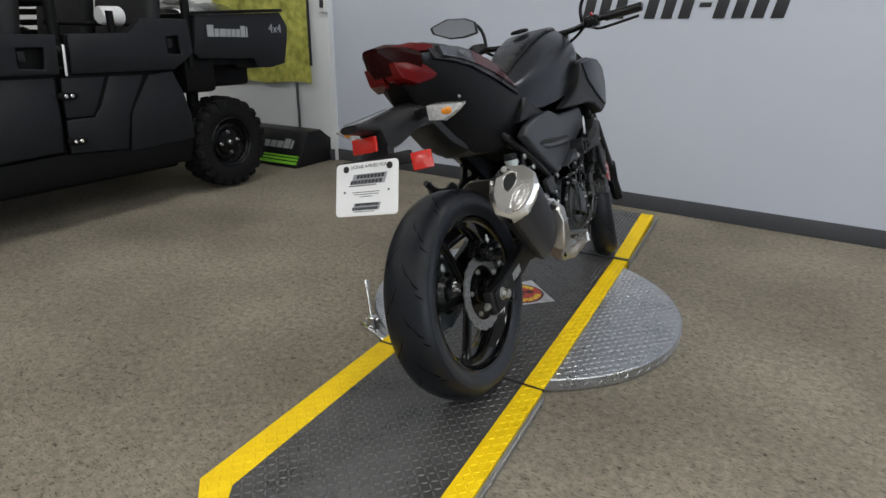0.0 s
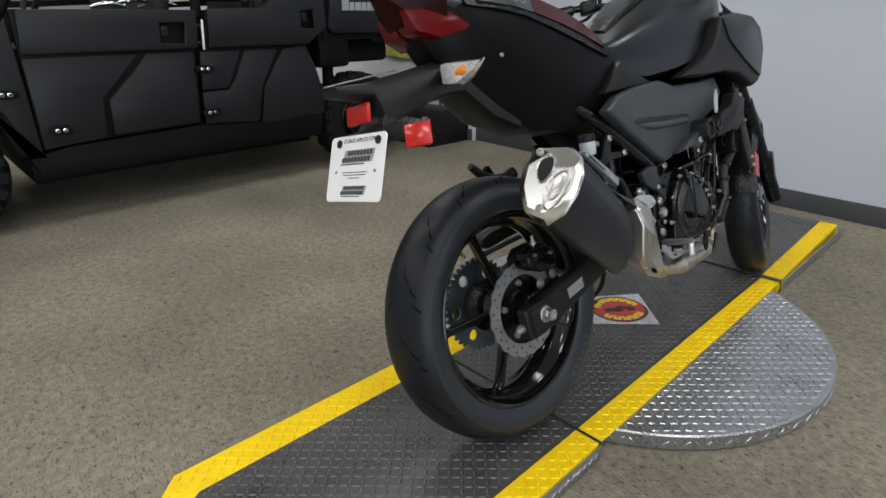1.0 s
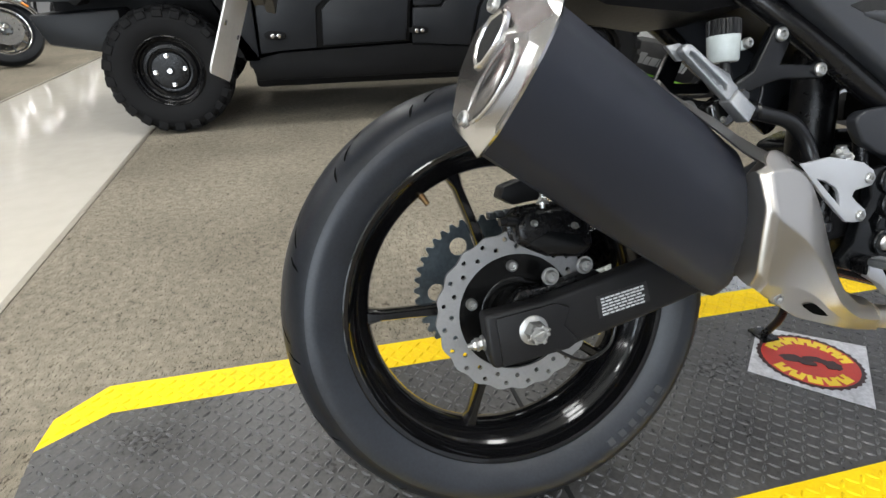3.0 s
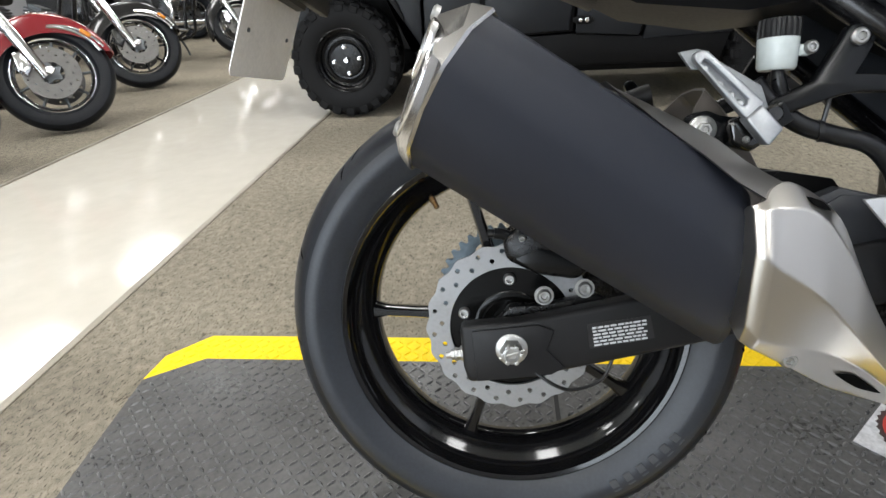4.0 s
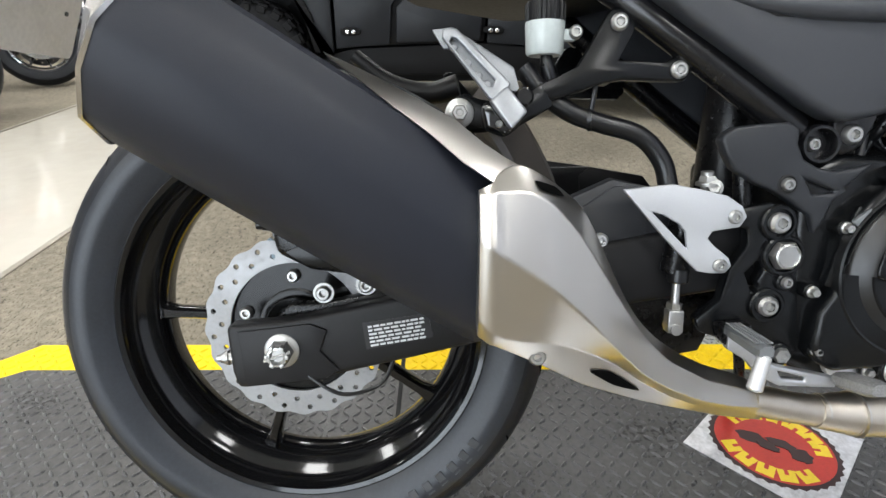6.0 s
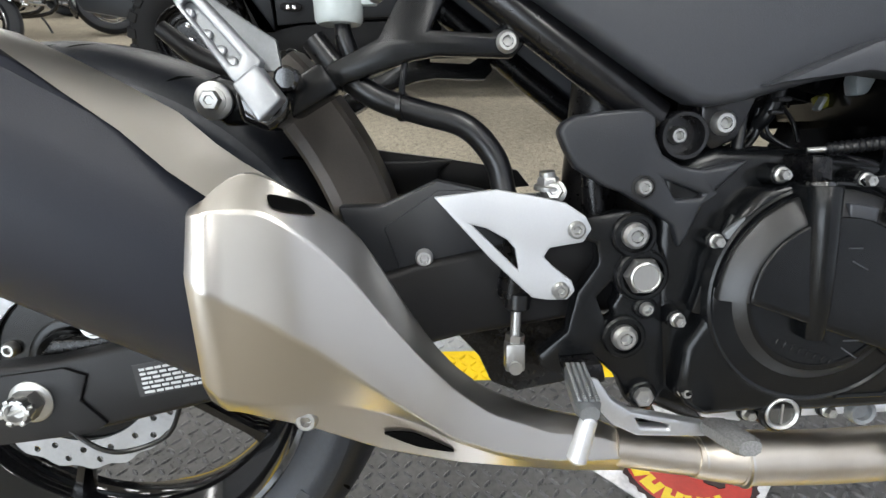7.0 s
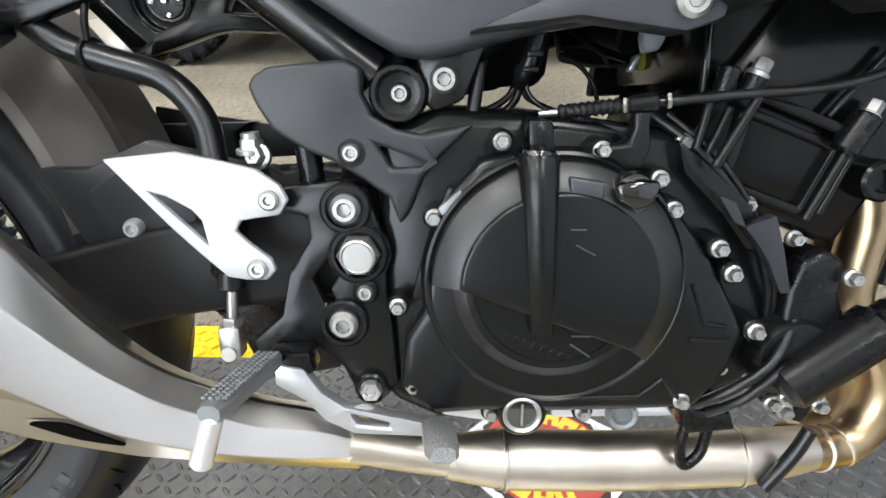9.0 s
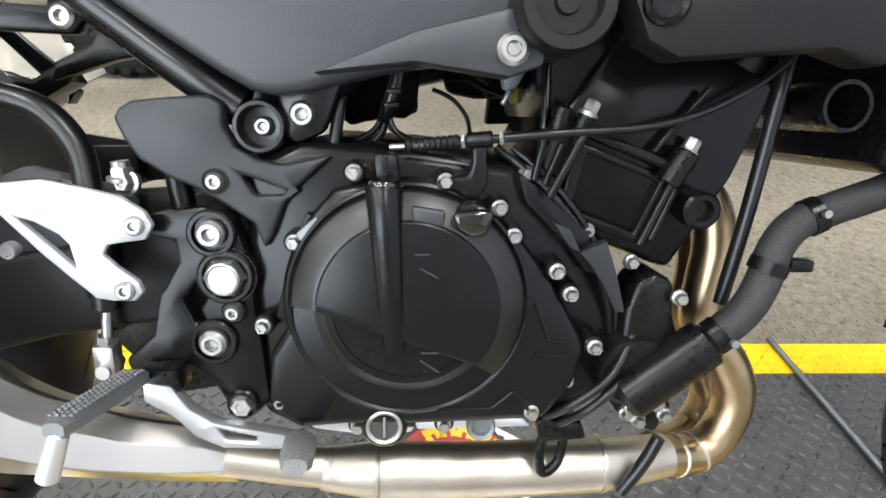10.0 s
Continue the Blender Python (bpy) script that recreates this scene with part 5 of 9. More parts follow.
for z, yc, w, top in ((0.4885, 0.6203, 0.0118, 0.1765), (0.487, 0.6203, 0.0125, 0.1775), (0.455, 0.6220, 0.0117, 0.1775), (0.420, 0.6240, 0.0106, 0.1765), (0.395, 0.6258, 0.0096, 0.1740), (0.380, 0.6268, 0.0086, 0.1715), (0.372, 0.6273, 0.0075, 0.1695)):
    sec = [Vector((0.150, yc + w * 1.06, z))]
    for k in range(11):
        a = math.pi * k / 10
        sec.append(Vector((0.1640 + (top - 0.1640) * math.sin(a) ** 0.8, yc + w * math.cos(a), z)))
    rings.append(sec + [Vector((0.150, yc - w * 1.06, z))])
loft(bm, rings)
part("cover_rib", bm, ENGINE_BLACK, cover)
bm = bm_new()
lathe(bm, [(-0.002, 0.0105), (0.0015, 0.0105), (0.0028, 0.0095), (0.0015, 0.0080), (0.0015, 0)], 28, Matrix.Translation((0.1610, 0.6203, 0.4885)) @ Matrix.Rotation(-math.pi / 2, 4, "Y"))
part("shaft_seal", bm, GLOSS_BLACK, cover)
# lighter plate paints the bright facet of a small indentation
bm = bm_new()
plate(bm, [(0.6387, 0.4755), (0.6615, 0.4721), (0.6605, 0.4610), (0.6399, 0.4645)], 0.160, 0.1690, bevel=0.002, segments=3)
part("cover_pad", bm, GREY_PLASTIC, cover)
# index ticks and a raised word as plain bars
for y, z, w, a in ((0.646, 0.443, 0.010, 0.0), (0.651, 0.430, 0.014, -0.5), (0.652, 0.372, 0.012, 0.0), (0.652, 0.362, 0.016, -0.6)):
    bm = bm_new()
    box(bm, (0.1708, y, z), (0.0008, w, 0.0009), Matrix.Rotation(a, 4, "X"))
    part("index_tick", bm, GREY_PLASTIC, cover)
for k in range(8):
    bm = bm_new()
    box(bm, (0.1572, 0.606 + 0.0062 * k, 0.366 - 0.0025 * k), (0.0012, 0.0045, 0.006), Matrix.Rotation(-0.38, 4, "X"), bevel=0.0004, segments=1)
    part("raised_mark", bm, ENGINE_BLACK, cover)
for (y0, z0), (y1, z1) in (((0.729, 0.402), (0.740, 0.374)), ((0.740, 0.374), (0.755, 0.372)), ((0.731, 0.362), (0.757, 0.361)), ((0.660, 0.317), (0.700, 0.318)), ((0.700, 0.318), (0.716, 0.332)), ((0.716, 0.332), (0.733, 0.312))):
    bm = bm_new()
    tube(bm, [(0.152, y0, z0), (0.152, y1, z1)], 0.0018, 8, smooth=False)
    part("cover_ridge", bm, ENGINE_BLACK, cover)
bm = bm_new()
lathe(bm, [(0.150, 0.0135), (0.164, 0.0135), (0.166, 0.012), (0.166, 0)], 28, Matrix.Translation((0, 0.680, 0.465)))
plate(bm, [(0.6655, 0.4715), (0.6800, 0.4745), (0.6937, 0.4737), (0.6915, 0.4640), (0.6880, 0.4580), (0.6780, 0.4560), (0.6680, 0.4615)], 0.164, 0.1745, bevel=0.0035, segments=3)
part("oil_filler_cap", bm, GLOSS_BLACK, cover, "gloss black oil filler cap")
bm = bm_new()
wm = Matrix.Translation((0, 0.619, 0.303))
lathe(bm, [(0.130, 0.0175), (0.150, 0.0175), (0.152, 0.0155), (0.152, 0.0130)], 36, wm)
part("window_boss", bm, ENGINE_BLACK, cover)
bm = bm_new()
lathe(bm, [(0.149, 0.0140), (0.153, 0.0140), (0.154, 0.0128), (0.1525, 0.0108), (0.150, 0.0104)], 36, wm)
box(bm, (0.1515, 0.619, 0.303), (0.002, 0.0018, 0.017))
ow = part("oil_window", bm, ZINC, cover, "bright ringed oil sight glass")
bm = bm_new()
lathe(bm, [(0.1505, 0.0108), (0.1505, 0)], 24, wm)
part("sight_glass", bm, SIGHT_GLASS, ow)
bm = bm_new()
lathe(bm, [(0.128, 0.0115), (0.142, 0.0115), (0.144, 0.0100), (0.143, 0.0075), (0.139, 0.007), (0.139, 0)], 28, Matrix.Translation((0, 0.694, 0.297)))
part("drain_plug", bm, DULL_ALU, engine, "alloy hollow plug")
for y, z, x in ((0.662, 0.490, 0.150), (0.556, 0.445, 0.145), (0.754, 0.410, 0.152), (0.743, 0.427, 0.152), (0.775, 0.369, 0.152), (0.599, 0.495, 0.148), (0.531, 0.382, 0.144), (0.731, 0.315, 0.150),
                (0.700, 0.472, 0.150), (0.711, 0.452, 0.150), (0.598, 0.298, 0.140), (0.665, 0.299, 0.140), (0.541, 0.322, 0.144), (0.759, 0.337, 0.140)):
    bm = bm_new()
    lathe(bm, [(x - 0.03, 0.0082), (x - 0.001, 0.0078), (x + 0.0002, 0.0068), (x + 0.0002, 0)], 18, Matrix.Translation((0, y, z)))
    part("bolt_boss", bm, ENGINE_BLACK, cover)
    bolt_part((x + 0.001, y, z), 0.0045, cover)
bm = bm_new()
plate(bm, [(0.540, 0.388), (0.552, 0.385), (0.570, 0.440), (0.577, 0.462), (0.565, 0.467), (0.553, 0.437)], 0.135, 0.147, bevel=0.003)
part("cover_flange", bm, ENGINE_BLACK, cover)
bm = bm_new()
plate(bm, [(0.558, 0.452), (0.566, 0.440), (0.575, 0.452), (0.574, 0.466)], 0.146, 0.152, bevel=0.002)
part("wire_clip", bm, DULL_ALU, cover, "dull alloy wire clip")

# cylinder block and head, leaning forward
bm = bm_new()
plate(bm, [(0.725, 0.492), (0.755, 0.452), (0.838, 0.420), (0.880, 0.492), (0.905, 0.560), (0.800, 0.612), (0.752, 0.545)], -0.10, 0.122, bevel=0.006)
block = part("cylinder_block", bm, CYL_BLACK, bike, "gloss black cylinder block")
bm = bm_new()
plate(bm, [(0.757, 0.519), (0.830, 0.4915), (0.810, 0.441), (0.747, 0.464)], 0.118, 0.1285, [[(0.7655, 0.5095), (0.8215, 0.4885), (0.8055, 0.4505), (0.7560, 0.4685)]], bevel=0.002)
part("panel_rim", bm, CYL_BLACK, block)
bm = bm_new()
plate(bm, [(0.766, 0.528), (0.832, 0.503), (0.829, 0.4955), (0.762, 0.5215)], 0.118, 0.134, bevel=0.0025)
part("head_joint", bm, CYL_BLACK, block)
bm = bm_new()
plate(bm, [(0.713, 0.497), (0.726, 0.488), (0.768, 0.453), (0.780, 0.419), (0.767, 0.423), (0.748, 0.447), (0.720, 0.474)], 0.118, 0.140, bevel=0.003)
part("block_flange", bm, ENGINE_BLACK, block)
bm = bm_new()
plate(bm, [(0.736, 0.530), (0.800, 0.560), (0.905, 0.562), (0.960, 0.640), (0.880, 0.720), (0.760, 0.705), (0.735, 0.640)], -0.10, 0.112, bevel=0.01)
part("cylinder_head", bm, CYL_BLACK, block)
for (y0, z0), (y1, z1), r, top in (((0.825, 0.488), (0.838, 0.512), 0.0098, 1), ((0.755, 0.517), (0.7625, 0.537), 0.0075, 1), ((0.741, 0.522), (0.7450, 0.542), 0.0070, 0)):
    bm = bm_new()
    rod(bm, (0.132, y0, z0), (0.132, y1, z1), r, 20, 0.0015)
    part("stud_column", bm, SATIN_BLACK, block)
    if top:
        bolt_part((0.132, y1, z1), 0.0058, block, "hex", 0.010, out=(0, 0.42, 0.91))
for x0, (y0, z0), (y1, z1), r in ((0.130, (0.829, 0.487), (0.810, 0.442), 0.0034), (0.150, (0.7560, 0.523), (0.7347, 0.480), 0.0032), (0.142, (0.7430, 0.516), (0.7325, 0.4876), 0.0026), (0.141, (0.7305, 0.520), (0.7250, 0.491), 0.0030),
                                  (0.130, (0.813, 0.511), (0.849, 0.556), 0.0028), (0.130, (0.842, 0.508), (0.818, 0.446), 0.0030)):
    bm = bm_new()
    rod(bm, (x0, y0, z0), (x0, y1, z1), r, 14)
    part("stud", bm, ENGINE_BLACK, block)
for y, z in ((0.722, 0.494), (0.806, 0.428), (0.770, 0.452)):
    bolt_part((0.128, y, z), 0.0045, block)
bm = bm_new()
lathe(bm, [(0.12, 0.014), (0.140, 0.014), (0.142, 0.012), (0.142, 0.008), (0.136, 0.007), (0.136, 0)], 24, Matrix.Translation((0, 0.850, 0.470)))
part("block_plug", bm, CYL_BLACK, block)
for y0, y1 in ((0.7352, 0.7362), (0.7858, 0.7880)):
    bm = bm_new()
    rod(bm, (0.118, y0, 0.526), (0.114, y1, 0.580), 0.0028, 10)
    part("head_edge", bm, GLOSS_BLACK, block)
bm = bm_new()
tube(bm, [(0.126, 0.735, 0.5265), (0.136, 0.742, 0.5235), (0.142, 0.750, 0.5245)], 0.0016, 8)
part("head_wire", bm, HOSE, block)

# water pump and coolant hose
bm = bm_new()
plate(bm, [(0.796, 0.330), (0.800, 0.395), (0.806, 0.415), (0.820, 0.424), (0.836, 0.416), (0.838, 0.390), (0.848, 0.360), (0.842, 0.325), (0.815, 0.312)], 0.10, 0.142, bevel=0.006, segments=3)
lathe(bm, [(0.10, 0.032), (0.138, 0.032), (0.146, 0.026), (0.148, 0.0)], 32, Matrix.Translation((0, 0.812, 0.345)))
pump = part("water_pump", bm, SATIN_BLACK, engine, "black water pump housing")
bm = bm_new()
rod(bm, (0.146, 0.802, 0.322), (0.146, 0.866, 0.373), 0.0190, 28, 0.005)
part("pump_outlet", bm, SATIN_BLACK, pump)
for y, z, x in ((0.837, 0.406, 0.148), (0.832, 0.315, 0.140), (0.813, 0.312, 0.14), (0.845, 0.300, 0.13)):
    bolt_part((x, y, z), 0.0046, pump)
bm = bm_new()
tube(bm, [(0.147, 0.858, 0.367), (0.143, 0.889, 0.391), (0.139, 0.904, 0.415), (0.136, 0.912, 0.441), (0.133, 0.9265, 0.459), (0.131, 0.951, 0.470), (0.127, 0.991, 0.483), (0.120, 1.03, 0.497)], 0.0128, 20)
hose = part("coolant_hose", bm, HOSE_SLEEVE, bike, "black sleeved coolant hose")
for c, d in (((0.1465, 0.869, 0.3755), (0, 0.77, 0.62)), ((0.1375, 0.908, 0.428), (0, 0.3, 0.95)), ((0.132, 0.939, 0.4655), (0, 0.9, 0.42))):
    m = Matrix.Translation(c) @ Vector((1, 0, 0)).rotation_difference(Vector(d)).to_matrix().to_4x4()
    bm = bm_new()
    lathe(bm, [(-0.005, 0.0126), (-0.005, 0.0144), (0.005, 0.0144), (0.005, 0.0126)], 24, m)
    part("hose_clamp", bm, SATIN_BLACK, hose)
bm = bm_new()
box(bm, (0.140, 0.929, 0.430), (0.012, 0.018, 0.010), bevel=0.002)
part("clamp_tab", bm, SATIN_BLACK, hose)
for c in ((0.1625, 0.874, 0.3765), (0.1480, 0.937, 0.4705)):
    bm = bm_new()
    rod(bm, c, (c[0] + 0.004, c[1], c[2]), 0.003, 10)
    part("clamp_screw", bm, ZINC, hose)

# radiator, its side frame and hanging pipes
bm = bm_new()
box(bm, (0.0, 1.03, 0.66), (0.30, 0.045, 0.33), Matrix.Rotation(radians(-14), 4, "X"), bevel=0.006)
radiator = part("radiator", bm, SATIN_BLACK, bike, "black radiator behind the front wheel")
bm = bm_new()
plate(bm, [(0.985, 0.700), (1.020, 0.690), (1.075, 0.500), (1.085, 0.440), (1.060, 0.430), (1.020, 0.500)], 0.152, 0.166, bevel=0.003)
part("radiator_side", bm, MATT_PLASTIC, radiator)
bolt_part((0.166, 1.015, 0.670), 0.008, radiator, "socket")
bolt_part((0.166, 1.035, 0.590), 0.006, radiator, "socket")
bolt_part((0.166, 1.068, 0.470), 0.006, radiator, "socket")
bolt_part((0.166, 1.074, 0.444), 0.006, radiator, "socket")
bm = bm_new()
lathe(bm, [(0.02, 0.0180), (0.13, 0.0190), (0.136, 0.0185), (0.136, 0.0155), (0.07, 0.0145), (0.07, 0)], 32, Matrix.Translation((0, 0.949, 0.546)))
part("frame_spool", bm, SATIN_BLACK, bike, "open black tube end")
bm = bm_new()
tube(bm, [(0.118, 0.912, 0.585), (0.120, 0.906, 0.545), (0.118, 0.898, 0.47), (0.112, 0.889, 0.39)], 0.0058, 12)
part("drain_hose", bm, HOSE, bike)
bm = bm_new()
tube(bm, [(0.146, 0.640, 0.5130), (0.155, 0.690, 0.5190), (0.152, 0.735, 0.5235), (0.147, 0.805, 0.530), (0.140, 0.855, 0.546), (0.132, 0.90, 0.574), (0.12, 0.95, 0.63)], 0.0031, 10)
cable = part("clutch_cable", bm, HOSE, bike, "black clutch cable with ribbed boot")
bm = bm_new()
prof = [(0.0, 0.0)]
for k in range(19):
    prof.append((0.0021 * k, 0.0054 if k % 2 else 0.0040))
lathe(bm, prof + [(0.040, 0.0)], 16, Matrix.Translation((0.1420, 0.6345, 0.5128)) @ Vector((1, 0, 0)).rotation_difference(Vector((0.28, 0.95, 0.12))).to_matrix().to_4x4())
part("cable_boot", bm, HOSE, cable)
bm = bm_new()
rod(bm, (0.1375, 0.6235, 0.5118), (0.1425, 0.637, 0.5130), 0.0024, 10)
part("cable_end", bm, ZINC, cable)
for x, y, z in ((0.1515, 0.6715, 0.5172), (0.1565, 0.6965, 0.5200)):
    bm = bm_new()
    hex_bolt(bm, (x, y, z), 0.0050, 0.0035, out=(0.25, 0.96, 0.1), flange=False)
    part("cable_adjuster", bm, ZINC, cable)
bm = bm_new()
rod(bm, (0.1525, 0.6755, 0.5178), (0.1560, 0.6925, 0.5195), 0.0056, 20, 0.0008)
plate(bm, [(0.6785, 0.5150), (0.6905, 0.5160), (0.6893, 0.5061), (0.6911, 0.4916), (0.6857, 0.4785), (0.6763, 0.4784), (0.6685, 0.4838), (0.6590, 0.4855), (0.6551, 0.491), (0.6644, 0.4935), (0.6771, 0.495), (0.6792, 0.5041)], 0.140, 0.156, bevel=0.003, segments=3)
part("cable_bracket", bm, ENGINE_BLACK, cover, "black cable bracket")
bm = bm_new()
plate(bm, [(0.6150, 0.488), (0.6310, 0.488), (0.6290, 0.5085), (0.6130, 0.5095)], 0.122, 0.160, bevel=0.003)
part("release_arm", bm, SATIN_BLACK, cover)
for pts, r in ((((0.124, 0.797, 0.355), (0.136, 0.787, 0.400), (0.136, 0.768, 0.445), (0.132, 0.735, 0.485), (0.120, 0.700, 0.512)), 0.0030),
               (((0.124, 0.800, 0.350), (0.132, 0.795, 0.395), (0.132, 0.776, 0.442), (0.130, 0.745, 0.484), (0.12, 0.712, 0.512)), 0.0024),
               (((0.135, 0.745, 0.300), (0.150, 0.765, 0.322), (0.152, 0.790, 0.345), (0.14, 0.808, 0.372)), 0.0036),
               (((0.135, 0.755, 0.294), (0.153, 0.775, 0.318), (0.15, 0.80, 0.34)), 0.0034),
               (((0.1165, 0.5805, 0.503), (0.113, 0.584, 0.530), (0.109, 0.5875, 0.5545), (0.104, 0.590, 0.580)), 0.0048)):
    bm = bm_new()
    tube(bm, pts, r, 10)
    part("wiring_hose", bm, HOSE, engine)
bm = bm_new()
plate(bm, [(0.7217, 0.4874), (0.7316, 0.485), (0.743, 0.4729), (0.7598, 0.4582), (0.7786, 0.4482), (0.7873, 0.425), (0.796, 0.3953), (0.7895, 0.3953), (0.7784, 0.417), (0.7689, 0.4301), (0.7422, 0.4606), (0.7256, 0.4753)], 0.140, 0.150, [[(0.7395, 0.4618), (0.7513, 0.4569), (0.7599, 0.4404), (0.7518, 0.4442)]], bevel=0.0025)
part("hose_guide", bm, COVER_PLASTIC, engine, "dark plastic hose guide with a slot")
# sidestand switch cluster low at the front
bm = bm_new()
plate(bm, [(0.738, 0.302), (0.775, 0.298), (0.780, 0.284), (0.742, 0.280)], 0.118, 0.140, bevel=0.003)
tube(bm, [(0.131, 0.747, 0.286), (0.131, 0.744, 0.266), (0.131, 0.748, 0.248), (0.130, 0.760, 0.258), (0.130, 0.764, 0.282)], 0.0042, 10)
part("wire_guide", bm, SATIN_BLACK, engine)
bm = bm_new()
tube(bm, [(0.124, 0.846, 0.275), (0.124, 0.836, 0.252), (0.122, 0.819, 0.222)], 0.0056, 12)
part("overflow_hose", bm, HOSE, engine)
bm = bm_new()
plate(bm, [(0.800, 0.310), (0.850, 0.318), (0.862, 0.295), (0.850, 0.270), (0.830, 0.276), (0.812, 0.292)], 0.09, 0.108, bevel=0.003)
part("pump_bracket", bm, SATIN_BLACK, engine)
for y, z in ((0.822, 0.290), (0.833, 0.283), (0.848, 0.300), (0.795, 0.318)):
    bolt_part((0.110, y, z), 0.005, engine)
# dark masses added to fill the black space above the case
bm = bm_new()
plate(bm, [(0.664, 0.620), (0.664, 0.590), (0.6711, 0.5560), (0.7006, 0.5505), (0.735, 0.5515), (0.765, 0.560), (0.765, 0.620)], -0.075, -0.040, bevel=0.006)
plate(bm, [(0.7225, 0.5235), (0.7255, 0.5575), (0.740, 0.575), (0.828, 0.575), (0.828, 0.5285)], -0.165, -0.140, bevel=0.004)
throttle = part("throttle_body", bm, DULL_BLACK, engine, "black fill shapes for throttle bodies above the engine case")
bm = bm_new()
rod(bm, (-0.030, 0.690, 0.590), (0.020, 0.716, 0.572), 0.016, 24, 0.003)
rod(bm, (0.000, 0.655, 0.600), (0.030, 0.668, 0.585), 0.013, 24, 0.003)
part("intake_stub", bm, DULL_BLACK, throttle)
bm = bm_new()
plate(bm, [(0.590, 0.610), (0.588, 0.528), (0.602, 0.5265), (0.612, 0.534), (0.632, 0.529), (0.641, 0.540), (0.645, 0.575), (0.645, 0.610)], -0.020, 0.050, bevel=0.006)
part("starter_relay_box", bm, DULL_BLACK, engine, "black fill mass below the tank")
bm = bm_new()
plate(bm, [(0.548, 0.545), (0.556, 0.575), (0.640, 0.600), (0.643, 0.535), (0.6007, 0.5301), (0.570, 0.5200)], -0.110, -0.080, bevel=0.006)
part("rear_mount", bm, DULL_BLACK, engine)
bm = bm_new()
plate(bm, [(0.7120, 0.586), (0.7300, 0.588), (0.7290, 0.568), (0.7235, 0.5565), (0.7135, 0.5545), (0.7105, 0.566)], 0.045, 0.062, bevel=0.003)
part("injector_clip", bm, surface("grey_connector", (0.20, 0.22, 0.23), 0.35), engine)
bm = bm_new()
box(bm, (-0.012, 0.733, 0.553), (0.014, 0.011, 0.013), Matrix.Rotation(0.5, 4, "X"), bevel=0.002)
part("connector_plug", bm, surface("olive_connector", (0.20, 0.18, 0.012), 0.35), engine, "olive cable plug")
bm = bm_new()
box(bm, (0.000, 0.7235, 0.5505), (0.010, 0.004, 0.014), Matrix.Rotation(-0.45, 4, "X"), bevel=0.001)
part("connector_tab", bm, CAST_ALU, engine, "bright metal tab")
# bundle of wires below the box, its ends and clips
for pts, r in ((((0.090, 0.628, 0.600), (0.090, 0.6275, 0.566), (0.088, 0.6210, 0.542), (0.080, 0.6165, 0.530)), 0.0062),
               (((0.080, 0.6166, 0.545), (0.080, 0.6137, 0.5308), (0.080, 0.6053, 0.5193), (0.080, 0.5836, 0.5092), (0.080, 0.5574, 0.5024), (0.075, 0.53, 0.50)), 0.0026),
               (((0.084, 0.6185, 0.545), (0.082, 0.6172, 0.5321), (0.080, 0.6139, 0.5195), (0.080, 0.6011, 0.5078), (0.080, 0.5814, 0.5019), (0.075, 0.55, 0.495)), 0.0030),
               (((0.082, 0.6185, 0.545), (0.080, 0.6203, 0.5259), (0.080, 0.6292, 0.5185), (0.084, 0.6424, 0.5127), (0.092, 0.6534, 0.5090)), 0.0022),
               (((0.086, 0.6195, 0.545), (0.085, 0.6225, 0.5265), (0.088, 0.6310, 0.5170), (0.098, 0.645, 0.5085)), 0.0018),
               (((0.02, 0.655, 0.556), (0.02, 0.6648, 0.5522), (0.02, 0.6758, 0.5454), (0.02, 0.6864, 0.5315), (0.025, 0.6897, 0.5140)), 0.0020),
               (((-0.03, 0.668, 0.562), (-0.03, 0.672, 0.5659), (-0.03, 0.690, 0.5667), (-0.03, 0.7037, 0.5603), (-0.03, 0.712, 0.548)), 0.0014),
               (((-0.02, 0.672, 0.578), (-0.02, 0.684, 0.570), (-0.02, 0.700, 0.560), (-0.015, 0.722, 0.552)), 0.0009),
               (((0.116, 0.640, 0.5100), (0.120, 0.6511, 0.508), (0.120, 0.6653, 0.5043), (0.124, 0.6877, 0.4991), (0.110, 0.70, 0.492)), 0.0034)):
    bm = bm_new()
    tube(bm, pts, r, 10)
    part("loom_wire", bm, HOSE, engine)
for c in ((0.098, 0.6245, 0.551), (0.093, 0.6225, 0.541)):
    bm = bm_new()
    box(bm, c, (0.010, 0.011, 0.0035), bevel=0.001)
    part("loom_tape", bm, LABEL_BLACK, engine)

# ---- frame and rear-set ----
bm = bm_new()
tube(bm, [(0.112, 0.516, 0.537), (0.114, 0.470, 0.570), (0.105, 0.36, 0.652), (0.065, 0.24, 0.745), (0.05, 0.08, 0.80)], 0.0158, 18)
tube(bm, [(0.108, 0.55, 0.535), (0.118, 0.64, 0.60), (0.12, 0.78, 0.70), (0.10, 0.98, 0.82)], 0.015, 16)
tube(bm, [(-0.112, 0.535, 0.522), (-0.114, 0.470, 0.573), (-0.112, 0.36, 0.660), (-0.10, 0.24, 0.748), (-0.085, 0.08, 0.80)], 0.0145, 16)
tube(bm, [(-0.108, 0.55, 0.535), (-0.118, 0.64, 0.60), (-0.12, 0.78, 0.70), (-0.10, 0.98, 0.82)], 0.015, 16)
frame_part = part("frame", bm, FRAME_BLACK, bike, "black tubular steel frame")
bm = bm_new()
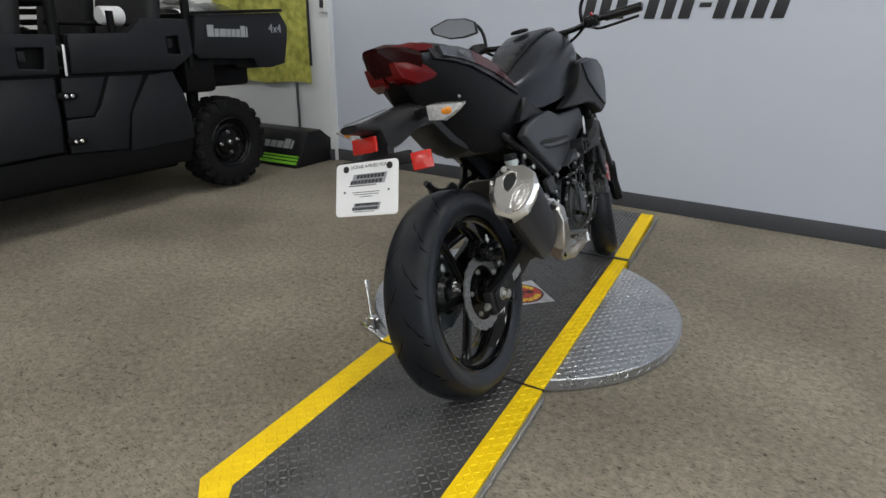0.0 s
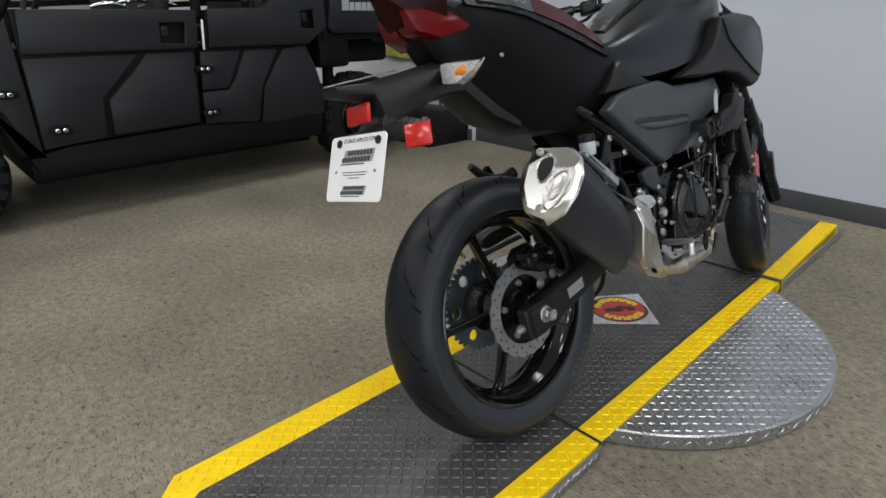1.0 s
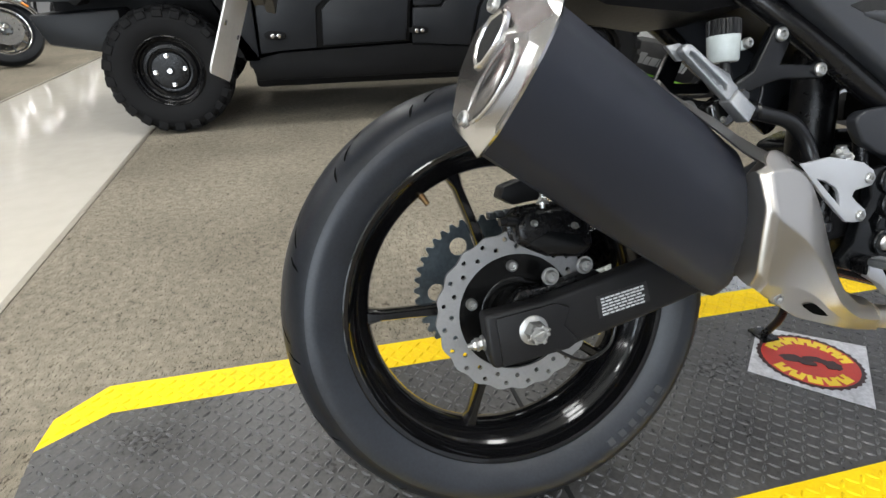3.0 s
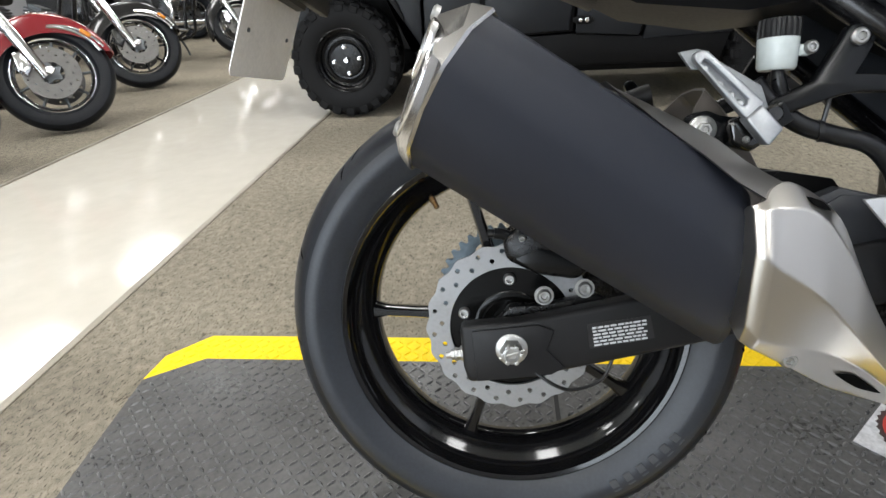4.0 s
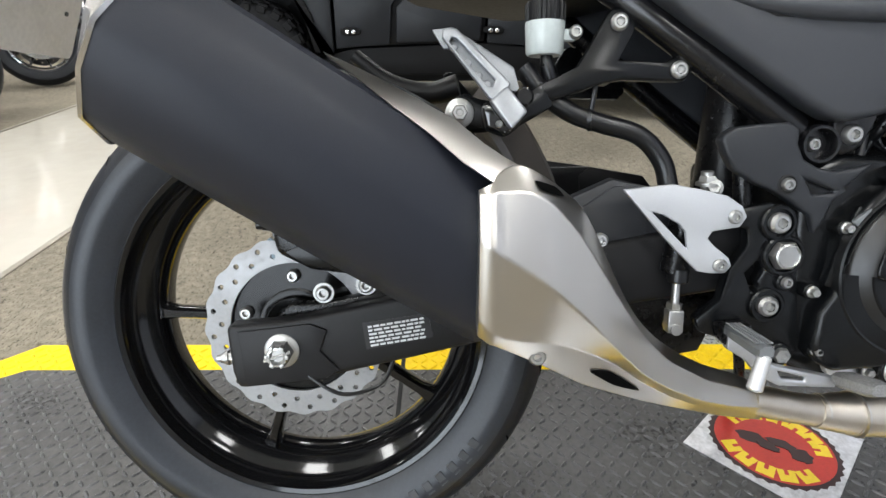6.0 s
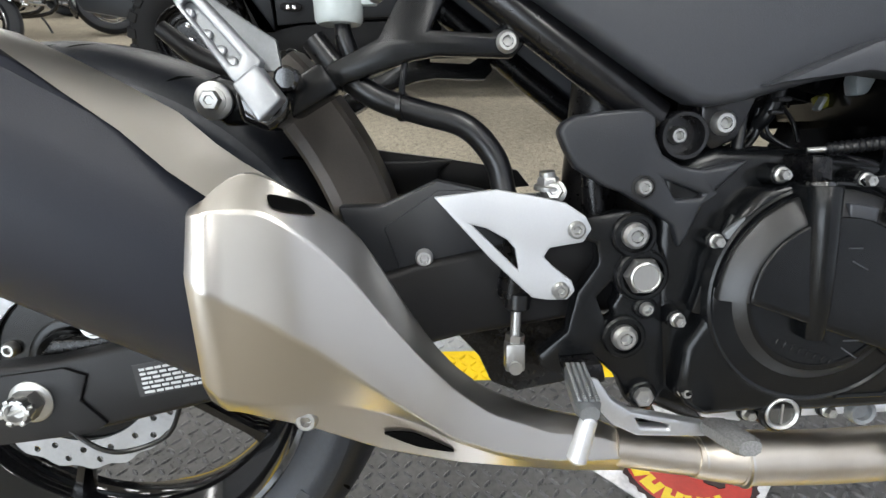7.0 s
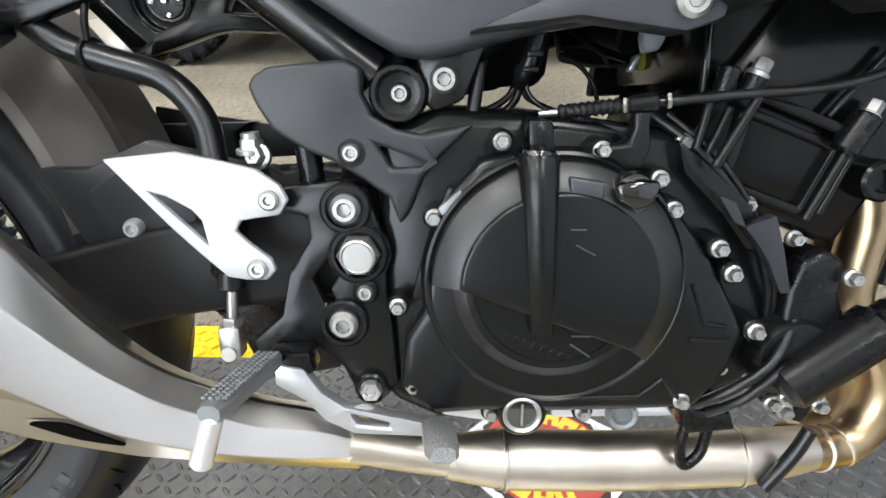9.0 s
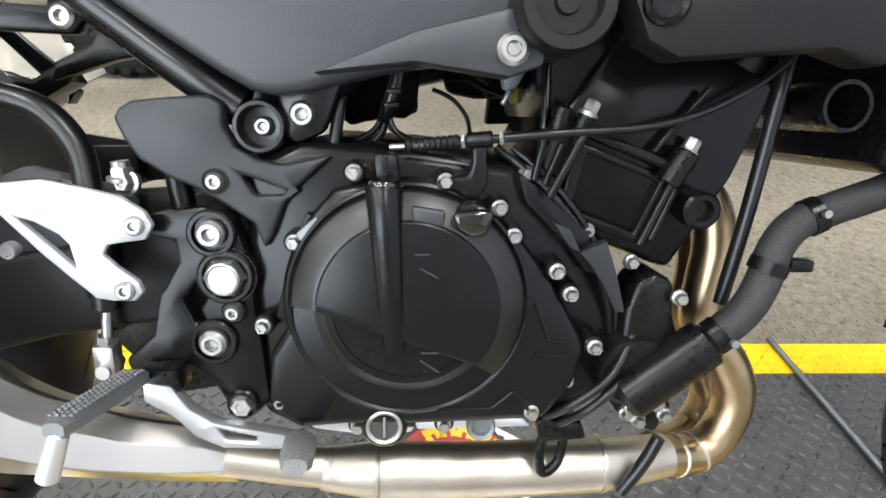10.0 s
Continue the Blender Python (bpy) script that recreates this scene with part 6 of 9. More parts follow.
lathe(bm, [(0.085, 0.0190), (0.130, 0.0190), (0.133, 0.0175), (0.133, 0.0150), (0.118, 0.0135), (0.116, 0)], 36, Matrix.Translation((0, 0.532, 0.524)))
part("frame_boss", bm, FRAME_BLACK, frame_part)
bolt_part((0.117, 0.532, 0.524), 0.007, frame_part, "socket", 0.006)
bm = bm_new()
plate(bm, [(0.546, 0.520), (0.556, 0.512), (0.575, 0.520), (0.590, 0.556), (0.572, 0.572), (0.545, 0.552)], 0.105, 0.127, bevel=0.004)
part("frame_lug", bm, FRAME_BLACK, frame_part)
bolt_part((0.127, 0.562, 0.533), 0.0095, frame_part, "socket", 0.007)
UPPER = [(0.4350, 0.5283), (0.4390, 0.5345), (0.4480, 0.5400), (0.4740, 0.5430), (0.4984, 0.5445), (0.5090, 0.5385), (0.5085, 0.5241), (0.5150, 0.5100), (0.5300, 0.5015), (0.5471, 0.4983), (0.5673, 0.5021), (0.5827, 0.5057), (0.5674, 0.4912), (0.5563, 0.4812), (0.5469, 0.4680), (0.5392, 0.4481), (0.5325, 0.4371), (0.5260, 0.4557), (0.5074, 0.4685), (0.4872, 0.4808), (0.4707, 0.4870), (0.4494, 0.5007), (0.4405, 0.5150)]
bm = bm_new()
plate(bm, UPPER, 0.118, 0.136, [[(0.5175, 0.4915), (0.5248, 0.4890), (0.5505, 0.4795), (0.5465, 0.4770), (0.5270, 0.4758)]], bevel=0.0035, segments=3)
upper = part("frame_cover", bm, COVER_PLASTIC, bike, "charcoal plastic frame cover with slot")
# black backing paints the shade behind the slot
bm = bm_new()
plate(bm, [(0.516, 0.491), (0.552, 0.482), (0.552, 0.473), (0.524, 0.472)], 0.117, 0.122)
part("slot_back", bm, GAP, upper)
bm = bm_new()
lathe(bm, [(0.13, 0.0095), (0.1368, 0.0095), (0.1372, 0.0085), (0.1362, 0.008), (0.1362, 0)], 20, Matrix.Translation((0, 0.501, 0.486)))
part("cover_eye", bm, GAP, upper)
bolt_part((0.136, 0.501, 0.486), 0.0065, upper, "socket", 0.005)
SET = [(0.452, 0.462), (0.490, 0.468), (0.510, 0.462), (0.518, 0.436), (0.523, 0.418), (0.522, 0.394), (0.526, 0.364), (0.530, 0.318), (0.522, 0.306), (0.500, 0.305), (0.489, 0.330), (0.472, 0.346), (0.450, 0.330), (0.428, 0.338), (0.424, 0.350), (0.447, 0.370), (0.454, 0.402), (0.470, 0.426), (0.468, 0.442), (0.450, 0.446)]
bm = bm_new()
plate(bm, SET, 0.116, 0.134, [[(0.478, 0.378), (0.470, 0.398), (0.482, 0.412), (0.488, 0.400), (0.482, 0.390), (0.486, 0.382)]], bevel=0.003)
rearset = part("footrest_bracket", bm, ENGINE_BLACK, bike, "black forged footrest bracket")
for y, z, rr in ((0.496, 0.449, 0.0175), (0.504, 0.417, 0.0205), (0.492, 0.366, 0.0175), (0.508, 0.390, 0.009), (0.510, 0.315, 0.012)):
    bm = bm_new()
    lathe(bm, [(0.12, rr), (0.138, rr), (0.1395, rr - 0.0015), (0.1395, rr - 0.004), (0.136, rr - 0.0045), (0.136, 0)], 30, Matrix.Translation((0, y, z)))
    part("bolt_boss", bm, ENGINE_BLACK, rearset)
bolt_part((0.137, 0.496, 0.449), 0.0102, rearset, "socket", 0.007)
bolt_part((0.137, 0.492, 0.366), 0.0102, rearset, "socket", 0.007)
bm = bm_new()
lathe(bm, [(0.136, 0.0150), (0.142, 0.0150), (0.144, 0.0135)], 6, Matrix.Translation((0, 0.504, 0.417)))
lathe(bm, [(0.1425, 0.0128), (0.1455, 0.0122), (0.1465, 0.0108), (0.1455, 0.0098), (0.1455, 0)], 28, Matrix.Translation((0, 0.504, 0.417)))
part("pivot_bolt", bm, ZINC, rearset, "large plated pivot bolt")
bolt_part((0.137, 0.508, 0.390), 0.0058, rearset, "socket", 0.006)
bolt_part((0.137, 0.510, 0.315), 0.0085, rearset, "hex", 0.007)
HEEL = [(0.341, 0.482), (0.388, 0.487), (0.415, 0.482), (0.440, 0.476), (0.455, 0.466), (0.460, 0.456), (0.454, 0.446), (0.440, 0.444), (0.428, 0.442), (0.424, 0.435), (0.432, 0.427), (0.446, 0.416), (0.449, 0.408), (0.443, 0.401), (0.428, 0.401), (0.416, 0.403), (0.400, 0.418), (0.382, 0.436)]
bm = bm_new()
plate(bm, HEEL, 0.141, 0.147, [[(0.369, 0.461), (0.380, 0.458), (0.396, 0.449), (0.402, 0.442), (0.405, 0.425)]], bevel=0.0016)
heel = part("heel_guard", bm, WHITE_ALU, rearset, "silver heel guard plate")
bolt_part((0.147, 0.448, 0.456), 0.0068, heel, "socket", 0.004)
bolt_part((0.147, 0.437, 0.409), 0.0068, heel, "socket", 0.004)
# brake master cylinder behind the heel guard
bm = bm_new()
rod(bm, (0.122, 0.412, 0.470), (0.116, 0.405, 0.395), 0.013, 20, 0.002)
part("master_cylinder", bm, SATIN_BLACK, rearset)
bm = bm_new()
rod(bm, (0.121, 0.409, 0.402), (0.121, 0.408, 0.386), 0.0105, 18, 0.002)
part("cylinder_boot", bm, HOSE, rearset)
bm = bm_new()
rod(bm, (0.120, 0.408, 0.390), (0.124, 0.406, 0.350), 0.0042, 12)
hex_bolt(bm, (0.122, 0.407, 0.366), 0.008, 0.008, out=(0, -0.1, -1), flange=False)
box(bm, (0.124, 0.406, 0.347), (0.015, 0.016, 0.024), bevel=0.002)
rod(bm, (0.110, 0.4058, 0.3394), (0.1345, 0.4058, 0.3394), 0.0056, 14)
part("push_rod", bm, ZINC, rearset, "zinc-plated brake push rod")
bm = bm_new()
rod(bm, (0.120, 0.432, 0.478), (0.122, 0.430, 0.498), 0.0062, 14)
hex_bolt(bm, (0.121, 0.431, 0.486), 0.0085, 0.008, out=(0.1, 0, 1))
hex_bolt(bm, (0.124, 0.436, 0.482), 0.007, 0.008, out=(1, -0.3, 0.2))
part("banjo_bolt", bm, ZINC, rearset, "zinc banjo fitting")
bm = bm_new()
rod(bm, (0.116, 0.470, 0.462), (0.116, 0.466, 0.512), 0.009, 14)
part("spacer", bm, SATIN_BLACK, rearset)
bm = bm_new()
tube(bm, [(0.118, 0.402, 0.455), (0.108, 0.398, 0.482), (0.104, 0.391, 0.508), (0.102, 0.368, 0.533), (0.100, 0.330, 0.545), (0.100, 0.298, 0.556), (0.098, 0.268, 0.578), (0.096, 0.250, 0.600)], 0.0098, 14)
bh = part("brake_hose", bm, HOSE, bike, "thick black brake fluid hose")
bm = bm_new()
m = Matrix.Translation((0.100, 0.318, 0.549)) @ Matrix.Rotation(math.pi / 2 - 0.3, 4, "Z")
lathe(bm, [(-0.002, 0.0098), (-0.002, 0.0118), (0.002, 0.0118), (0.002, 0.0098)], 18, m)
tube(bm, [(0.104, 0.318, 0.558), (0.106, 0.320, 0.575), (0.10, 0.324, 0.60)], 0.0025, 8)
part("hose_clip", bm, HOSE, bh)
bm = bm_new()
plate(bm, [(0.350, 0.368), (0.362, 0.338), (0.384, 0.314), (0.396, 0.286), (0.421, 0.276), (0.470, 0.285), (0.490, 0.330), (0.480, 0.400), (0.440, 0.430), (0.380, 0.400)], 0.020, 0.048, bevel=0.004)
link_plate = part("linkage_bracket", bm, SATIN_BLACK, bike, "black suspension linkage bracket")
bm = bm_new()
lathe(bm, [(0.046, 0.0125), (0.054, 0.0125), (0.056, 0.010), (0.053, 0.007), (0.053, 0)], 20, Matrix.Translation((0, 0.372, 0.352)))
part("link_pivot", bm, MATT_PLASTIC, link_plate)
# rider's footrest, folded out to the right
bm = bm_new()
rod(bm, (0.136, 0.458, 0.338), (0.152, 0.456, 0.340), 0.012, 18, 0.002)
plate(bm, [(0.440, 0.350), (0.470, 0.352), (0.474, 0.336), (0.445, 0.330)], 0.134, 0.156, bevel=0.003)
part("footrest_hinge", bm, SATIN_BLACK, rearset)
bm = bm_new()
rings = []
for t, w, hh in ((0.12, 0.006, 0.005), (0.18, 0.0080, 0.0062), (0.4, 0.0090, 0.0066), (0.9, 0.0085, 0.0062), (1.0, 0.006, 0.005)):
    p = Vector((0.148, 0.448, 0.349)) + (Vector((0.240, 0.436, 0.355)) - Vector((0.148, 0.448, 0.349))) * t
    rings.append([p + Vector((0, q.x * w, q.y * hh)) for q in chaikin([Vector(v) for v in ((1, 1), (-1, 1), (-1, -1), (1, -1))], 1)])
loft(bm, rings)
peg = part("footrest", bm, DULL_ALU, rearset, "ribbed alloy footrest")
bm = bm_new()
for k in range(19):
    p = Vector((0.166, 0.4456, 0.3568)) + Vector((0.0037, -0.00048, 0.00024)) * k
    for dy in (-0.0060, -0.0020, 0.0020, 0.0060):
        box(bm, p + Vector((0, dy, 0)), (0.0022, 0.0026, 0.0018), bevel=0.0004, segments=1)
tagged(part("footrest_grip", bm, DULL_ALU, peg), kind="stuff")
bm = bm_new()
rod(bm, (0.236, 0.437, 0.352), (0.240, 0.428, 0.322), 0.0058, 14, 0.002, 0.0066)
part("lean_feeler", bm, CAST_ALU, peg, "alloy lean feeler")
bm = bm_new()
plate(bm, [(0.446, 0.344), (0.466, 0.340), (0.478, 0.322), (0.494, 0.311), (0.556, 0.298), (0.556, 0.288), (0.500, 0.290), (0.480, 0.300), (0.466, 0.316), (0.446, 0.328)], 0.146, 0.158, [[(0.497, 0.306), (0.525, 0.299), (0.525, 0.295), (0.502, 0.297)]], bevel=0.002)
pedal = part("brake_pedal", bm, PEDAL_ALU, rearset, "satin alloy brake pedal")
bm = bm_new()
rings = []
for t, w, hh in ((0, 0.008, 0.006), (0.15, 0.011, 0.008), (0.85, 0.011, 0.008), (1, 0.008, 0.006)):
    p = Vector((0.158, 0.558, 0.299)) + (Vector((0.205, 0.563, 0.306)) - Vector((0.158, 0.558, 0.299))) * t
    rings.append([p + Vector((0, q.x * w, q.y * hh)) for q in chaikin([Vector(v) for v in ((1, 1), (-1, 1), (-1, -1), (1, -1))], 1)])
loft(bm, rings)
part("pedal_tip", bm, surface("knurled_alloy", (0.30, 0.30, 0.30), 0.5, 0.7, vary=0.4, fine=600, bump=0.8, bump_scale=700), pedal, "knurled pedal tip")

# passenger footrest hanger, fluid reservoir
HANG = [(0.258, 0.560), (0.2626, 0.5803), (0.3016, 0.5987), (0.3265, 0.6440), (0.3310, 0.6500), (0.3393, 0.6525), (0.3500, 0.6495), (0.3565, 0.6400), (0.3530, 0.6280), (0.3409, 0.6043), (0.3860, 0.6020), (0.3970, 0.6090), (0.4080, 0.6060), (0.4130, 0.5940), (0.4040, 0.5840), (0.3455, 0.5860), (0.3273, 0.5830), (0.2669, 0.5625)]
for s in (1, -1):
    bm = bm_new()
    plate(bm, HANG, 0.098, 0.113, bevel=0.003)
    plate(bm, [(0.174, 0.551), (0.178, 0.566), (0.191, 0.572), (0.204, 0.5665), (0.232, 0.562), (0.262, 0.580), (0.275, 0.560), (0.242, 0.541), (0.216, 0.5365), (0.192, 0.535)], 0.105, 0.140, bevel=0.004)
    if s < 0:
        mirror_x(bm)
    hang = part("hanger", bm, ENGINE_BLACK, bike, "black forged passenger footrest hanger")
    if s > 0:
        hanger = hang
    for y, z in ((0.339, 0.639), (0.399, 0.595)):
        bolt_part((s * 0.113, y, z), 0.0085, hang, "socket", 0.005, out=(s, 0, 0))
bm = bm_new()
lathe(bm, [(0.138, 0), (0.138, 0.0135), (0.144, 0.0135), (0.1455, 0.011), (0.1455, 0)], 28, Matrix.Translation((0, 0.186, 0.553)))
hex_bolt(bm, (0.145, 0.186, 0.553), 0.0075, 0.008)
part("hanger_bolt", bm, ZINC, hanger, "large bright hanger bolt with collar")
# passenger footrests, folded up: an alloy bar with a long recess on a block, its foot further out than its tip
def splay(bm, s, x0):
    """Lean a flat piece outwards towards its foot."""
    for v in bm.verts:
        v.co.x = s * (v.co.x + x0 + 0.34 * (0.628 - v.co.z))


for s in (1, -1):
    plate_mat, body_mat = (FOOT_ALU, DULL_ALU) if s > 0 else (ENGINE_BLACK, ENGINE_BLACK)
    bm = bm_new()
    plate(bm, [(0.170, 0.6175), (0.1705, 0.6235), (0.176, 0.6270), (0.183, 0.6255), (0.2300, 0.5765), (0.2240, 0.5640), (0.2158, 0.5605), (0.2105, 0.5645)], 0.0, 0.012, [[(0.1762, 0.6132), (0.1790, 0.6180), (0.1833, 0.6160), (0.2162, 0.5800), (0.2142, 0.5740), (0.2095, 0.5742)]], bevel=0.002, segments=3)
    splay(bm, s, 0.143)
    pp = part("passenger_footrest", bm, plate_mat, hanger, "silver passenger footrest, folded up" if s > 0 else "black passenger footrest, folded up")
    bm = bm_new()
    plate(bm, [(0.1735, 0.6140), (0.1780, 0.6205), (0.1850, 0.6170), (0.2185, 0.5800), (0.2142, 0.5715), (0.2070, 0.5735)], 0.0, 0.004)
    splay(bm, s, 0.144)
    part("recess", bm, body_mat, pp)
    for y, z in ((0.1803, 0.6090), (0.1925, 0.5945), (0.2020, 0.5840), (0.2095, 0.5765)):
        bm = bm_new()
        lathe(bm, [(0.002, 0.0036), (0.0065, 0.0036), (0.0075, 0.0026), (0.0075, 0)], 14, Matrix.Translation((0, y, z)))
        splay(bm, s, 0.144)
        part("stud", bm, plate_mat, pp)
    bm = bm_new()
    plate(bm, [(0.2115, 0.5615), (0.2266, 0.5745), (0.2440, 0.5520), (0.2296, 0.5365)], -0.008, 0.012, bevel=0.0025, segments=3)
    splay(bm, s, 0.146)
    part("foot_block", bm, FOOT_ALU if s > 0 else ENGINE_BLACK, pp, "bright alloy foot block" if s > 0 else "")
    if s > 0:
        bm = bm_new()
        plate(bm, [(0.1605, 0.6274), (0.1790, 0.6300), (0.2349, 0.5926), (0.2400, 0.5700), (0.2253, 0.5720), (0.188, 0.6100), (0.1712, 0.6097)], -0.006, 0.0, bevel=0.0012)
        splay(bm, s, 0.140)
        part("side_flange", bm, body_mat, pp)
    bm = bm_new()
    plate(bm, [(0.205, 0.560), (0.222, 0.566), (0.244, 0.556), (0.240, 0.540), (0.228, 0.530), (0.208, 0.538)], s * 0.118, s * 0.158, bevel=0.005, segments=3)
    rod(bm, (s * 0.150, 0.243, 0.566), (s * 0.166, 0.243, 0.566), 0.0085, 16, 0.002)
    part("hinge_block", bm, GLOSS_BLACK, pp)
    bm = bm_new()
    socket_bolt(bm, (s * 0.158, 0.2215, 0.5425), 0.0035, 0.003, out=(s, 0, 0))
    part("hinge_pin", bm, ZINC, pp)
bm = bm_new()
lathe(bm, [(-0.017, 0.0), (-0.017, 0.0165), (-0.014, 0.0185), (0.010, 0.0195), (0.014, 0.0195), (0.014, 0)], 28, Matrix.Translation((0.096, 0.271, 0.628)) @ Matrix.Rotation(-math.pi / 2, 4, "Y"))
box(bm, (0.098, 0.294, 0.630), (0.008, 0.016, 0.012), bevel=0.003)
res = part("fluid_reservoir", bm, RESERVOIR, bike, "milky plastic brake fluid reservoir")
bm = bm_new()
loft(bm, [[Vector((0.096 + r * q * math.cos(a), 0.271 + r * q * math.sin(a), z)) for a, q in [(2 * math.pi * (k + d) / 14, v) for k in range(14) for d, v in ((-0.16, 1.0), (0.16, 1.0), (0.30, 0.90), (0.70, 0.90))]] for z, r in ((0.6425, 0.0200), (0.6580, 0.0200), (0.6605, 0.0188), (0.6615, 0.0150))], True, True)
part("cap", bm, MATT_PLASTIC, res, "black ribbed cap")
bolt_part((0.102, 0.300, 0.632), 0.0068, res, "socket", 0.005)
bm = bm_new()
tube(bm, [(0.096, 0.273, 0.612), (0.096, 0.275, 0.598), (0.094, 0.282, 0.580)], [0.006, 0.0075, 0.0075], 12)
part("reservoir_hose", bm, HOSE, res)
# shock absorber and battery-box clutter inside the frame
bm = bm_new()
tube(bm, [(0.0, 0.50, 0.44), (0.0, 0.52, 0.70)], 0.032, 20, smooth=False)
part("shock_absorber", bm, SATIN_BLACK, bike)
bm = bm_new()
plate(bm, [(0.18, 0.775), (0.34, 0.715), (0.46, 0.645), (0.52, 0.620), (0.60, 0.650), (0.60, 0.80), (0.20, 0.82)], -0.085, 0.085, bevel=0.01)
part("air_box", bm, MATT_PLASTIC, bike, "black plastic box inside the frame")
# ---- bodywork ----
def body_ring(y, top_w, top, hw, wz, bot_w, bot, rounds=1):
    """A symmetric ring across the machine at y."""
    pts = [(top_w, top), (hw * 0.96, wz + (top - wz) * 0.45), (hw, wz), (hw * 0.9, wz - (wz - bot) * 0.5), (bot_w, bot)]
    pts = pts + [(-a, b) for a, b in pts[::-1]]
    return [Vector((p.x, y, p.y)) for p in chaikin([Vector(p) for p in pts], rounds)]


bm = bm_new()
loft(bm, [body_ring(-0.135, 0.035, 0.985, 0.046, 0.970, 0.022, 0.935, 0), body_ring(-0.10, 0.05, 0.985, 0.066, 0.962, 0.030, 0.870, 0), body_ring(-0.03, 0.06, 0.985, 0.089, 0.945, 0.034, 0.800, 0),
          body_ring(0.05, 0.07, 0.980, 0.103, 0.928, 0.042, 0.735, 0), body_ring(0.14, 0.08, 0.965, 0.112, 0.905, 0.050, 0.692, 0), body_ring(0.25, 0.085, 0.925, 0.118, 0.865, 0.064, 0.677, 0), body_ring(0.34, 0.09, 0.880, 0.118, 0.830, 0.082, 0.686, 0), body_ring(0.42, 0.09, 0.865, 0.11, 0.815, 0.09, 0.705, 0)])
tail = part("tail_fairing", bm, TAIL_BLACK, bike, "black angular tail fairing", 26)
# seat: raised passenger pad, then the rider's saddle
bm = bm_new()
loft(bm, [body_ring(-0.10, 0.03, 0.996, 0.055, 0.986, 0.05, 0.972), body_ring(-0.04, 0.05, 1.003, 0.078, 0.985, 0.07, 0.965), body_ring(0.05, 0.05, 1.000, 0.085, 0.975, 0.08, 0.955), body_ring(0.13, 0.05, 0.989, 0.088, 0.962, 0.08, 0.935), body_ring(0.22, 0.05, 0.969, 0.088, 0.935, 0.08, 0.905), body_ring(0.285, 0.045, 0.948, 0.082, 0.913, 0.07, 0.87)])
part("passenger_seat", bm, SEAT_VINYL, tail, "black vinyl passenger pad")
bm = bm_new()
loft(bm, [body_ring(0.20, 0.05, 0.905, 0.090, 0.885, 0.09, 0.84), body_ring(0.26, 0.06, 0.884, 0.105, 0.862, 0.10, 0.82), body_ring(0.36, 0.06, 0.866, 0.110, 0.846, 0.10, 0.79), body_ring(0.45, 0.05, 0.872, 0.090, 0.846, 0.08, 0.79), body_ring(0.54, 0.035, 0.912, 0.06, 0.880, 0.05, 0.82)])
part("rider_seat", bm, SEAT_VINYL, bike, "black vinyl rider's saddle")
# upper tail side panel: grey with a red band, on both sides
for s in (1, -1):
    bm = bm_new()
    rings = []
    for y, x, z0, z1 in ((-0.05, 0.088, 0.952, 0.982), (0.02, 0.101, 0.942, 0.982), (0.10, 0.110, 0.925, 0.972), (0.20, 0.117, 0.890, 0.945), (0.30, 0.121, 0.852, 0.905), (0.375, 0.118, 0.828, 0.868)):
        rings.append([Vector((s * (x + 0.004), y, z0)), Vector((s * (x - 0.012), y, z1)), Vector((s * (x - 0.020), y, z1)), Vector((s * (x - 0.02), y, z0))])
    loft(bm, rings)
    tp = part("tail_panel", bm, SATIN_BLACK, tail, "graphite tail side panel", 30)
    bm = bm_new()
    rings = []
    for y, x, z0, z1 in ((0.125, 0.1100, 0.932, 0.9675), (0.14, 0.1110, 0.928, 0.964), (0.22, 0.1150, 0.904, 0.940), (0.30, 0.1170, 0.876, 0.907), (0.37, 0.1140, 0.850, 0.870)):
        rings.append([Vector((s * (x + 0.0035), y, z0)), Vector((s * (x - 0.004), y, z1)), Vector((s * (x - 0.012), y, z1)), Vector((s * (x - 0.012), y, z0))])
    loft(bm, rings)
    part("red_band", bm, DEEP_RED, tp, "deep red metallic band")
    bm = bm_new()
    rings = []
    for y, x, z0, z1 in ((-0.02, 0.0968, 0.957, 0.984), (0.00, 0.0990, 0.955, 0.983), (0.07, 0.1060, 0.945, 0.978), (0.124, 0.1100, 0.932, 0.9677)):
        rings.append([Vector((s * (x + 0.0035), y, z0)), Vector((s * (x - 0.004), y, z1)), Vector((s * (x - 0.012), y, z1)), Vector((s * (x - 0.012), y, z0))])
    loft(bm, rings)
    part("grey_band", bm, BAND_GREY, tp, "silver-grey metallic band")
m = Matrix.Translation((0.1115, 0.075, 0.958)) @ Matrix.Rotation(radians(90), 4, "Z") @ Matrix.Rotation(radians(70), 4, "X") @ Matrix.Rotation(radians(-14), 4, "Z")
part("model_number", text_mesh("400", 0.024, m @ Matrix(((1.5, 0.35, 0, 0), (0, 1, 0, 0), (0, 0, 1, 0), (0, 0, 0, 1)))), DULL_ALU, tail, "silver model number")
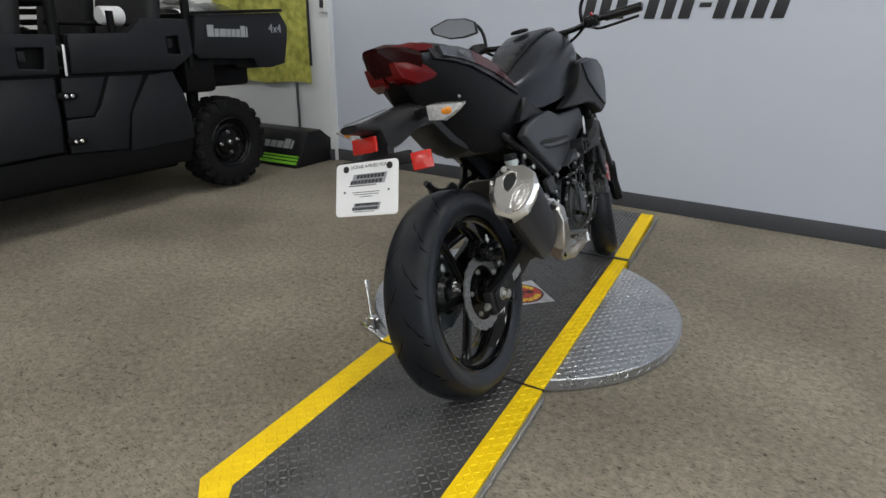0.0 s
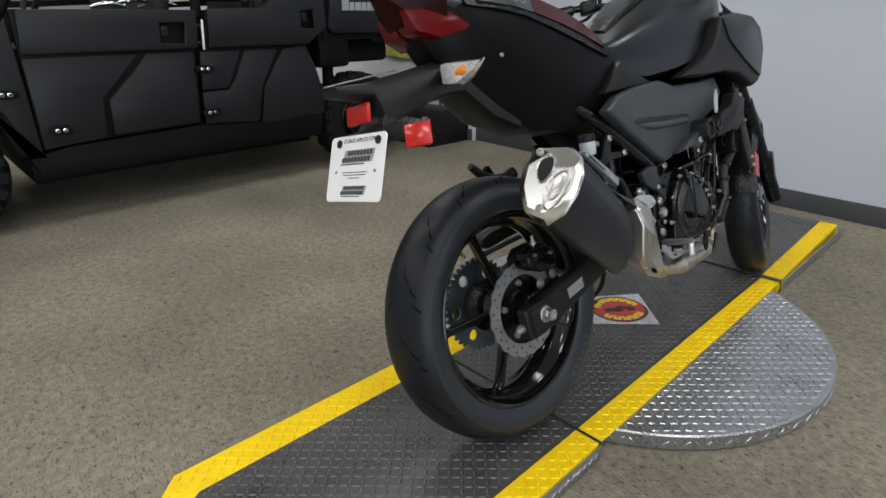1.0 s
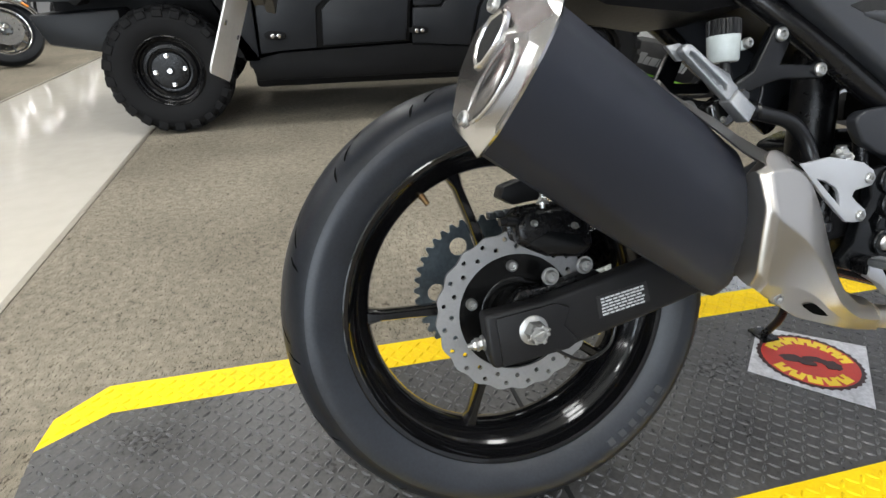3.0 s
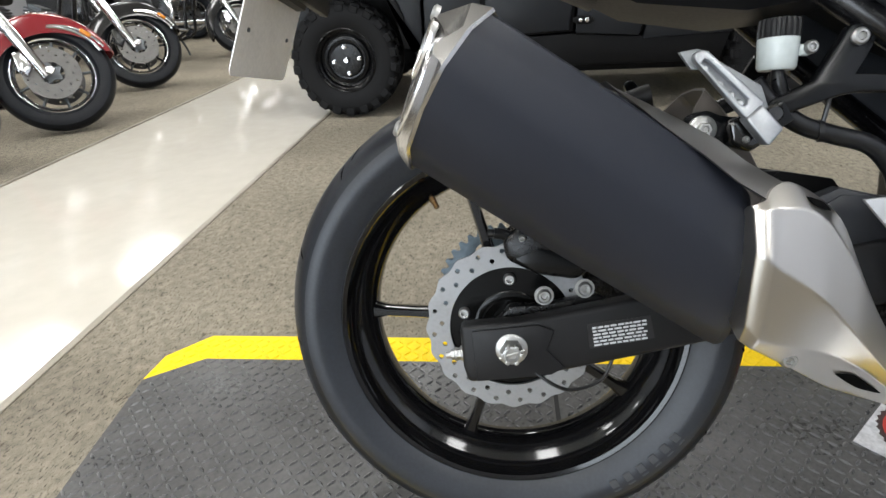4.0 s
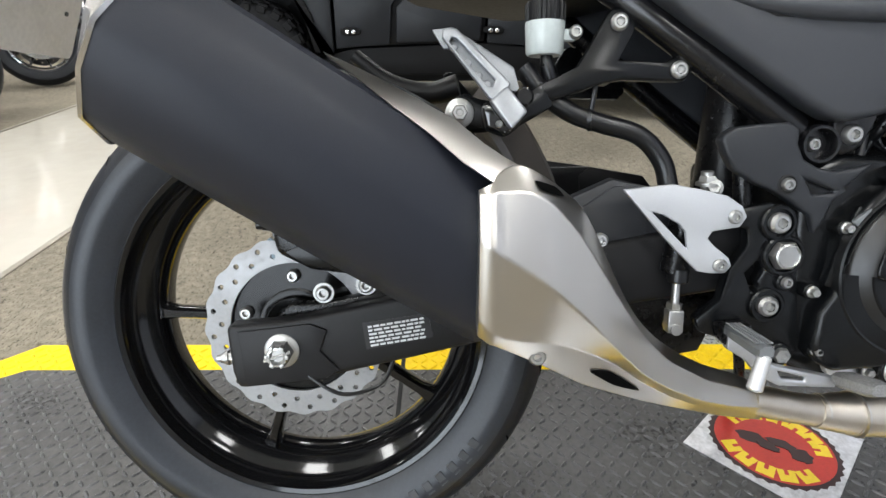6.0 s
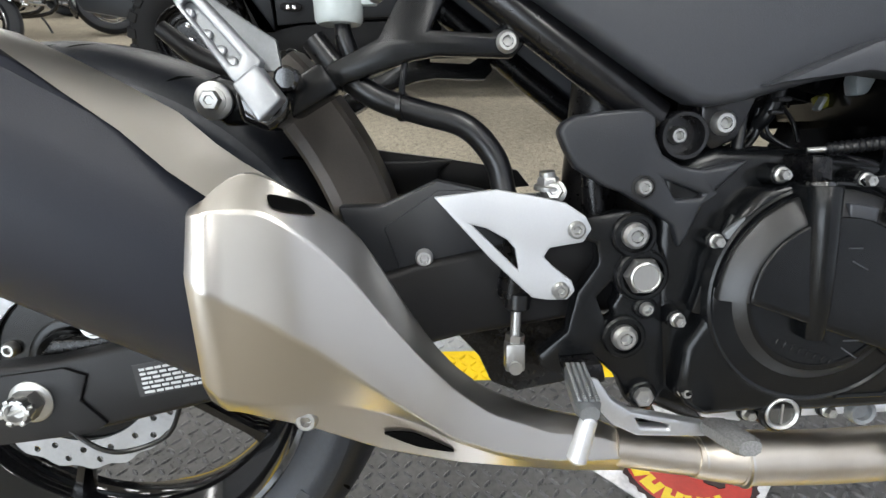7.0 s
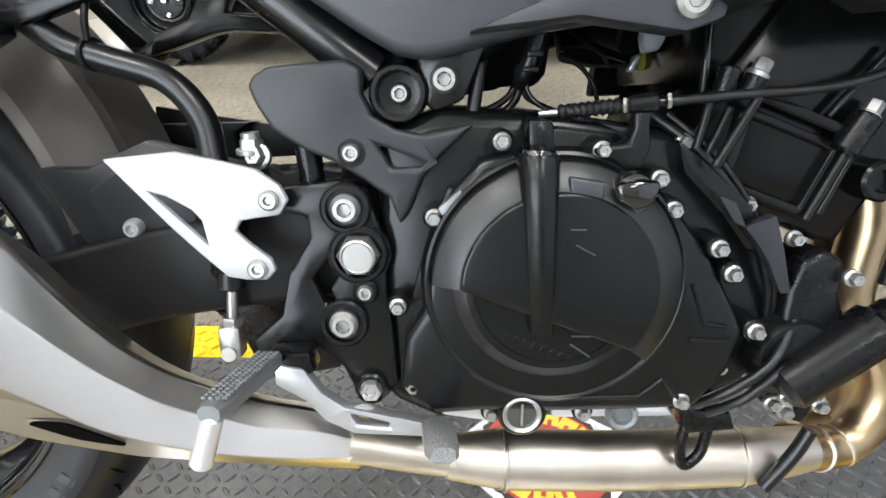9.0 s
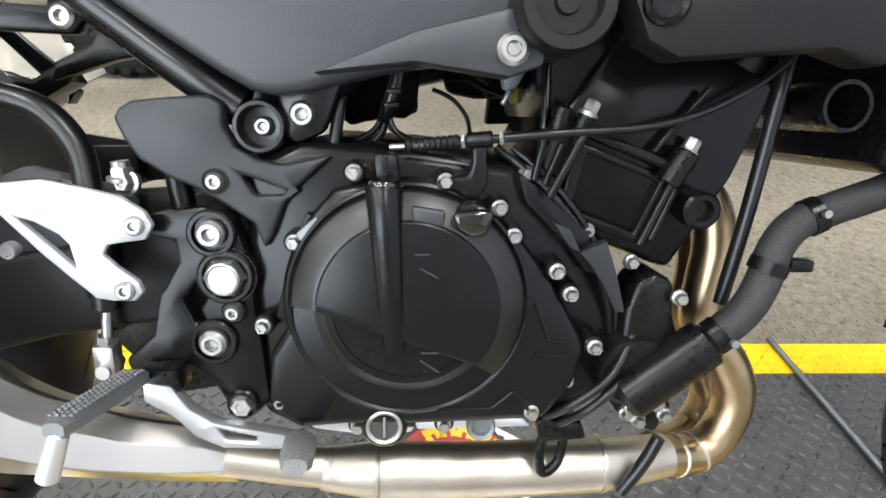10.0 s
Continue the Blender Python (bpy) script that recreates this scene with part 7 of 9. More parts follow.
# tail lamp wrapping round the end
bm = bm_new()
loft(bm, [body_ring(-0.188, 0.012, 0.997, 0.022, 0.991, 0.010, 0.982, 0), body_ring(-0.164, 0.030, 1.001, 0.042, 0.985, 0.022, 0.935, 0), body_ring(-0.125, 0.046, 0.997, 0.062, 0.974, 0.034, 0.914, 0), body_ring(-0.085, 0.05, 0.987, 0.076, 0.963, 0.042, 0.900, 0)])
lamp = part("tail_lamp", bm, DARK_LENS, tail, "dark red wrap-around tail lamp", 18)
for s in (1, -1):
    for outline, x0, x1, nm, mat, owner in (([(-0.165, 0.993), (-0.10, 0.999), (-0.035, 0.990), (-0.025, 0.974), (-0.10, 0.978)], 0.055, 0.082, "lamp_wing", RED_LENS, lamp),
                                            ([(-0.168, 0.957), (-0.110, 0.952), (-0.072, 0.949), (-0.018, 0.930), (-0.052, 0.908), (-0.105, 0.900), (-0.150, 0.918)], 0.040, 0.086, "lamp_wing", RED_LENS, lamp),
                                            ([(-0.105, 0.970), (-0.020, 0.972), (0.030, 0.945), (-0.015, 0.935), (-0.072, 0.951)], 0.050, 0.0885, "lamp_divider", TANK_PAINT, tail)):
        bm = bm_new()
        plate(bm, outline, s * x0, s * x1, bevel=0.002)
        for v in bm.verts:
            v.co.x -= s * max(0.0, -0.03 - v.co.y) * 0.30
        part(nm, bm, mat, owner)
bolt_part((0.1010, 0.015, 0.853), 0.0045, tail, "socket", 0.003)
# under-tail and number plate hanger
bm = bm_new()
rings = []
for y, w, z0, z1 in ((0.10, 0.055, 0.70, 0.76), (0.02, 0.055, 0.735, 0.82), (-0.05, 0.05, 0.795, 0.870), (-0.12, 0.042, 0.790, 0.862), (-0.19, 0.038, 0.768, 0.850), (-0.245, 0.038, 0.758, 0.842), (-0.262, 0.036, 0.806, 0.838), (-0.335, 0.026, 0.818, 0.836)):
    rings.append([Vector((p.x, y, p.y)) for p in chaikin([Vector(q) for q in ((w, z0 + 0.01), (w * 0.7, z1), (-w * 0.7, z1), (-w, z0 + 0.01), (-w * 0.6, z0), (w * 0.6, z0))], 1)])
loft(bm, rings)
hangr = part("plate_hanger", bm, MATT_PLASTIC, bike, "black plastic number plate hanger")
bm = bm_new()
loft(bm, [[Vector((sx * 0.030, -0.20 + sy * 0.018, 0.812)) for sx, sy in ((1, 1), (-1, 1), (-1, -1), (1, -1))],
          [Vector((sx * 0.034, -0.245 + sy * 0.014, 0.770)) for sx, sy in ((1, 1), (-1, 1), (-1, -1), (1, -1))],
          [Vector((sx * 0.050, -0.272 + sy * 0.008, 0.735)) for sx, sy in ((1, 1), (-1, 1), (-1, -1), (1, -1))],
          [Vector((sx * 0.050, -0.276 + sy * 0.006, 0.722)) for sx, sy in ((1, 1), (-1, 1), (-1, -1), (1, -1))]])
box(bm, (-0.012, -0.262, 0.742), (0.215, 0.014, 0.030), Matrix.Rotation(radians(-14), 4, "X"), bevel=0.003)
part("plate_bracket", bm, MATT_PLASTIC, hangr)
bm = bm_new()
tube(bm, [(0.0, -0.345, 0.838), (0.0, -0.26, 0.848), (0.0, -0.18, 0.858)], 0.0018, 8)
part("lamp_wire", bm, DULL_ALU, hangr)
for c, w, nm in (((-0.013, -0.276, 0.786), 0.068, 0.036), ((0.115, -0.252, 0.729), 0.048, 0.041)):
    bm = bm_new()
    box(bm, c, (w, 0.010, nm), Matrix.Rotation(radians(32 if c[0] > 0.1 else 0), 4, "Z") @ Matrix.Rotation(radians(-12), 4, "X"), bevel=0.003)
    part("red_reflector", bm, RED_REFLECTOR, hangr, "square red reflector")
# number plate: white card, unreadable marks as bars
e1 = Vector((0.177, 0.0, -0.0105)).normalized()
e3 = Vector((-0.012, -0.042, -0.1135)).normalized()
e3 = (e3 - e1 * e3.dot(e1)).normalized()
e2 = e3.cross(e1)
PM = Matrix.Translation(Vector((-0.0115, -0.2855, 0.7505))) @ Matrix((e1, -e2, -e3)).transposed().to_4x4()
# plate frame: x across, y out of its face (away from the wheel negative), z up from the top edge
PM_FACE = -1 if (PM.to_3x3() @ Vector((0, -1, 0))).y < 0 else 1


def card_outline(w, h, r):
    out = []
    for cx, cz, a0 in ((w / 2 - r, -r, 0), (-w / 2 + r, -r, 90), (-w / 2 + r, -h + r, 180), (w / 2 - r, -h + r, 270)):
        for k in range(6):
            a = radians(a0 + 18 * k)
            out.append((cx + r * math.cos(a), cz + r * math.sin(a)))
    return out


def card(bm, outline, y0, y1):
    swap = Matrix(((0, 1, 0, 0), (1, 0, 0, 0), (0, 0, 1, 0), (0, 0, 0, 1)))
    plate(bm, outline, y0, y1, m=swap)


fy = PM_FACE
bm = bm_new()
card(bm, card_outline(0.178, 0.124, 0.010), 0.0, fy * 0.0012)
bmesh.ops.transform(bm, matrix=PM, verts=bm.verts)
npl = part("number_plate", bm, PLATE_BACK, hangr, "pale metal back of the temporary plate")
bm = bm_new()
card(bm, card_outline(0.177, 0.123, 0.010), fy * 0.0012, fy * 0.0018)
bmesh.ops.transform(bm, matrix=PM, verts=bm.verts)
part("plate_card", bm, WHITE_PLATE, npl, "white temporary dealer plate")
tm = PM @ Matrix.Translation((0.006, fy * 0.002, -0.0105)) @ Matrix.Rotation(math.pi / 2, 4, "X")
part("plate_words", text_mesh("LICENSE APPLIED FOR", 0.0105, tm, 0.0003), PRINT_DARK, npl, "small dark plate wording")
bm = bm_new()
rnd = random.Random(11)


def bars(z, x0, x1, h, n, slant=0.25):
    w = (x1 - x0) / n
    for k in range(n):
        box(bm, (x0 + w * (k + 0.5), fy * 0.0021, z), (w * 0.82, 0.0006, h), Matrix(((1, 0, slant, 0), (0, 1, 0, 0), (0, 0, 1, 0), (0, 0, 0, 1))))


bars(-0.0335, -0.028, 0.052, 0.0085, 8)
bars(-0.0455, -0.046, 0.046, 0.0085, 9)
bars(-0.0540, -0.050, 0.030, 0.0022, 14)
bars(-0.0980, -0.030, 0.036, 0.0065, 8)
bars(-0.1075, -0.040, 0.034, 0.0065, 9)
bars(-0.1140, -0.036, 0.024, 0.0016, 14)
bars(-0.0695, -0.040, 0.040, 0.0014, 16, 0)
bars(-0.0745, -0.036, 0.036, 0.0014, 15, 0)
bars(-0.0800, -0.018, 0.018, 0.0014, 8, 0)
bmesh.ops.transform(bm, matrix=PM, verts=bm.verts)
tagged(part("card_print", bm, PRINT_DARK, npl), kind="stuff")
bm = bm_new()
for z, x0, x1, h in ((-0.0395, -0.040, 0.056, 0.024), (-0.1030, -0.036, 0.040, 0.0165)):
    box(bm, ((x0 + x1) / 2, fy * 0.0019, z), (x1 - x0, 0.0004, h), Matrix(((1, 0, 0.3, 0), (0, 1, 0, 0), (0, 0, 1, 0), (0, 0, 0, 1))))
bmesh.ops.transform(bm, matrix=PM, verts=bm.verts)
part("print_ground", bm, PRINT_GREY, npl)
for x in (-0.058, 0.066):
    bm = bm_new()
    lathe(bm, [(-0.004, 0), (-0.004, 0.0078), (0.004, 0.0078), (0.006, 0.005), (0.006, 0)], 18, PM @ Matrix.Translation((x, 0, -0.014)) @ Matrix.Rotation(-math.pi / 2 * -fy * -1, 4, "Z"))
    part("plate_screw", bm, HOSE, npl, "black plate screw")
for x, z in ((-0.062, -0.068), (0.064, -0.068)):
    bm = bm_new()
    lathe(bm, [(-0.0016, 0), (-0.0016, 0.0028), (0.0026, 0.0028), (0.0026, 0)], 12, PM @ Matrix.Translation((x, 0, z)) @ Matrix.Rotation(math.pi / 2 * fy, 4, "Z"))
    part("plate_hole", bm, DARK_STEEL, npl)
# turn signals
for s in (1, -1):
    bm = bm_new()
    tube(bm, [(s * 0.035, -0.100, 0.828), (s * 0.075, -0.125, 0.832), (s * 0.100, -0.140, 0.832)], [0.014, 0.010, 0.014], 12)
    stem = part("signal_stem", bm, MATT_PLASTIC, bike)
    bm = bm_new()
    rings = []
    for x, w, z0, z1 in ((0.098, 0.014, 0.806, 0.846), (0.115, 0.018, 0.803, 0.846), (0.135, 0.018, 0.800, 0.842), (0.158, 0.014, 0.808, 0.838), (0.178, 0.009, 0.818, 0.835), (0.194, 0.003, 0.829, 0.834)):
        rings.append([Vector((s * x, -0.143 + w, z0 + 0.004)), Vector((s * x, -0.143 + w, z1)), Vector((s * x, -0.143 - w * 0.9, z1 - 0.003)), Vector((s * x, -0.143 - w, z0 + 0.004)), Vector((s * x, -0.143, z0))])
    loft(bm, rings)
    sig = part("turn_signal", bm, CLEAR_LENS, stem, "clear-lensed turn signal", 25)
    bm = bm_new()
    lathe(bm, [(-0.012, 0), (-0.010, 0.008), (0.006, 0.0095), (0.013, 0.006), (0.016, 0)], 16, Matrix.Translation((s * 0.148, -0.154, 0.822)))
    part("amber_bulb", bm, AMBER, sig, "amber bulb")

# fuel tank
bm = bm_new()
loft(bm, [body_ring(0.41, 0.010, 0.862, 0.060, 0.848, 0.06, 0.80), body_ring(0.47, 0.020, 0.893, 0.095, 0.852, 0.10, 0.775), body_ring(0.56, 0.040, 0.934, 0.118, 0.866, 0.120, 0.757), body_ring(0.68, 0.060, 0.988, 0.142, 0.886, 0.138, 0.765), body_ring(0.80, 0.080, 1.030, 0.155, 0.905, 0.148, 0.782),
          body_ring(0.92, 0.085, 1.052, 0.158, 0.915, 0.14, 0.805), body_ring(1.00, 0.075, 1.045, 0.140, 0.925, 0.12, 0.83), body_ring(1.05, 0.05, 1.015, 0.10, 0.925, 0.09, 0.86)])
tank = part("fuel_tank", bm, TANK_PAINT, bike, "graphite metallic fuel tank", 50)
bm = bm_new()
loft(bm, [body_ring(0.50, 0.022, 0.914, 0.046, 0.900, 0.040, 0.870), body_ring(0.60, 0.032, 0.964, 0.056, 0.950, 0.050, 0.925), body_ring(0.70, 0.045, 1.010, 0.072, 0.994, 0.066, 0.970), body_ring(0.84, 0.060, 1.050, 0.088, 1.034, 0.082, 1.005), body_ring(0.95, 0.060, 1.060, 0.086, 1.046, 0.080, 1.016), body_ring(1.03, 0.050, 1.046, 0.074, 1.030, 0.068, 0.998)])
part("tank_cover", bm, SATIN_BLACK, tank, "black plastic cover along the tank's top", 50)
bm = bm_new()
lathe(bm, [(0.0, 0.034), (0.006, 0.034), (0.009, 0.030), (0.009, 0)], 28, Matrix.Translation((0, 0.80, 1.051)) @ Matrix.Rotation(-math.pi / 2, 4, "Y") @ Matrix.Rotation(0.0, 4, "X"))
part("filler_cap", bm, SATIN_BLACK, tank, "black filler cap")
for s in (1, -1):
    # long side panel under the tank
    bm = bm_new()
    plate(bm, [(0.300, 0.705), (0.400, 0.632), (0.478, 0.580), (0.511, 0.559), (0.532, 0.5475), (0.547, 0.545), (0.567, 0.548), (0.623, 0.562), (0.657, 0.567), (0.705, 0.580), (0.735, 0.605), (0.800, 0.625), (0.900, 0.655), (0.935, 0.690), (0.900, 0.740), (0.800, 0.735), (0.640, 0.735), (0.560, 0.755), (0.450, 0.748), (0.360, 0.735)], s * 0.112, s * 0.146, bevel=0.008, segments=3)
    sp = part("side_panel", bm, GREY_PLASTIC, bike, "charcoal plastic side panel with long slot")
    # black plate on the panel paints the shade of the slot
    bm = bm_new()
    plate(bm, [(0.400, 0.664), (0.430, 0.672), (0.690, 0.655), (0.715, 0.640), (0.690, 0.628), (0.470, 0.636)], s * 0.140, s * 0.1475, bevel=0.003)
    part("slot", bm, GAP, sp)
    bm = bm_new()
    tube(bm, [(s * 0.142, 0.425, 0.655), (s * 0.1475, 0.50, 0.644), (s * 0.1475, 0.66, 0.638), (s * 0.142, 0.700, 0.641)], [0.005, 0.010, 0.010, 0.005], 12)
    part("slot_bar", bm, GREY_PLASTIC, sp)
    # strip between tank and panel
    bm = bm_new()
    plate(bm, [(0.330, 0.745), (0.420, 0.815), (0.470, 0.790), (0.545, 0.758), (0.640, 0.742), (0.560, 0.752), (0.450, 0.750)], s * 0.095, s * 0.124, bevel=0.004)
    part("seat_side_panel", bm, MATT_PLASTIC, sp)
    bm = bm_new()
    plate(bm, [(0.620, 0.752), (0.760, 0.790), (0.850, 0.830), (0.900, 0.900), (1.010, 0.915), (1.130, 0.905), (1.190, 0.870), (1.205, 0.800), (1.150, 0.700), (1.100, 0.690), (1.000, 0.735), (0.900, 0.748), (0.760, 0.745)], s * 0.135, s * 0.182, bevel=0.010, segments=3)
    sh = part("radiator_shroud", bm, MATT_PLASTIC, bike, "black faceted radiator shroud")
    bm = bm_new()
    plate(bm, [(0.900, 0.895), (1.010, 0.910), (1.125, 0.900), (1.185, 0.865), (1.195, 0.800), (1.150, 0.715), (1.040, 0.770), (0.940, 0.830)], s * 0.180, s * 0.188, bevel=0.003)
    fac = part("shroud_face", bm, TANK_PAINT, sh)
    bm = bm_new()
    plate(bm, [(0.765, 0.612), (0.780, 0.580), (0.800, 0.570), (0.897, 0.578), (0.930, 0.568), (0.985, 0.600), (1.010, 0.660), (0.930, 0.684), (0.900, 0.650), (0.800, 0.620)], s * 0.150, s * 0.186, bevel=0.006)
    part("lower_shroud", bm, MATT_PLASTIC, bike, "charcoal lower shroud")
    # black plate on the shroud paints the shade of the vent
    bm = bm_new()
    plate(bm, [(0.800, 0.605), (0.900, 0.612), (0.950, 0.640), (0.900, 0.650), (0.820, 0.635)], s * 0.180, s * 0.188, bevel=0.002)
    part("air_vent", bm, GAP, bike)
# round frame plugs low on the tank side
bm = bm_new()
lathe(bm, [(0.13, 0.030), (0.186, 0.030), (0.192, 0.0275), (0.192, 0.020), (0.184, 0.018), (0.184, 0.008), (0.188, 0.007), (0.188, 0)], 36, Matrix.Translation((0, 0.730, 0.601)))
part("frame_plug", bm, MATT_PLASTIC, bike, "round black frame plug")
bm = bm_new()
lathe(bm, [(0.18, 0.014), (0.190, 0.014), (0.192, 0.012), (0.189, 0.009), (0.189, 0)], 28, Matrix.Translation((0, 0.788, 0.602)))
part("plug_ring", bm, SATIN_BLACK, bike)
bm = bm_new()
plate(bm, [(0.575, 0.558), (0.640, 0.585), (0.700, 0.600), (0.722, 0.590), (0.722, 0.566), (0.700, 0.558), (0.640, 0.566)], 0.140, 0.170, bevel=0.004)
part("panel_bracket", bm, GREY_PLASTIC, bike)
bolt_part((0.170, 0.701, 0.575), 0.0102, bike, "socket", 0.006)
bm = bm_new()
plate(bm, [(0.795, 0.640), (0.803, 0.690), (0.815, 0.705), (0.822, 0.690), (0.815, 0.645), (0.804, 0.636)], 0.176, 0.1815, bevel=0.002)
part("side_reflector", bm, CAST_ALU, bike, "pale oval side insert")

# ---- front end, steering turned to the left ----
FM = Matrix.Translation((0.025, 1.378, 0.286)) @ Matrix.Rotation(radians(15), 4, "Z")
front_wheel, front_rim = wheel_at(FM, "front_wheel", 0.287, 0.112, 0.205, 0.085, bike, 20, True)
brake_disc(front_wheel, -0.062, 0.145, 0.095, 22, "front_disc")


def in_front(bm):
    bmesh.ops.transform(bm, matrix=FM, verts=bm.verts)


bm = bm_new()
for s in (1, -1):
    rod(bm, (s * 0.092, -0.02, -0.02), (s * 0.092 - 0.055, -0.175, 0.36), 0.025, 20, 0.004)
    rod(bm, (s * 0.092 - 0.055, -0.175, 0.36), (s * 0.092 - 0.112, -0.330, 0.72), 0.0195, 18)
in_front(bm)
fork = part("front_fork", bm, SATIN_BLACK, bike, "black telescopic fork")
bm = bm_new()
box(bm, (-0.085, -0.255, 0.545), (0.22, 0.06, 0.035), bevel=0.008)
box(bm, (-0.115, -0.345, 0.735), (0.22, 0.07, 0.03), bevel=0.008)
in_front(bm)
part("triple_clamp", bm, SATIN_BLACK, fork)
for s in (1, -1):
    bm = bm_new()
    rod(bm, (s * 0.092 - 0.101, -0.30, 0.650), (s * 0.092 - 0.114, -0.335, 0.735), 0.0215, 18)
    in_front(bm)
    part("fork_tube", bm, CHROME, fork, "chromed fork tube")
bm = bm_new()
rings = []
for i in range(30):
    a = radians(18 + 150 * i / 29)
    w = 0.070 * (0.75 + 0.25 * math.sin(math.pi * i / 29))
    rings.append([Vector((u, (0.303 + v) * math.cos(a), (0.303 + v) * math.sin(a))) for u, v in ((-w, -0.035), (-w * 0.8, 0.004), (0, 0.012), (w * 0.8, 0.004), (w, -0.035), (w - 0.003, -0.035), (0, 0.008), (-w + 0.003, -0.035))])
loft(bm, rings)
in_front(bm)
fender = part("front_mudguard", bm, SATIN_BLACK, bike, "black front mudguard with red edge")
bm = bm_new()
rings = []
for i in range(8):
    a = radians(142 + 16 * i / 7)
    rings.append([Vector((u, (0.306 + v) * math.cos(a), (0.306 + v) * math.sin(a))) for u, v in ((0.068, -0.030), (0.060, 0.004), (0.057, 0.004), (0.065, -0.030))])
loft(bm, rings)
in_front(bm)
part("red_edge", bm, RED_PAINT, fender)
bm = bm_new()
box(bm, (0.088, -0.06, 0.11), (0.03, 0.06, 0.10), Matrix.Rotation(radians(20), 4, "X"), bevel=0.01)
in_front(bm)
part("front_caliper", bm, SATIN_BLACK, fork)
# head lamp, bars, mirrors
bm = bm_new()
loft(bm, [[Vector((u * w - 0.085, y, z + v * h)) for u, v in ((0.5, 1), (-0.5, 1), (-1, 0.3), (-0.6, -1), (0.6, -1), (1, 0.3))] for y, w, h, z in ((0.02, 0.10, 0.09, 0.56), (-0.10, 0.135, 0.13, 0.58), (-0.20, 0.12, 0.12, 0.60))])
in_front(bm)
part("head_lamp", bm, MATT_PLASTIC, bike, "black pointed head lamp shell")
HB = Matrix.Translation((0.0, 0.945, 1.030)) @ Matrix.Rotation(radians(21), 4, "Z")
bm = bm_new()
tube(bm, [(-0.40, -0.10, 0.010), (-0.25, -0.045, 0.010), (-0.12, 0.0, -0.005), (0.12, 0.0, -0.005), (0.25, -0.045, 0.010), (0.40, -0.10, 0.010)], 0.011, 14)
bmesh.ops.transform(bm, matrix=HB, verts=bm.verts)
bar = part("handlebar", bm, SATIN_BLACK, bike, "black handlebar turned to the left")
for s in (1, -1):
    bm = bm_new()
    rod(bm, (s * 0.27, -0.052, 0.010), (s * 0.40, -0.10, 0.010), 0.0165, 16, 0.003)
    bmesh.ops.transform(bm, matrix=HB, verts=bm.verts)
    part("grip", bm, HOSE, bar)
    bm = bm_new()
    box(bm, (s * 0.225, -0.03, 0.008), (0.055, 0.045, 0.042), Matrix.Rotation(radians(-s * 20), 4, "Z"), bevel=0.008)
    tube(bm, [(s * 0.22, 0.0, -0.008), (s * 0.27, 0.035, -0.018), (s * 0.40, -0.02, -0.012)], 0.0055, 8)
    tube(bm, [(s * 0.10, 0.0, -0.06), (s * 0.16, 0.03, -0.03), (s * 0.20, 0.0, 0.0)], 0.006, 8)
    bmesh.ops.transform(bm, matrix=HB, verts=bm.verts)
    part("switch_box", bm, SATIN_BLACK, bar)
    bm = bm_new()
    tube(bm, [(s * 0.19, -0.01, 0.015), (s * 0.192, -0.015, 0.065), (s * 0.210, -0.03, 0.100), (s * 0.245, -0.04, 0.106)], 0.0065, 10)
    bmesh.ops.transform(bm, matrix=HB, verts=bm.verts)
    mir = part("mirror", bm, MATT_PLASTIC, bar, "black angular mirror on a bent stalk")
    dm = 0.020 if s < 0 else 0.0
    outline = [(0.228, 0.090), (0.228, 0.133), (0.266, 0.156), (0.341, 0.170), (0.411, 0.153), (0.406, 0.128), (0.341, 0.094), (0.286, 0.086)]
    outline = [(a - dm, b - dm * 1.1) for a, b in outline]
    swap = Matrix(((0, 1, 0, 0), (1, 0, 0, 0), (0, 0, 1, 0), (0, 0, 0, 1)))
    bm = bm_new()
    plate(bm, [(s * a, b) for a, b in outline], -0.055, -0.030, bevel=0.005, m=swap)
    bmesh.ops.transform(bm, matrix=HB, verts=bm.verts)
    part("mirror_shell", bm, MATT_PLASTIC, mir)
    cx, cz = sum(a for a, _ in outline) / 8, sum(b for _, b in outline) / 8
    bm = bm_new()
    plate(bm, [(s * (cx + (a - cx) * 0.9), cz + (b - cz) * 0.88) for a, b in outline], -0.0570, -0.0556, m=swap)
    bmesh.ops.transform(bm, matrix=HB, verts=bm.verts)
    part("mirror_glass", bm, surface("mirror_glass", (0.55, 0.56, 0.58), 0.03, 1.0, vary=0.01), mir)
bm = bm_new()
box(bm, (0.225, -0.045, 0.034), (0.012, 0.010, 0.012), bevel=0.003)
bmesh.ops.transform(bm, matrix=HB, verts=bm.verts)
part("stop_switch", bm, RED_PAINT, bar, "red engine stop switch")
bm = bm_new()
box(bm, (0, 0.99, 1.03), (0.10, 0.10, 0.05), Matrix.Rotation(radians(21), 4, "Z"), bevel=0.01)
part("instrument", bm, MATT_PLASTIC, bike)
bm = bm_new()
tube(bm, [(-0.12, 0.60, 0.28), (-0.17, 0.64, 0.16), (-0.255, 0.675, 0.079)], 0.008, 12)
box(bm, (-0.258, 0.677, 0.0770), (0.05, 0.04, 0.006), Matrix.Rotation(radians(BIKE_LEAN), 4, "Y"), bevel=0.002)
part("side_stand", bm, SATIN_BLACK, bike, "black side stand, folded out")
# ---- the utility vehicle, its side at x = UX, facing -y ----
UX = -2.58
utv = thing("utility_vehicle", "dark charcoal crew utility vehicle with four doors and a cargo bed", "utility vehicle", m=Matrix.Translation((UX, 0.0, 0.0)))


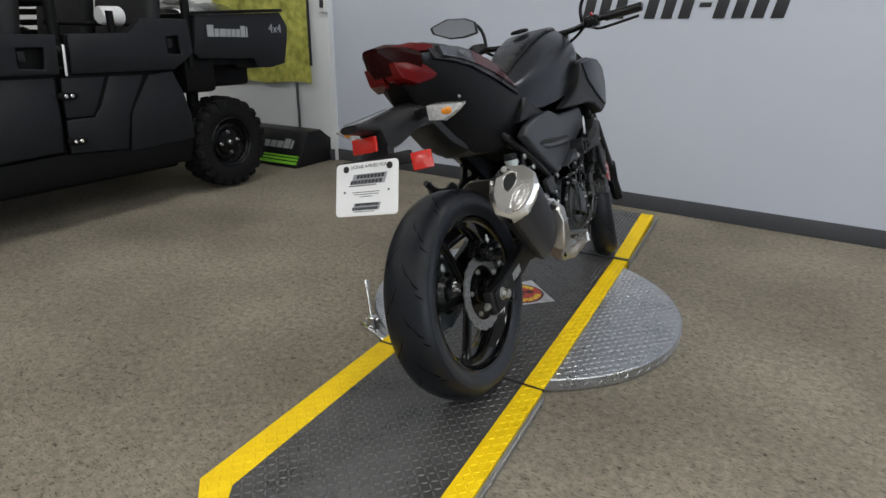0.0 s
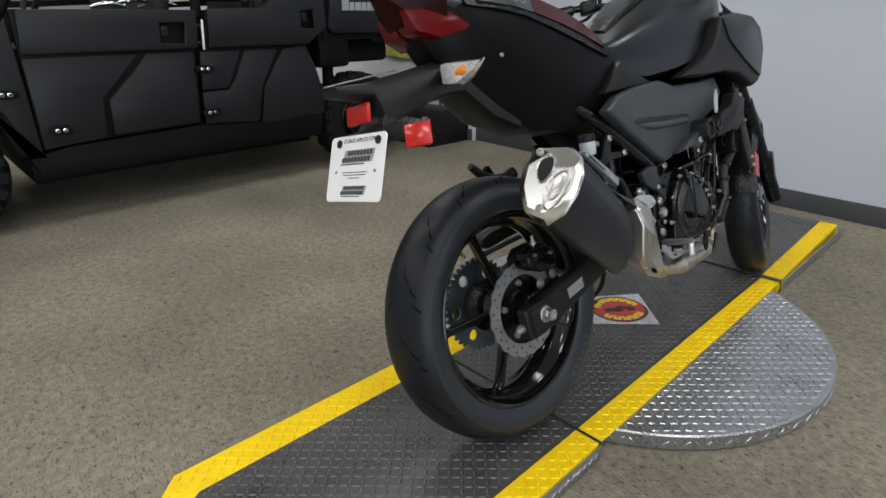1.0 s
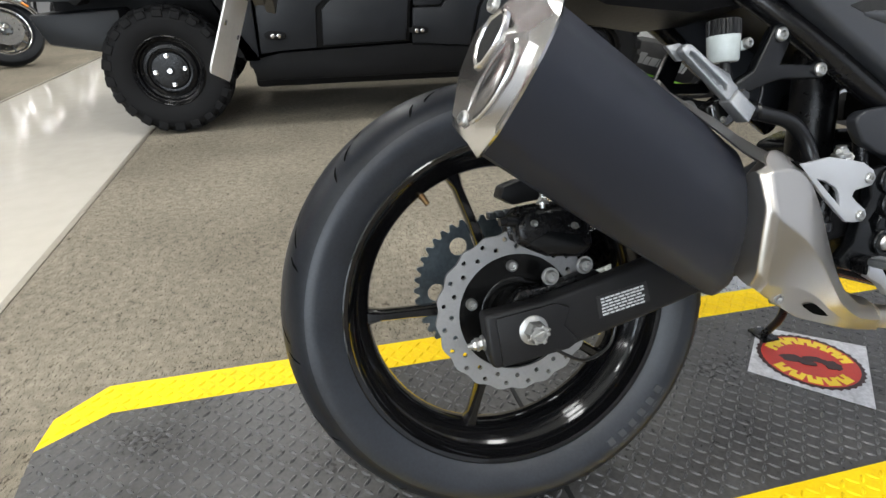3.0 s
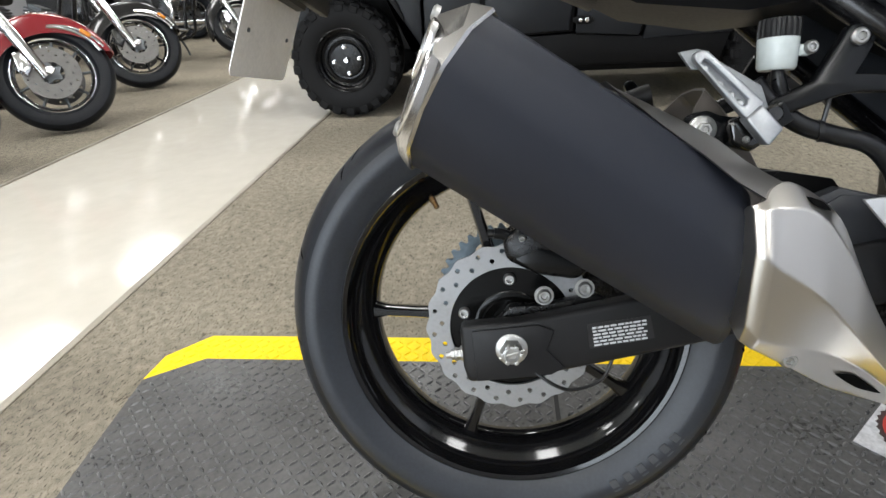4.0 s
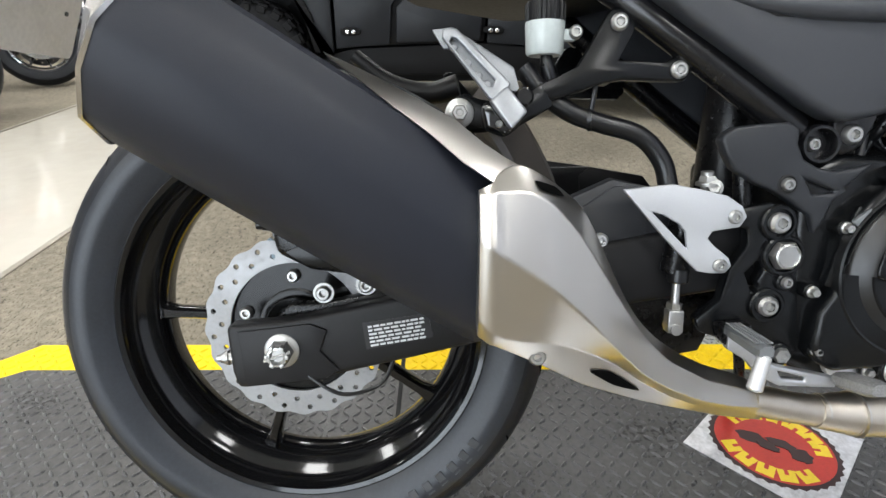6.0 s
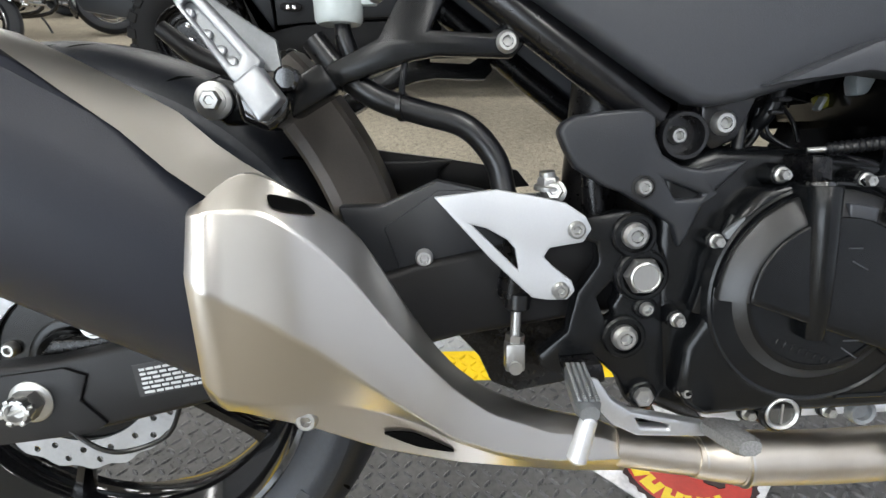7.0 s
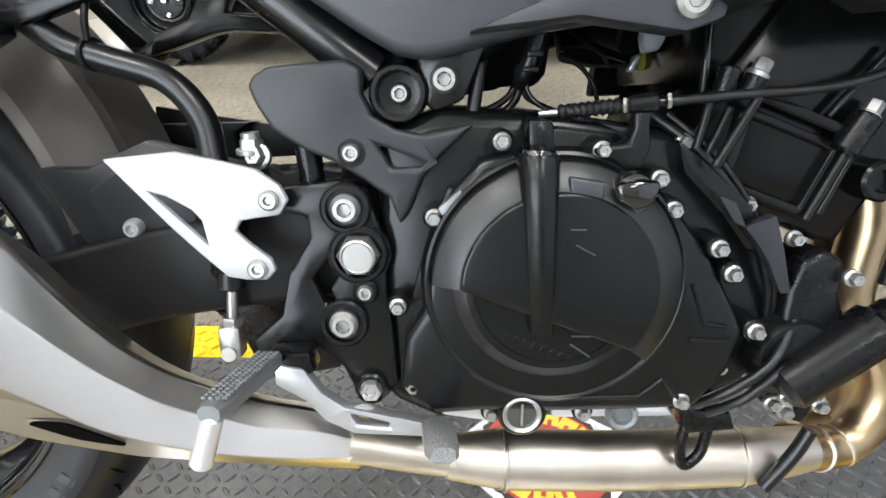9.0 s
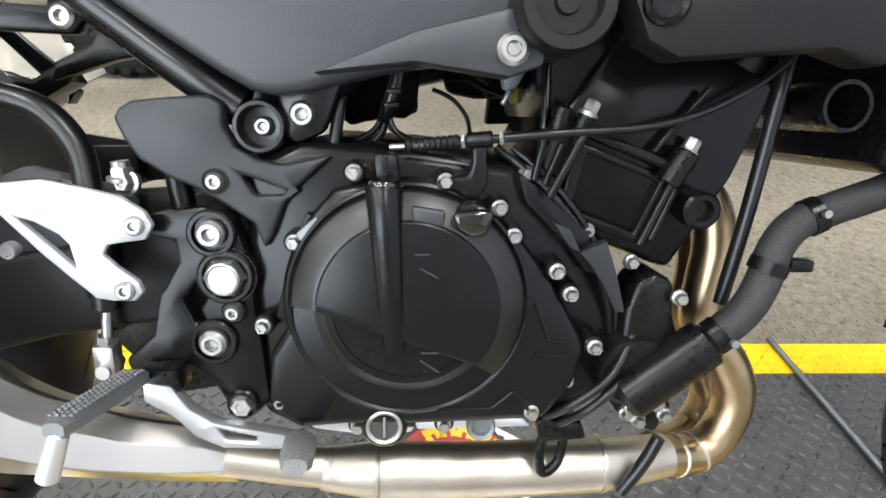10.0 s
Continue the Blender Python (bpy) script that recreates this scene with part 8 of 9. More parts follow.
def door_panel(outline, x, crease, tilt_up=0.0, tilt_down=0.0, thick=0.022, holes=(), bevel=0.005):
    """A pressed panel with one level crease, its halves tilting inwards."""
    bm = bm_new()
    plate(bm, outline, x - thick, x, holes, bevel=bevel, segments=2)
    bmesh.ops.bisect_plane(bm, geom=bm.verts[:] + bm.edges[:] + bm.faces[:], plane_co=(0, 0, crease), plane_no=(0, 0, 1))
    for v in bm.verts:
        d = v.co.z - crease
        v.co.x -= tilt_up * d if d > 0 else -tilt_down * d
    return bm


def utv_door(base, lower, upper, recess, name_label):
    bm = bm_new()
    plate(bm, base, -0.07, -0.034, bevel=0.004)
    d = part("door", bm, UTV_DARK, utv, name_label)
    for outline in lower:
        part("lower_panel", door_panel(outline, -0.012, 0.60, 0.10, 0.02), UTV_BODY, d)
    part("upper_panel", door_panel(upper, 0.004, 0.93, 0.05, 0.05, holes=(recess,)), UTV_BODY, d)
    y0, y1 = min(p[0] for p in recess), max(p[0] for p in recess)
    z0, z1 = min(p[1] for p in recess), max(p[1] for p in recess)
    bm = bm_new()
    box(bm, (-0.012, y0 + 0.03, (z0 + z1) / 2 + 0.01), (0.012, 0.035, 0.05), bevel=0.004)
    part("door_handle", bm, MATT_PLASTIC, d, "black recessed door latch")
    return d


front_door = utv_door([(-0.41, 0.40), (0.385, 0.43), (0.415, 1.02), (-0.40, 1.02)],
                      [[(-0.405, 0.395), (-0.30, 0.405), (-0.118, 0.417), (-0.104, 0.61), (0.030, 0.737), (0.11, 0.82), (-0.40, 0.82)],
                       [(-0.084, 0.425), (0.362, 0.440), (0.395, 0.82), (0.150, 0.82), (0.058, 0.722), (-0.078, 0.600)]],
                      [(-0.40, 0.836), (0.412, 0.836), (0.430, 1.030), (-0.38, 1.03)],
                      [(0.222, 0.868), (0.346, 0.862), (0.360, 0.968), (0.230, 0.966)], "charcoal front door with a chevron moulding")
rear_door = utv_door([(0.40, 0.41), (0.74, 0.41), (0.79, 0.60), (0.94, 0.815), (1.12, 0.84), (1.245, 0.93), (1.23, 1.12), (0.93, 1.12), (0.83, 1.04), (0.49, 1.03)],
                     [[(0.398, 0.425), (0.726, 0.40), (0.765, 0.60), (0.905, 0.815), (0.690, 0.815), (0.610, 0.660), (0.560, 0.600), (0.405, 0.600)],
                      [(0.408, 0.612), (0.552, 0.612), (0.594, 0.672), (0.668, 0.815), (0.430, 0.815)]],
                     [(0.475, 0.836), (1.105, 0.838), (1.248, 0.930), (1.236, 1.130), (0.930, 1.125), (0.835, 1.045), (0.492, 1.035)],
                     [(1.065, 0.930), (1.160, 0.926), (1.158, 1.036), (1.070, 1.027)], "charcoal rear door with a stepped top edge")
for y, z in ((0.43, 0.726), (0.433, 0.488), (-0.32, 0.482), (-0.50, 0.667)):
    bm = bm_new()
    plate(bm, chaikin([(y - 0.055, z - 0.018), (y + 0.05, z - 0.022), (y + 0.05, z + 0.02), (y - 0.055, z + 0.022)], 1), -0.012, 0.012, bevel=0.003)
    hinge = part("hinge", bm, UTV_DARK, utv, "black door hinge with two bright bolts")
    for dy in (-0.016, 0.016):
        bm = bm_new()
        hex_bolt(bm, (0.012, y + dy, z), 0.0078, 0.006)
        part("hinge_bolt", bm, CHROME, hinge)
bm = bm_new()
box(bm, (0.008, 0.446, 0.905), (0.006, 0.012, 0.155), Matrix.Rotation(-0.08, 4, "X"), bevel=0.002)
part("edge_strip", bm, WHITE_PLASTIC, utv, "pale edge strip between the doors")

# quarter panel, front fender, rocker, tub
bm = bm_new()
plate(bm, [(0.748, 0.38), (0.790, 0.60), (0.938, 0.812), (1.10, 0.828), (1.16, 0.70), (1.20, 0.55), (1.205, 0.40)], -0.06, -0.030, bevel=0.006)
part("quarter_panel", bm, UTV_BODY, utv)
part("front_fender", door_panel([(-0.418, 0.37), (-0.490, 0.385), (-0.530, 0.55), (-0.60, 0.70), (-0.72, 0.79), (-0.90, 0.81), (-1.08, 0.76), (-1.22, 0.66), (-1.40, 0.66), (-1.42, 0.98), (-0.95, 1.04), (-0.42, 1.02)], 0.0, 0.66, 0.12, 0.0, 0.03), UTV_BODY, utv)
bm = bm_new()
plate(bm, [(-0.44, 0.37), (-0.515, 0.385), (-0.555, 0.545), (-0.62, 0.68), (-0.73, 0.765), (-0.90, 0.785), (-1.07, 0.74), (-1.20, 0.64), (-1.23, 0.66), (-1.09, 0.775), (-0.90, 0.825), (-0.71, 0.805), (-0.585, 0.71), (-0.515, 0.555), (-0.475, 0.37)], -0.16, 0.016, bevel=0.004)
part("arch_lip", bm, UTV_DARK, utv, "black wheel arch lip")
bm = bm_new()
plate(bm, [(-0.44, 0.255), (1.16, 0.255), (1.20, 0.40), (0.74, 0.395), (0.38, 0.42), (-0.30, 0.395), (-0.47, 0.36)], -0.16, -0.040, bevel=0.008)
part("rocker", bm, UTV_DARK, utv)
# block added under the tub to deepen the shade on the floor
bm = bm_new()
box(bm, (-0.78, 0.36, 0.25), (1.16, 1.64, 0.11), bevel=0.02)
part("skid_plate", bm, UTV_DARK, utv)
bm = bm_new()
box(bm, (-0.78, 0.37, 0.58), (1.26, 1.70, 0.56), bevel=0.02)
box(bm, (-0.78, -0.95, 0.72), (0.90, 0.94, 0.56), bevel=0.04)
box(bm, (-0.80, 1.56, 0.78), (1.10, 0.74, 0.18), bevel=0.03)
box(bm, (-0.16, 1.33, 0.79), (0.22, 0.24, 0.22), bevel=0.03)
part("tub", bm, UTV_DARK, utv)
bm = bm_new()
plate(bm, [(-1.46, 0.60), (-1.40, 0.46), (-1.05, 0.40), (-1.05, 0.62)], -1.46, -0.10, bevel=0.02)
plate(bm, [(-1.42, 0.66), (-1.44, 0.97), (-0.95, 1.05), (-0.42, 1.06), (-0.42, 0.98), (-1.35, 0.90)], -1.52, -0.03, bevel=0.02)
part("hood", bm, UTV_BODY, utv)

# cargo bed
bed_out = [(1.300, 1.155), (2.050, 1.205), (2.118, 1.110), (2.078, 0.850), (1.940, 0.822), (1.806, 0.824), (1.770, 0.888), (1.300, 0.897), (1.262, 0.93)]
bm = door_panel(bed_out, 0.0, 1.004, 0.03, 0.10, 0.04)
bed = part("bed_side", bm, UTV_BODY, utv, "charcoal cargo bed side")
bm = door_panel(bed_out, 0.0, 1.004, 0.03, 0.10, 0.04)
bmesh.ops.translate(bm, vec=(-1.52, 0, 0), verts=bm.verts)
part("bed_side", bm, UTV_BODY, utv)
bm = bm_new()
box(bm, (-0.78, 1.68, 0.885), (1.44, 0.74, 0.07), bevel=0.006)
box(bm, (-0.12, 1.78, 0.845), (0.12, 0.26, 0.05), bevel=0.02)
box(bm, (-0.78, 1.31, 1.02), (1.46, 0.03, 0.24), bevel=0.006)
part("bed_floor", bm, UTV_DARK, utv)
bm = bm_new()
box(bm, (-0.78, 2.06, 1.02), (1.46, 0.05, 0.30), bevel=0.01)
part("tailgate", bm, UTV_BODY, utv)
bm = bm_new()
plate(bm, [(1.275, 1.158), (1.29, 1.178), (2.06, 1.230), (2.065, 1.208)], -0.035, 0.012, bevel=0.004)
part("bed_rail", bm, UTV_DARK, utv)
# maker's word on the bed side as plain blocks, and the drive badge
u = 1.375
for w, hgt in ((0.052, 0.072), (0.036, 0.050), (0.050, 0.050), (0.036, 0.050), (0.034, 0.050), (0.036, 0.050), (0.038, 0.072), (0.016, 0.066)):
    bm = bm_new()
    plate(bm, [(u, 1.030), (u + w, 1.031), (u + w * 1.02, 1.031 + hgt), (u + 0.003, 1.030 + hgt)], -0.004, 0.0035)
    part("badge_block", bm, BADGE_GREY, bed)
    u += w + 0.006
bm = text_mesh("4x4", 0.085, Matrix.Translation((0.0, 1.985, 1.090)) @ Matrix.Rotation(math.pi / 2, 4, "Z") @ Matrix.Rotation(math.pi / 2, 4, "X"), 0.002)
part("drive_badge", bm, PRINT_GREY, bed, "pale lettered drive badge")

# roll cage, seats and load seen above the doors
for sx in (-0.055, -1.47):
    for y0, y1, z0 in ((0.452, 0.47, 1.00), (1.262, 1.28, 0.84), (-0.46, 0.06, 0.98)):
        bm = bm_new()
        tube(bm, [(sx, y0, z0), (sx, (y0 + y1) / 2, 1.4), (sx - (0.08 if sx > -1 else -0.08), y1, 1.92)], 0.027, 12)
        part("cage_post", bm, UTV_DARK, utv)
    bm = bm_new()
    rod(bm, (sx - (0.08 if sx > -1 else -0.08), 0.04, 1.92), (sx - (0.08 if sx > -1 else -0.08), 1.30, 1.92), 0.027, 12)
    part("cage_rail", bm, UTV_DARK, utv)
bm = bm_new()
box(bm, (-0.78, 0.66, 1.985), (1.50, 1.36, 0.04), bevel=0.015)
part("roof", bm, UTV_DARK, utv, "flat black roof")
for y in (0.22, 1.02):
    for x in (-0.42, -1.10):
        bm = bm_new()
        box(bm, (x, y - 0.16, 0.90), (0.58, 0.46, 0.12), bevel=0.04, segments=3)
        seat_base = part("seat", bm, SEAT_VINYL, utv, "black vinyl seat")
        bm = bm_new()
        box(bm, (x, y + 0.10, 1.13), (0.56, 0.10, 0.42), Matrix.Rotation(-0.16, 4, "X"), bevel=0.04, segments=3)
        part("seat_back", bm, SEAT_VINYL, seat_base)
bm = bm_new()
rod(bm, (-0.10, 0.80, 1.02), (-0.10, 0.80, 1.16), 0.020, 10)
rod(bm, (-1.45, 0.46, 1.185), (-0.07, 0.46, 1.185), 0.020, 10)
rod(bm, (-0.20, 0.50, 1.09), (-0.20, 1.20, 1.10), 0.014, 10)
part("grab_rail", bm, UTV_DARK, utv)
bm = bm_new()
lathe(bm, [(0.0, 0.0), (0.0, 0.044), (0.008, 0.050), (0.12, 0.054), (0.13, 0.048), (0.13, 0.0)], 24, Matrix.Translation((-0.16, 0.775, 1.135)) @ Matrix.Rotation(math.pi / 2, 4, "Z"))
part("padded_roll", bm, WHITE_PLASTIC, utv, "white padded roll over the rear seat")
for k, (y0, z0) in enumerate(((-0.02, 1.045), (0.12, 1.065), (0.24, 1.05))):
    bm = bm_new()
    tube(bm, [(-0.20 - 0.05 * k, y0, z0), (-0.17, y0 + 0.08, z0 + 0.018), (-0.19, y0 + 0.16, z0 + 0.004)], [0.008, 0.016, 0.010], 10)
    part("belt_buckle", bm, CHROME, utv, "bright seat fitting")
# glossy black lump in the cargo bed, a stand-in for dark shapes behind
bm = bm_new()
rnd = random.Random(21)
rings = []
for i in range(14):
    t = i / 13
    y = 1.36 + 0.60 * t
    hh = 0.10 * math.sin(math.pi * (0.08 + 0.84 * t)) + 0.022 * math.sin(t * 19)
    rings.append([Vector((-0.62 + 0.52 * math.cos(a), y, 1.16 + hh * (1 + 0.18 * math.sin(a * 7 + t * 9)) * max(0.0, math.sin(a)))) for a in [math.pi * k / 12 for k in range(13)]] + [Vector((-1.10, y, 1.0)), Vector((-0.14, y, 1.0))])
loft(bm, rings)
part("bed_cover", bm, FAR_BLACK, utv, "glossy black lumpy stand-in for dark shapes behind the bed", 60)
bm = bm_new()
ring = [Vector((-0.42 + 0.17 * math.cos(a), -0.22 + 0.06 * math.sin(a), 1.12 + 0.16 * math.sin(a))) for a in [2 * math.pi * k / 24 for k in range(25)]]
tube(bm, ring, 0.014, 8, 1, smooth=False)
part("steering_wheel", bm, MATT_PLASTIC, utv)
# far side of the cab: doors, and bars added for the dark clutter above
for y0, y1 in ((-0.40, 0.42), (0.46, 1.24)):
    bm = bm_new()
    box(bm, (-1.50, (y0 + y1) / 2, 0.76), (0.04, y1 - y0, 0.60), bevel=0.01)
    for z in (1.095, 1.165, 1.245, 1.345):
        box(bm, (-1.49, (y0 + y1) / 2, z), (0.016, y1 - y0 - 0.02, 0.040), Matrix.Rotation(0.05, 4, "X"), bevel=0.004)
    for y in (y0 + 0.05, y1 - 0.05):
        box(bm, (-1.49, y, 1.20), (0.020, 0.05, 0.36), bevel=0.004)
    part("far_door", bm, UTV_DARK, utv, "black door with bars added above it for dark clutter")


def utv_wheel(y, z, x):
    wheel = new("wheel")
    wheel.parent, wheel.matrix_local = utv, Matrix.Translation((x, y, z))
    wheel["label"] = "knobbly off-road wheel on a black steel rim"
    bm = bm_new()
    half = [(0.085, 0.166), (0.098, 0.180), (0.108, 0.215), (0.111, 0.25), (0.106, 0.278), (0.09, 0.294), (0.05, 0.300)]
    lathe(bm, half + [(0, 0.305)] + [(-a, b) for a, b in half[::-1]], 72)
    tyre = part("tyre", bm, UTV_TYRE, wheel, "black knobbly tyre", 40)
    n = 22
    for i in range(n):
        for row, rx in enumerate((-0.078, -0.027, 0.027, 0.078)):
            a = 2 * math.pi * (i + (0.5 if row % 2 else 0.0)) / n
            bm = bm_new()
            rr = 0.302 if abs(rx) < 0.05 else 0.295
            box(bm, (rx, rr * math.cos(a), rr * math.sin(a)), (0.050, 0.052, 0.030), Matrix.Rotation(a - math.pi / 2, 4, "X") @ Matrix.Rotation(0.25 * (1 if rx > 0 else -1), 4, "Z"), bevel=0.004, segments=1)
            if abs(rx) > 0.05:
                s = 1 if rx > 0 else -1
                box(bm, (s * 0.106, 0.279 * math.cos(a), 0.279 * math.sin(a)), (0.018, 0.048, 0.036), Matrix.Rotation(a - math.pi / 2, 4, "X"), bevel=0.004, segments=1)
            part("tread_lug", bm, UTV_TYRE, tyre)
    bm = bm_new()
    lathe(bm, [(0.096, 0.176), (0.100, 0.170), (0.094, 0.163), (0.080, 0.160), (0.074, 0.152), (0.050, 0.146), (0.045, 0.135), (0.060, 0.128), (0.064, 0.112), (0.052, 0.106), (0.050, 0.096), (0.062, 0.088), (0.066, 0.05), (0.066, 0)], 56)
    rim = part("rim", bm, SATIN_BLACK, wheel, "stepped black steel rim")
    for k in range(4):
        a = math.pi / 2 * k + 0.1
        bm = bm_new()
        hex_bolt(bm, (0.066, 0.073 * math.cos(a), 0.073 * math.sin(a)), 0.0095, 0.016)
        part("lug_nut", bm, CHROME, rim)
    bm = bm_new()
    lathe(bm, [(0.064, 0.020), (0.080, 0.018), (0.086, 0.012), (0.086, 0)], 20)
    part("hub_nut", bm, CHROME, rim)


for y, z in ((1.525, 0.322), (-0.87, 0.322)):
    utv_wheel(y, z, -0.150)
    utv_wheel(y, z, -1.36)
bm = bm_new()
tube(bm, [(-0.30, 1.54, 0.33), (-0.78, 1.54, 0.34), (-1.25, 1.54, 0.33)], 0.035, 12)
tube(bm, [(-0.30, -0.85, 0.33), (-0.78, -0.85, 0.34), (-1.25, -0.85, 0.33)], 0.035, 12)
part("axle", bm, UTV_DARK, utv)
for y in (1.20, 1.36):
    bm = bm_new()
    tube(bm, [(-0.22, y, 0.46 if y < 1.3 else 0.40), (-0.20, y, 0.70), (-0.18, y + 0.02, 0.88)], 0.038, 12)
    part("rear_damper", bm, UTV_DARK, utv)

# ---- black display ramp beside the vehicle ----
ramp = thing("display_ramp", "black display ramp with bright green stripes on the carpet", "display ramp", m=Matrix.Translation((-2.665, 2.19, 0)))
bm = bm_new()
plate(bm, [(0.0, 0.0), (0.185, 0.285), (0.33, 0.290), (0.62, 0.10), (0.68, 0.0)], -1.05, 0.0, bevel=0.01)
body = part("body", bm, MATT_PLASTIC, ramp)
fa = math.atan2(0.285, 0.185)
fm = Matrix.Translation((0, 0.0, 0.0)) @ Matrix.Rotation(fa - math.pi / 2, 4, "X")


def on_face(bm, x0, x1, z0, z1, lift=0.003):
    box(bm, ((x0 + x1) / 2, -lift / 2, (z0 + z1) / 2), (x1 - x0, lift, z1 - z0))


for z0, z1 in ((0.03, 0.055), (0.065, 0.085), (0.095, 0.108)):
    bm = bm_new()
    on_face(bm, -1.02, -0.02, z0, z1)
    bmesh.ops.transform(bm, matrix=fm, verts=bm.verts)
    part("stripe", bm, GREEN, body)
u = -0.72
for w, hgt in ((0.085, 0.085), (0.065, 0.060), (0.085, 0.060), (0.065, 0.060), (0.06, 0.060), (0.065, 0.060), (0.065, 0.085), (0.025, 0.075)):
    bm = bm_new()
    on_face(bm, u, u + w, 0.17, 0.17 + hgt)
    bmesh.ops.transform(bm, matrix=fm, verts=bm.verts)
    part("badge_block", bm, BADGE_GREY, body)
    u += w + 0.012


# ---- parked cruisers across the aisle, facing +y ----
def cruiser(x, y, paint, label, turn=0.0, dark_wheel=False):
    """A heavy touring cruiser; origin under its front axle."""
    c = thing("cruiser_motorcycle", label, "motorcycle", "cruisers parked along the aisle",
              m=Matrix.Translation((x, y, 0)) @ Matrix.Rotation(turn, 4, "Z") @ Matrix.Rotation(radians(-7), 4, "Y"))
    R = 0.315
    pivot = Vector((0, -0.05, R))
    steer = Matrix.Translation(pivot) @ Matrix.Rotation(radians(32), 4, Vector((0, -0.50, 0.866))) @ Matrix.Translation(-pivot)

    def cwheel(yy, nm, w):
        wheel = new(nm)
        wheel.parent, wheel.matrix_local = c, (steer if yy == 0.0 else Matrix()) @ Matrix.Translation((0, yy, R))
        bm = bm_new()
        half = [(w * 0.6, 0.213), (w * 0.92, 0.232), (w, 0.262), (w * 0.92, 0.290), (w * 0.6, 0.308)]
        lathe(bm, half + [(0, R)] + [(-a, b) for a, b in half[::-1]], 64)
        part("tyre", bm, RUBBER, wheel)
        bm = bm_new()
        lathe(bm, [(w * 0.62, 0.216), (w * 0.66, 0.210), (w * 0.60, 0.200), (w * 0.40, 0.190), (w * 0.2, 0.186), (-w * 0.2, 0.186), (-w * 0.6, 0.20), (-w * 0.66, 0.21), (-w * 0.62, 0.216), (0, 0.2)], 64, closed=True)
        rim = part("rim", bm, CHROME, wheel, "bright polished rim")
        bm = bm_new()
        lathe(bm, [(0.075, 0), (0.075, 0.024), (0.05, 0.040), (-0.05, 0.040), (-0.075, 0.024), (-0.075, 0)], 24)
        part("hub", bm, CHROME, wheel)
        for k in range(9):
            a = 2 * math.pi * k / 9
            bm = bm_new()
            p0, p1 = Vector((0.01, 0.036 * math.cos(a), 0.036 * math.sin(a))), Vector((0.02, 0.192 * math.cos(a + 0.12), 0.192 * math.sin(a + 0.12)))
            rod(bm, p0, p1, 0.011, 8, r2=0.008)
            part("spoke", bm, FAR_BLACK if dark_wheel else DARK_STEEL, rim)
        holes = [circle(0, 0, 0.062, 28)]
        for k in range(20):
            a = 2 * math.pi * k / 20
            rr = 0.125 if k % 2 else 0.105
            holes.append(circle(rr * math.cos(a), rr * math.sin(a), 0.006, 8))
        for xx in (0.085, -0.085):
            bm = bm_new()
            plate(bm, circle(0, 0, 0.146, 48), xx - 0.003, xx + 0.003, holes)
            part("brake_disc", bm, FAR_DISC, wheel, "drilled brake disc")
            bm = bm_new()
            plate(bm, [(0.068 * (1 if k % 2 else 0.55) * math.cos(2 * math.pi * k / 10), 0.068 * (1 if k % 2 else 0.55) * math.sin(2 * math.pi * k / 10)) for k in range(10)], xx - 0.006, xx + 0.006, bevel=0.002, segments=1)
            part("disc_carrier", bm, DARK_STEEL, wheel)
        return wheel

    cwheel(0.0, "front_wheel", 0.066)
    cwheel(-1.62, "rear_wheel", 0.072)
    rake = Vector((0, -0.50, 0.866))
    for s in (1, -1):
        bm = bm_new()
        a = Vector((s * 0.118, -0.02, R - 0.03))
        tube(bm, [a, a + rake * 0.16, a + rake * 0.40], [0.030, 0.033, 0.036], 18, 2)
        tube(bm, [a + rake * 0.395, a + rake * 0.9], 0.029, 18)
        fork = part("fork_leg", bm, CHROME, c, "chrome fork leg")
        fork.matrix_local = steer
        bm = bm_new()
        rod(bm, a + Vector((s * 0.02, 0.02, 0.03)), a + Vector((s * 0.042, 0.02, 0.03)), 0.022, 16, 0.003)
        part("axle_cap", bm, CHROME, fork)
        bm = bm_new()
        plate(bm, [(-0.085, R + 0.03), (-0.13, R + 0.11), (-0.175, R + 0.10), (-0.155, R + 0.0), (-0.11, R - 0.03)], s * 0.09 - 0.028, s * 0.09 + 0.028, bevel=0.01)
        part("brake_caliper", bm, FAR_BLACK if dark_wheel else CHROME, fork)
    # fender with skirt, trim and marker lamp
    rings = []
    for i in range(30):
        a = radians(24 + 186 * i / 29)
        low = 0.11 * max(0.0, math.sin((a - radians(20)) * 0.97)) ** 0.8 + 0.02
        ca, sa = math.cos(a), math.sin(a)
        rr = 0.345
        sec = [(-0.100, -low), (-0.098, -0.03), (-0.075, -0.004), (0, 0.012), (0.075, -0.004), (0.098, -0.03), (0.100, -low), (0.095, -low), (0.093, -0.032), (0.072, -0.009), (0, 0.006), (-0.072, -0.009), (-0.093, -0.032), (-0.095, -low)]
        rings.append([Vector((u, (rr + v) * ca, R + (rr + v) * sa)) for u, v in sec])
    bm = bm_new()
    loft(bm, rings)
    fender = part("front_fender", bm, paint, c, "deep painted front fender", 50)
    fender.matrix_local = steer
    for s in (1, -1):
        bm = bm_new()
        pts = []
        for i in range(12):
            a = radians(26 + 62 * i / 11)
            rr = 0.345 - 0.055 - 0.035 * (i / 11)
            pts.append(Vector((s * 0.103, rr * math.cos(a), R + rr * math.sin(a))))
        tube(bm, pts, 0.009, 8, 1)
        pts2 = [p + Vector((0, 0.016, 0.024)) * (1 - i / 14) for i, p in enumerate(pts)]
        tube(bm, pts2, 0.006, 8, 1)
        trim = part("fender_trim", bm, CHROME, fender, "chrome fender trim")
        bm = bm_new()
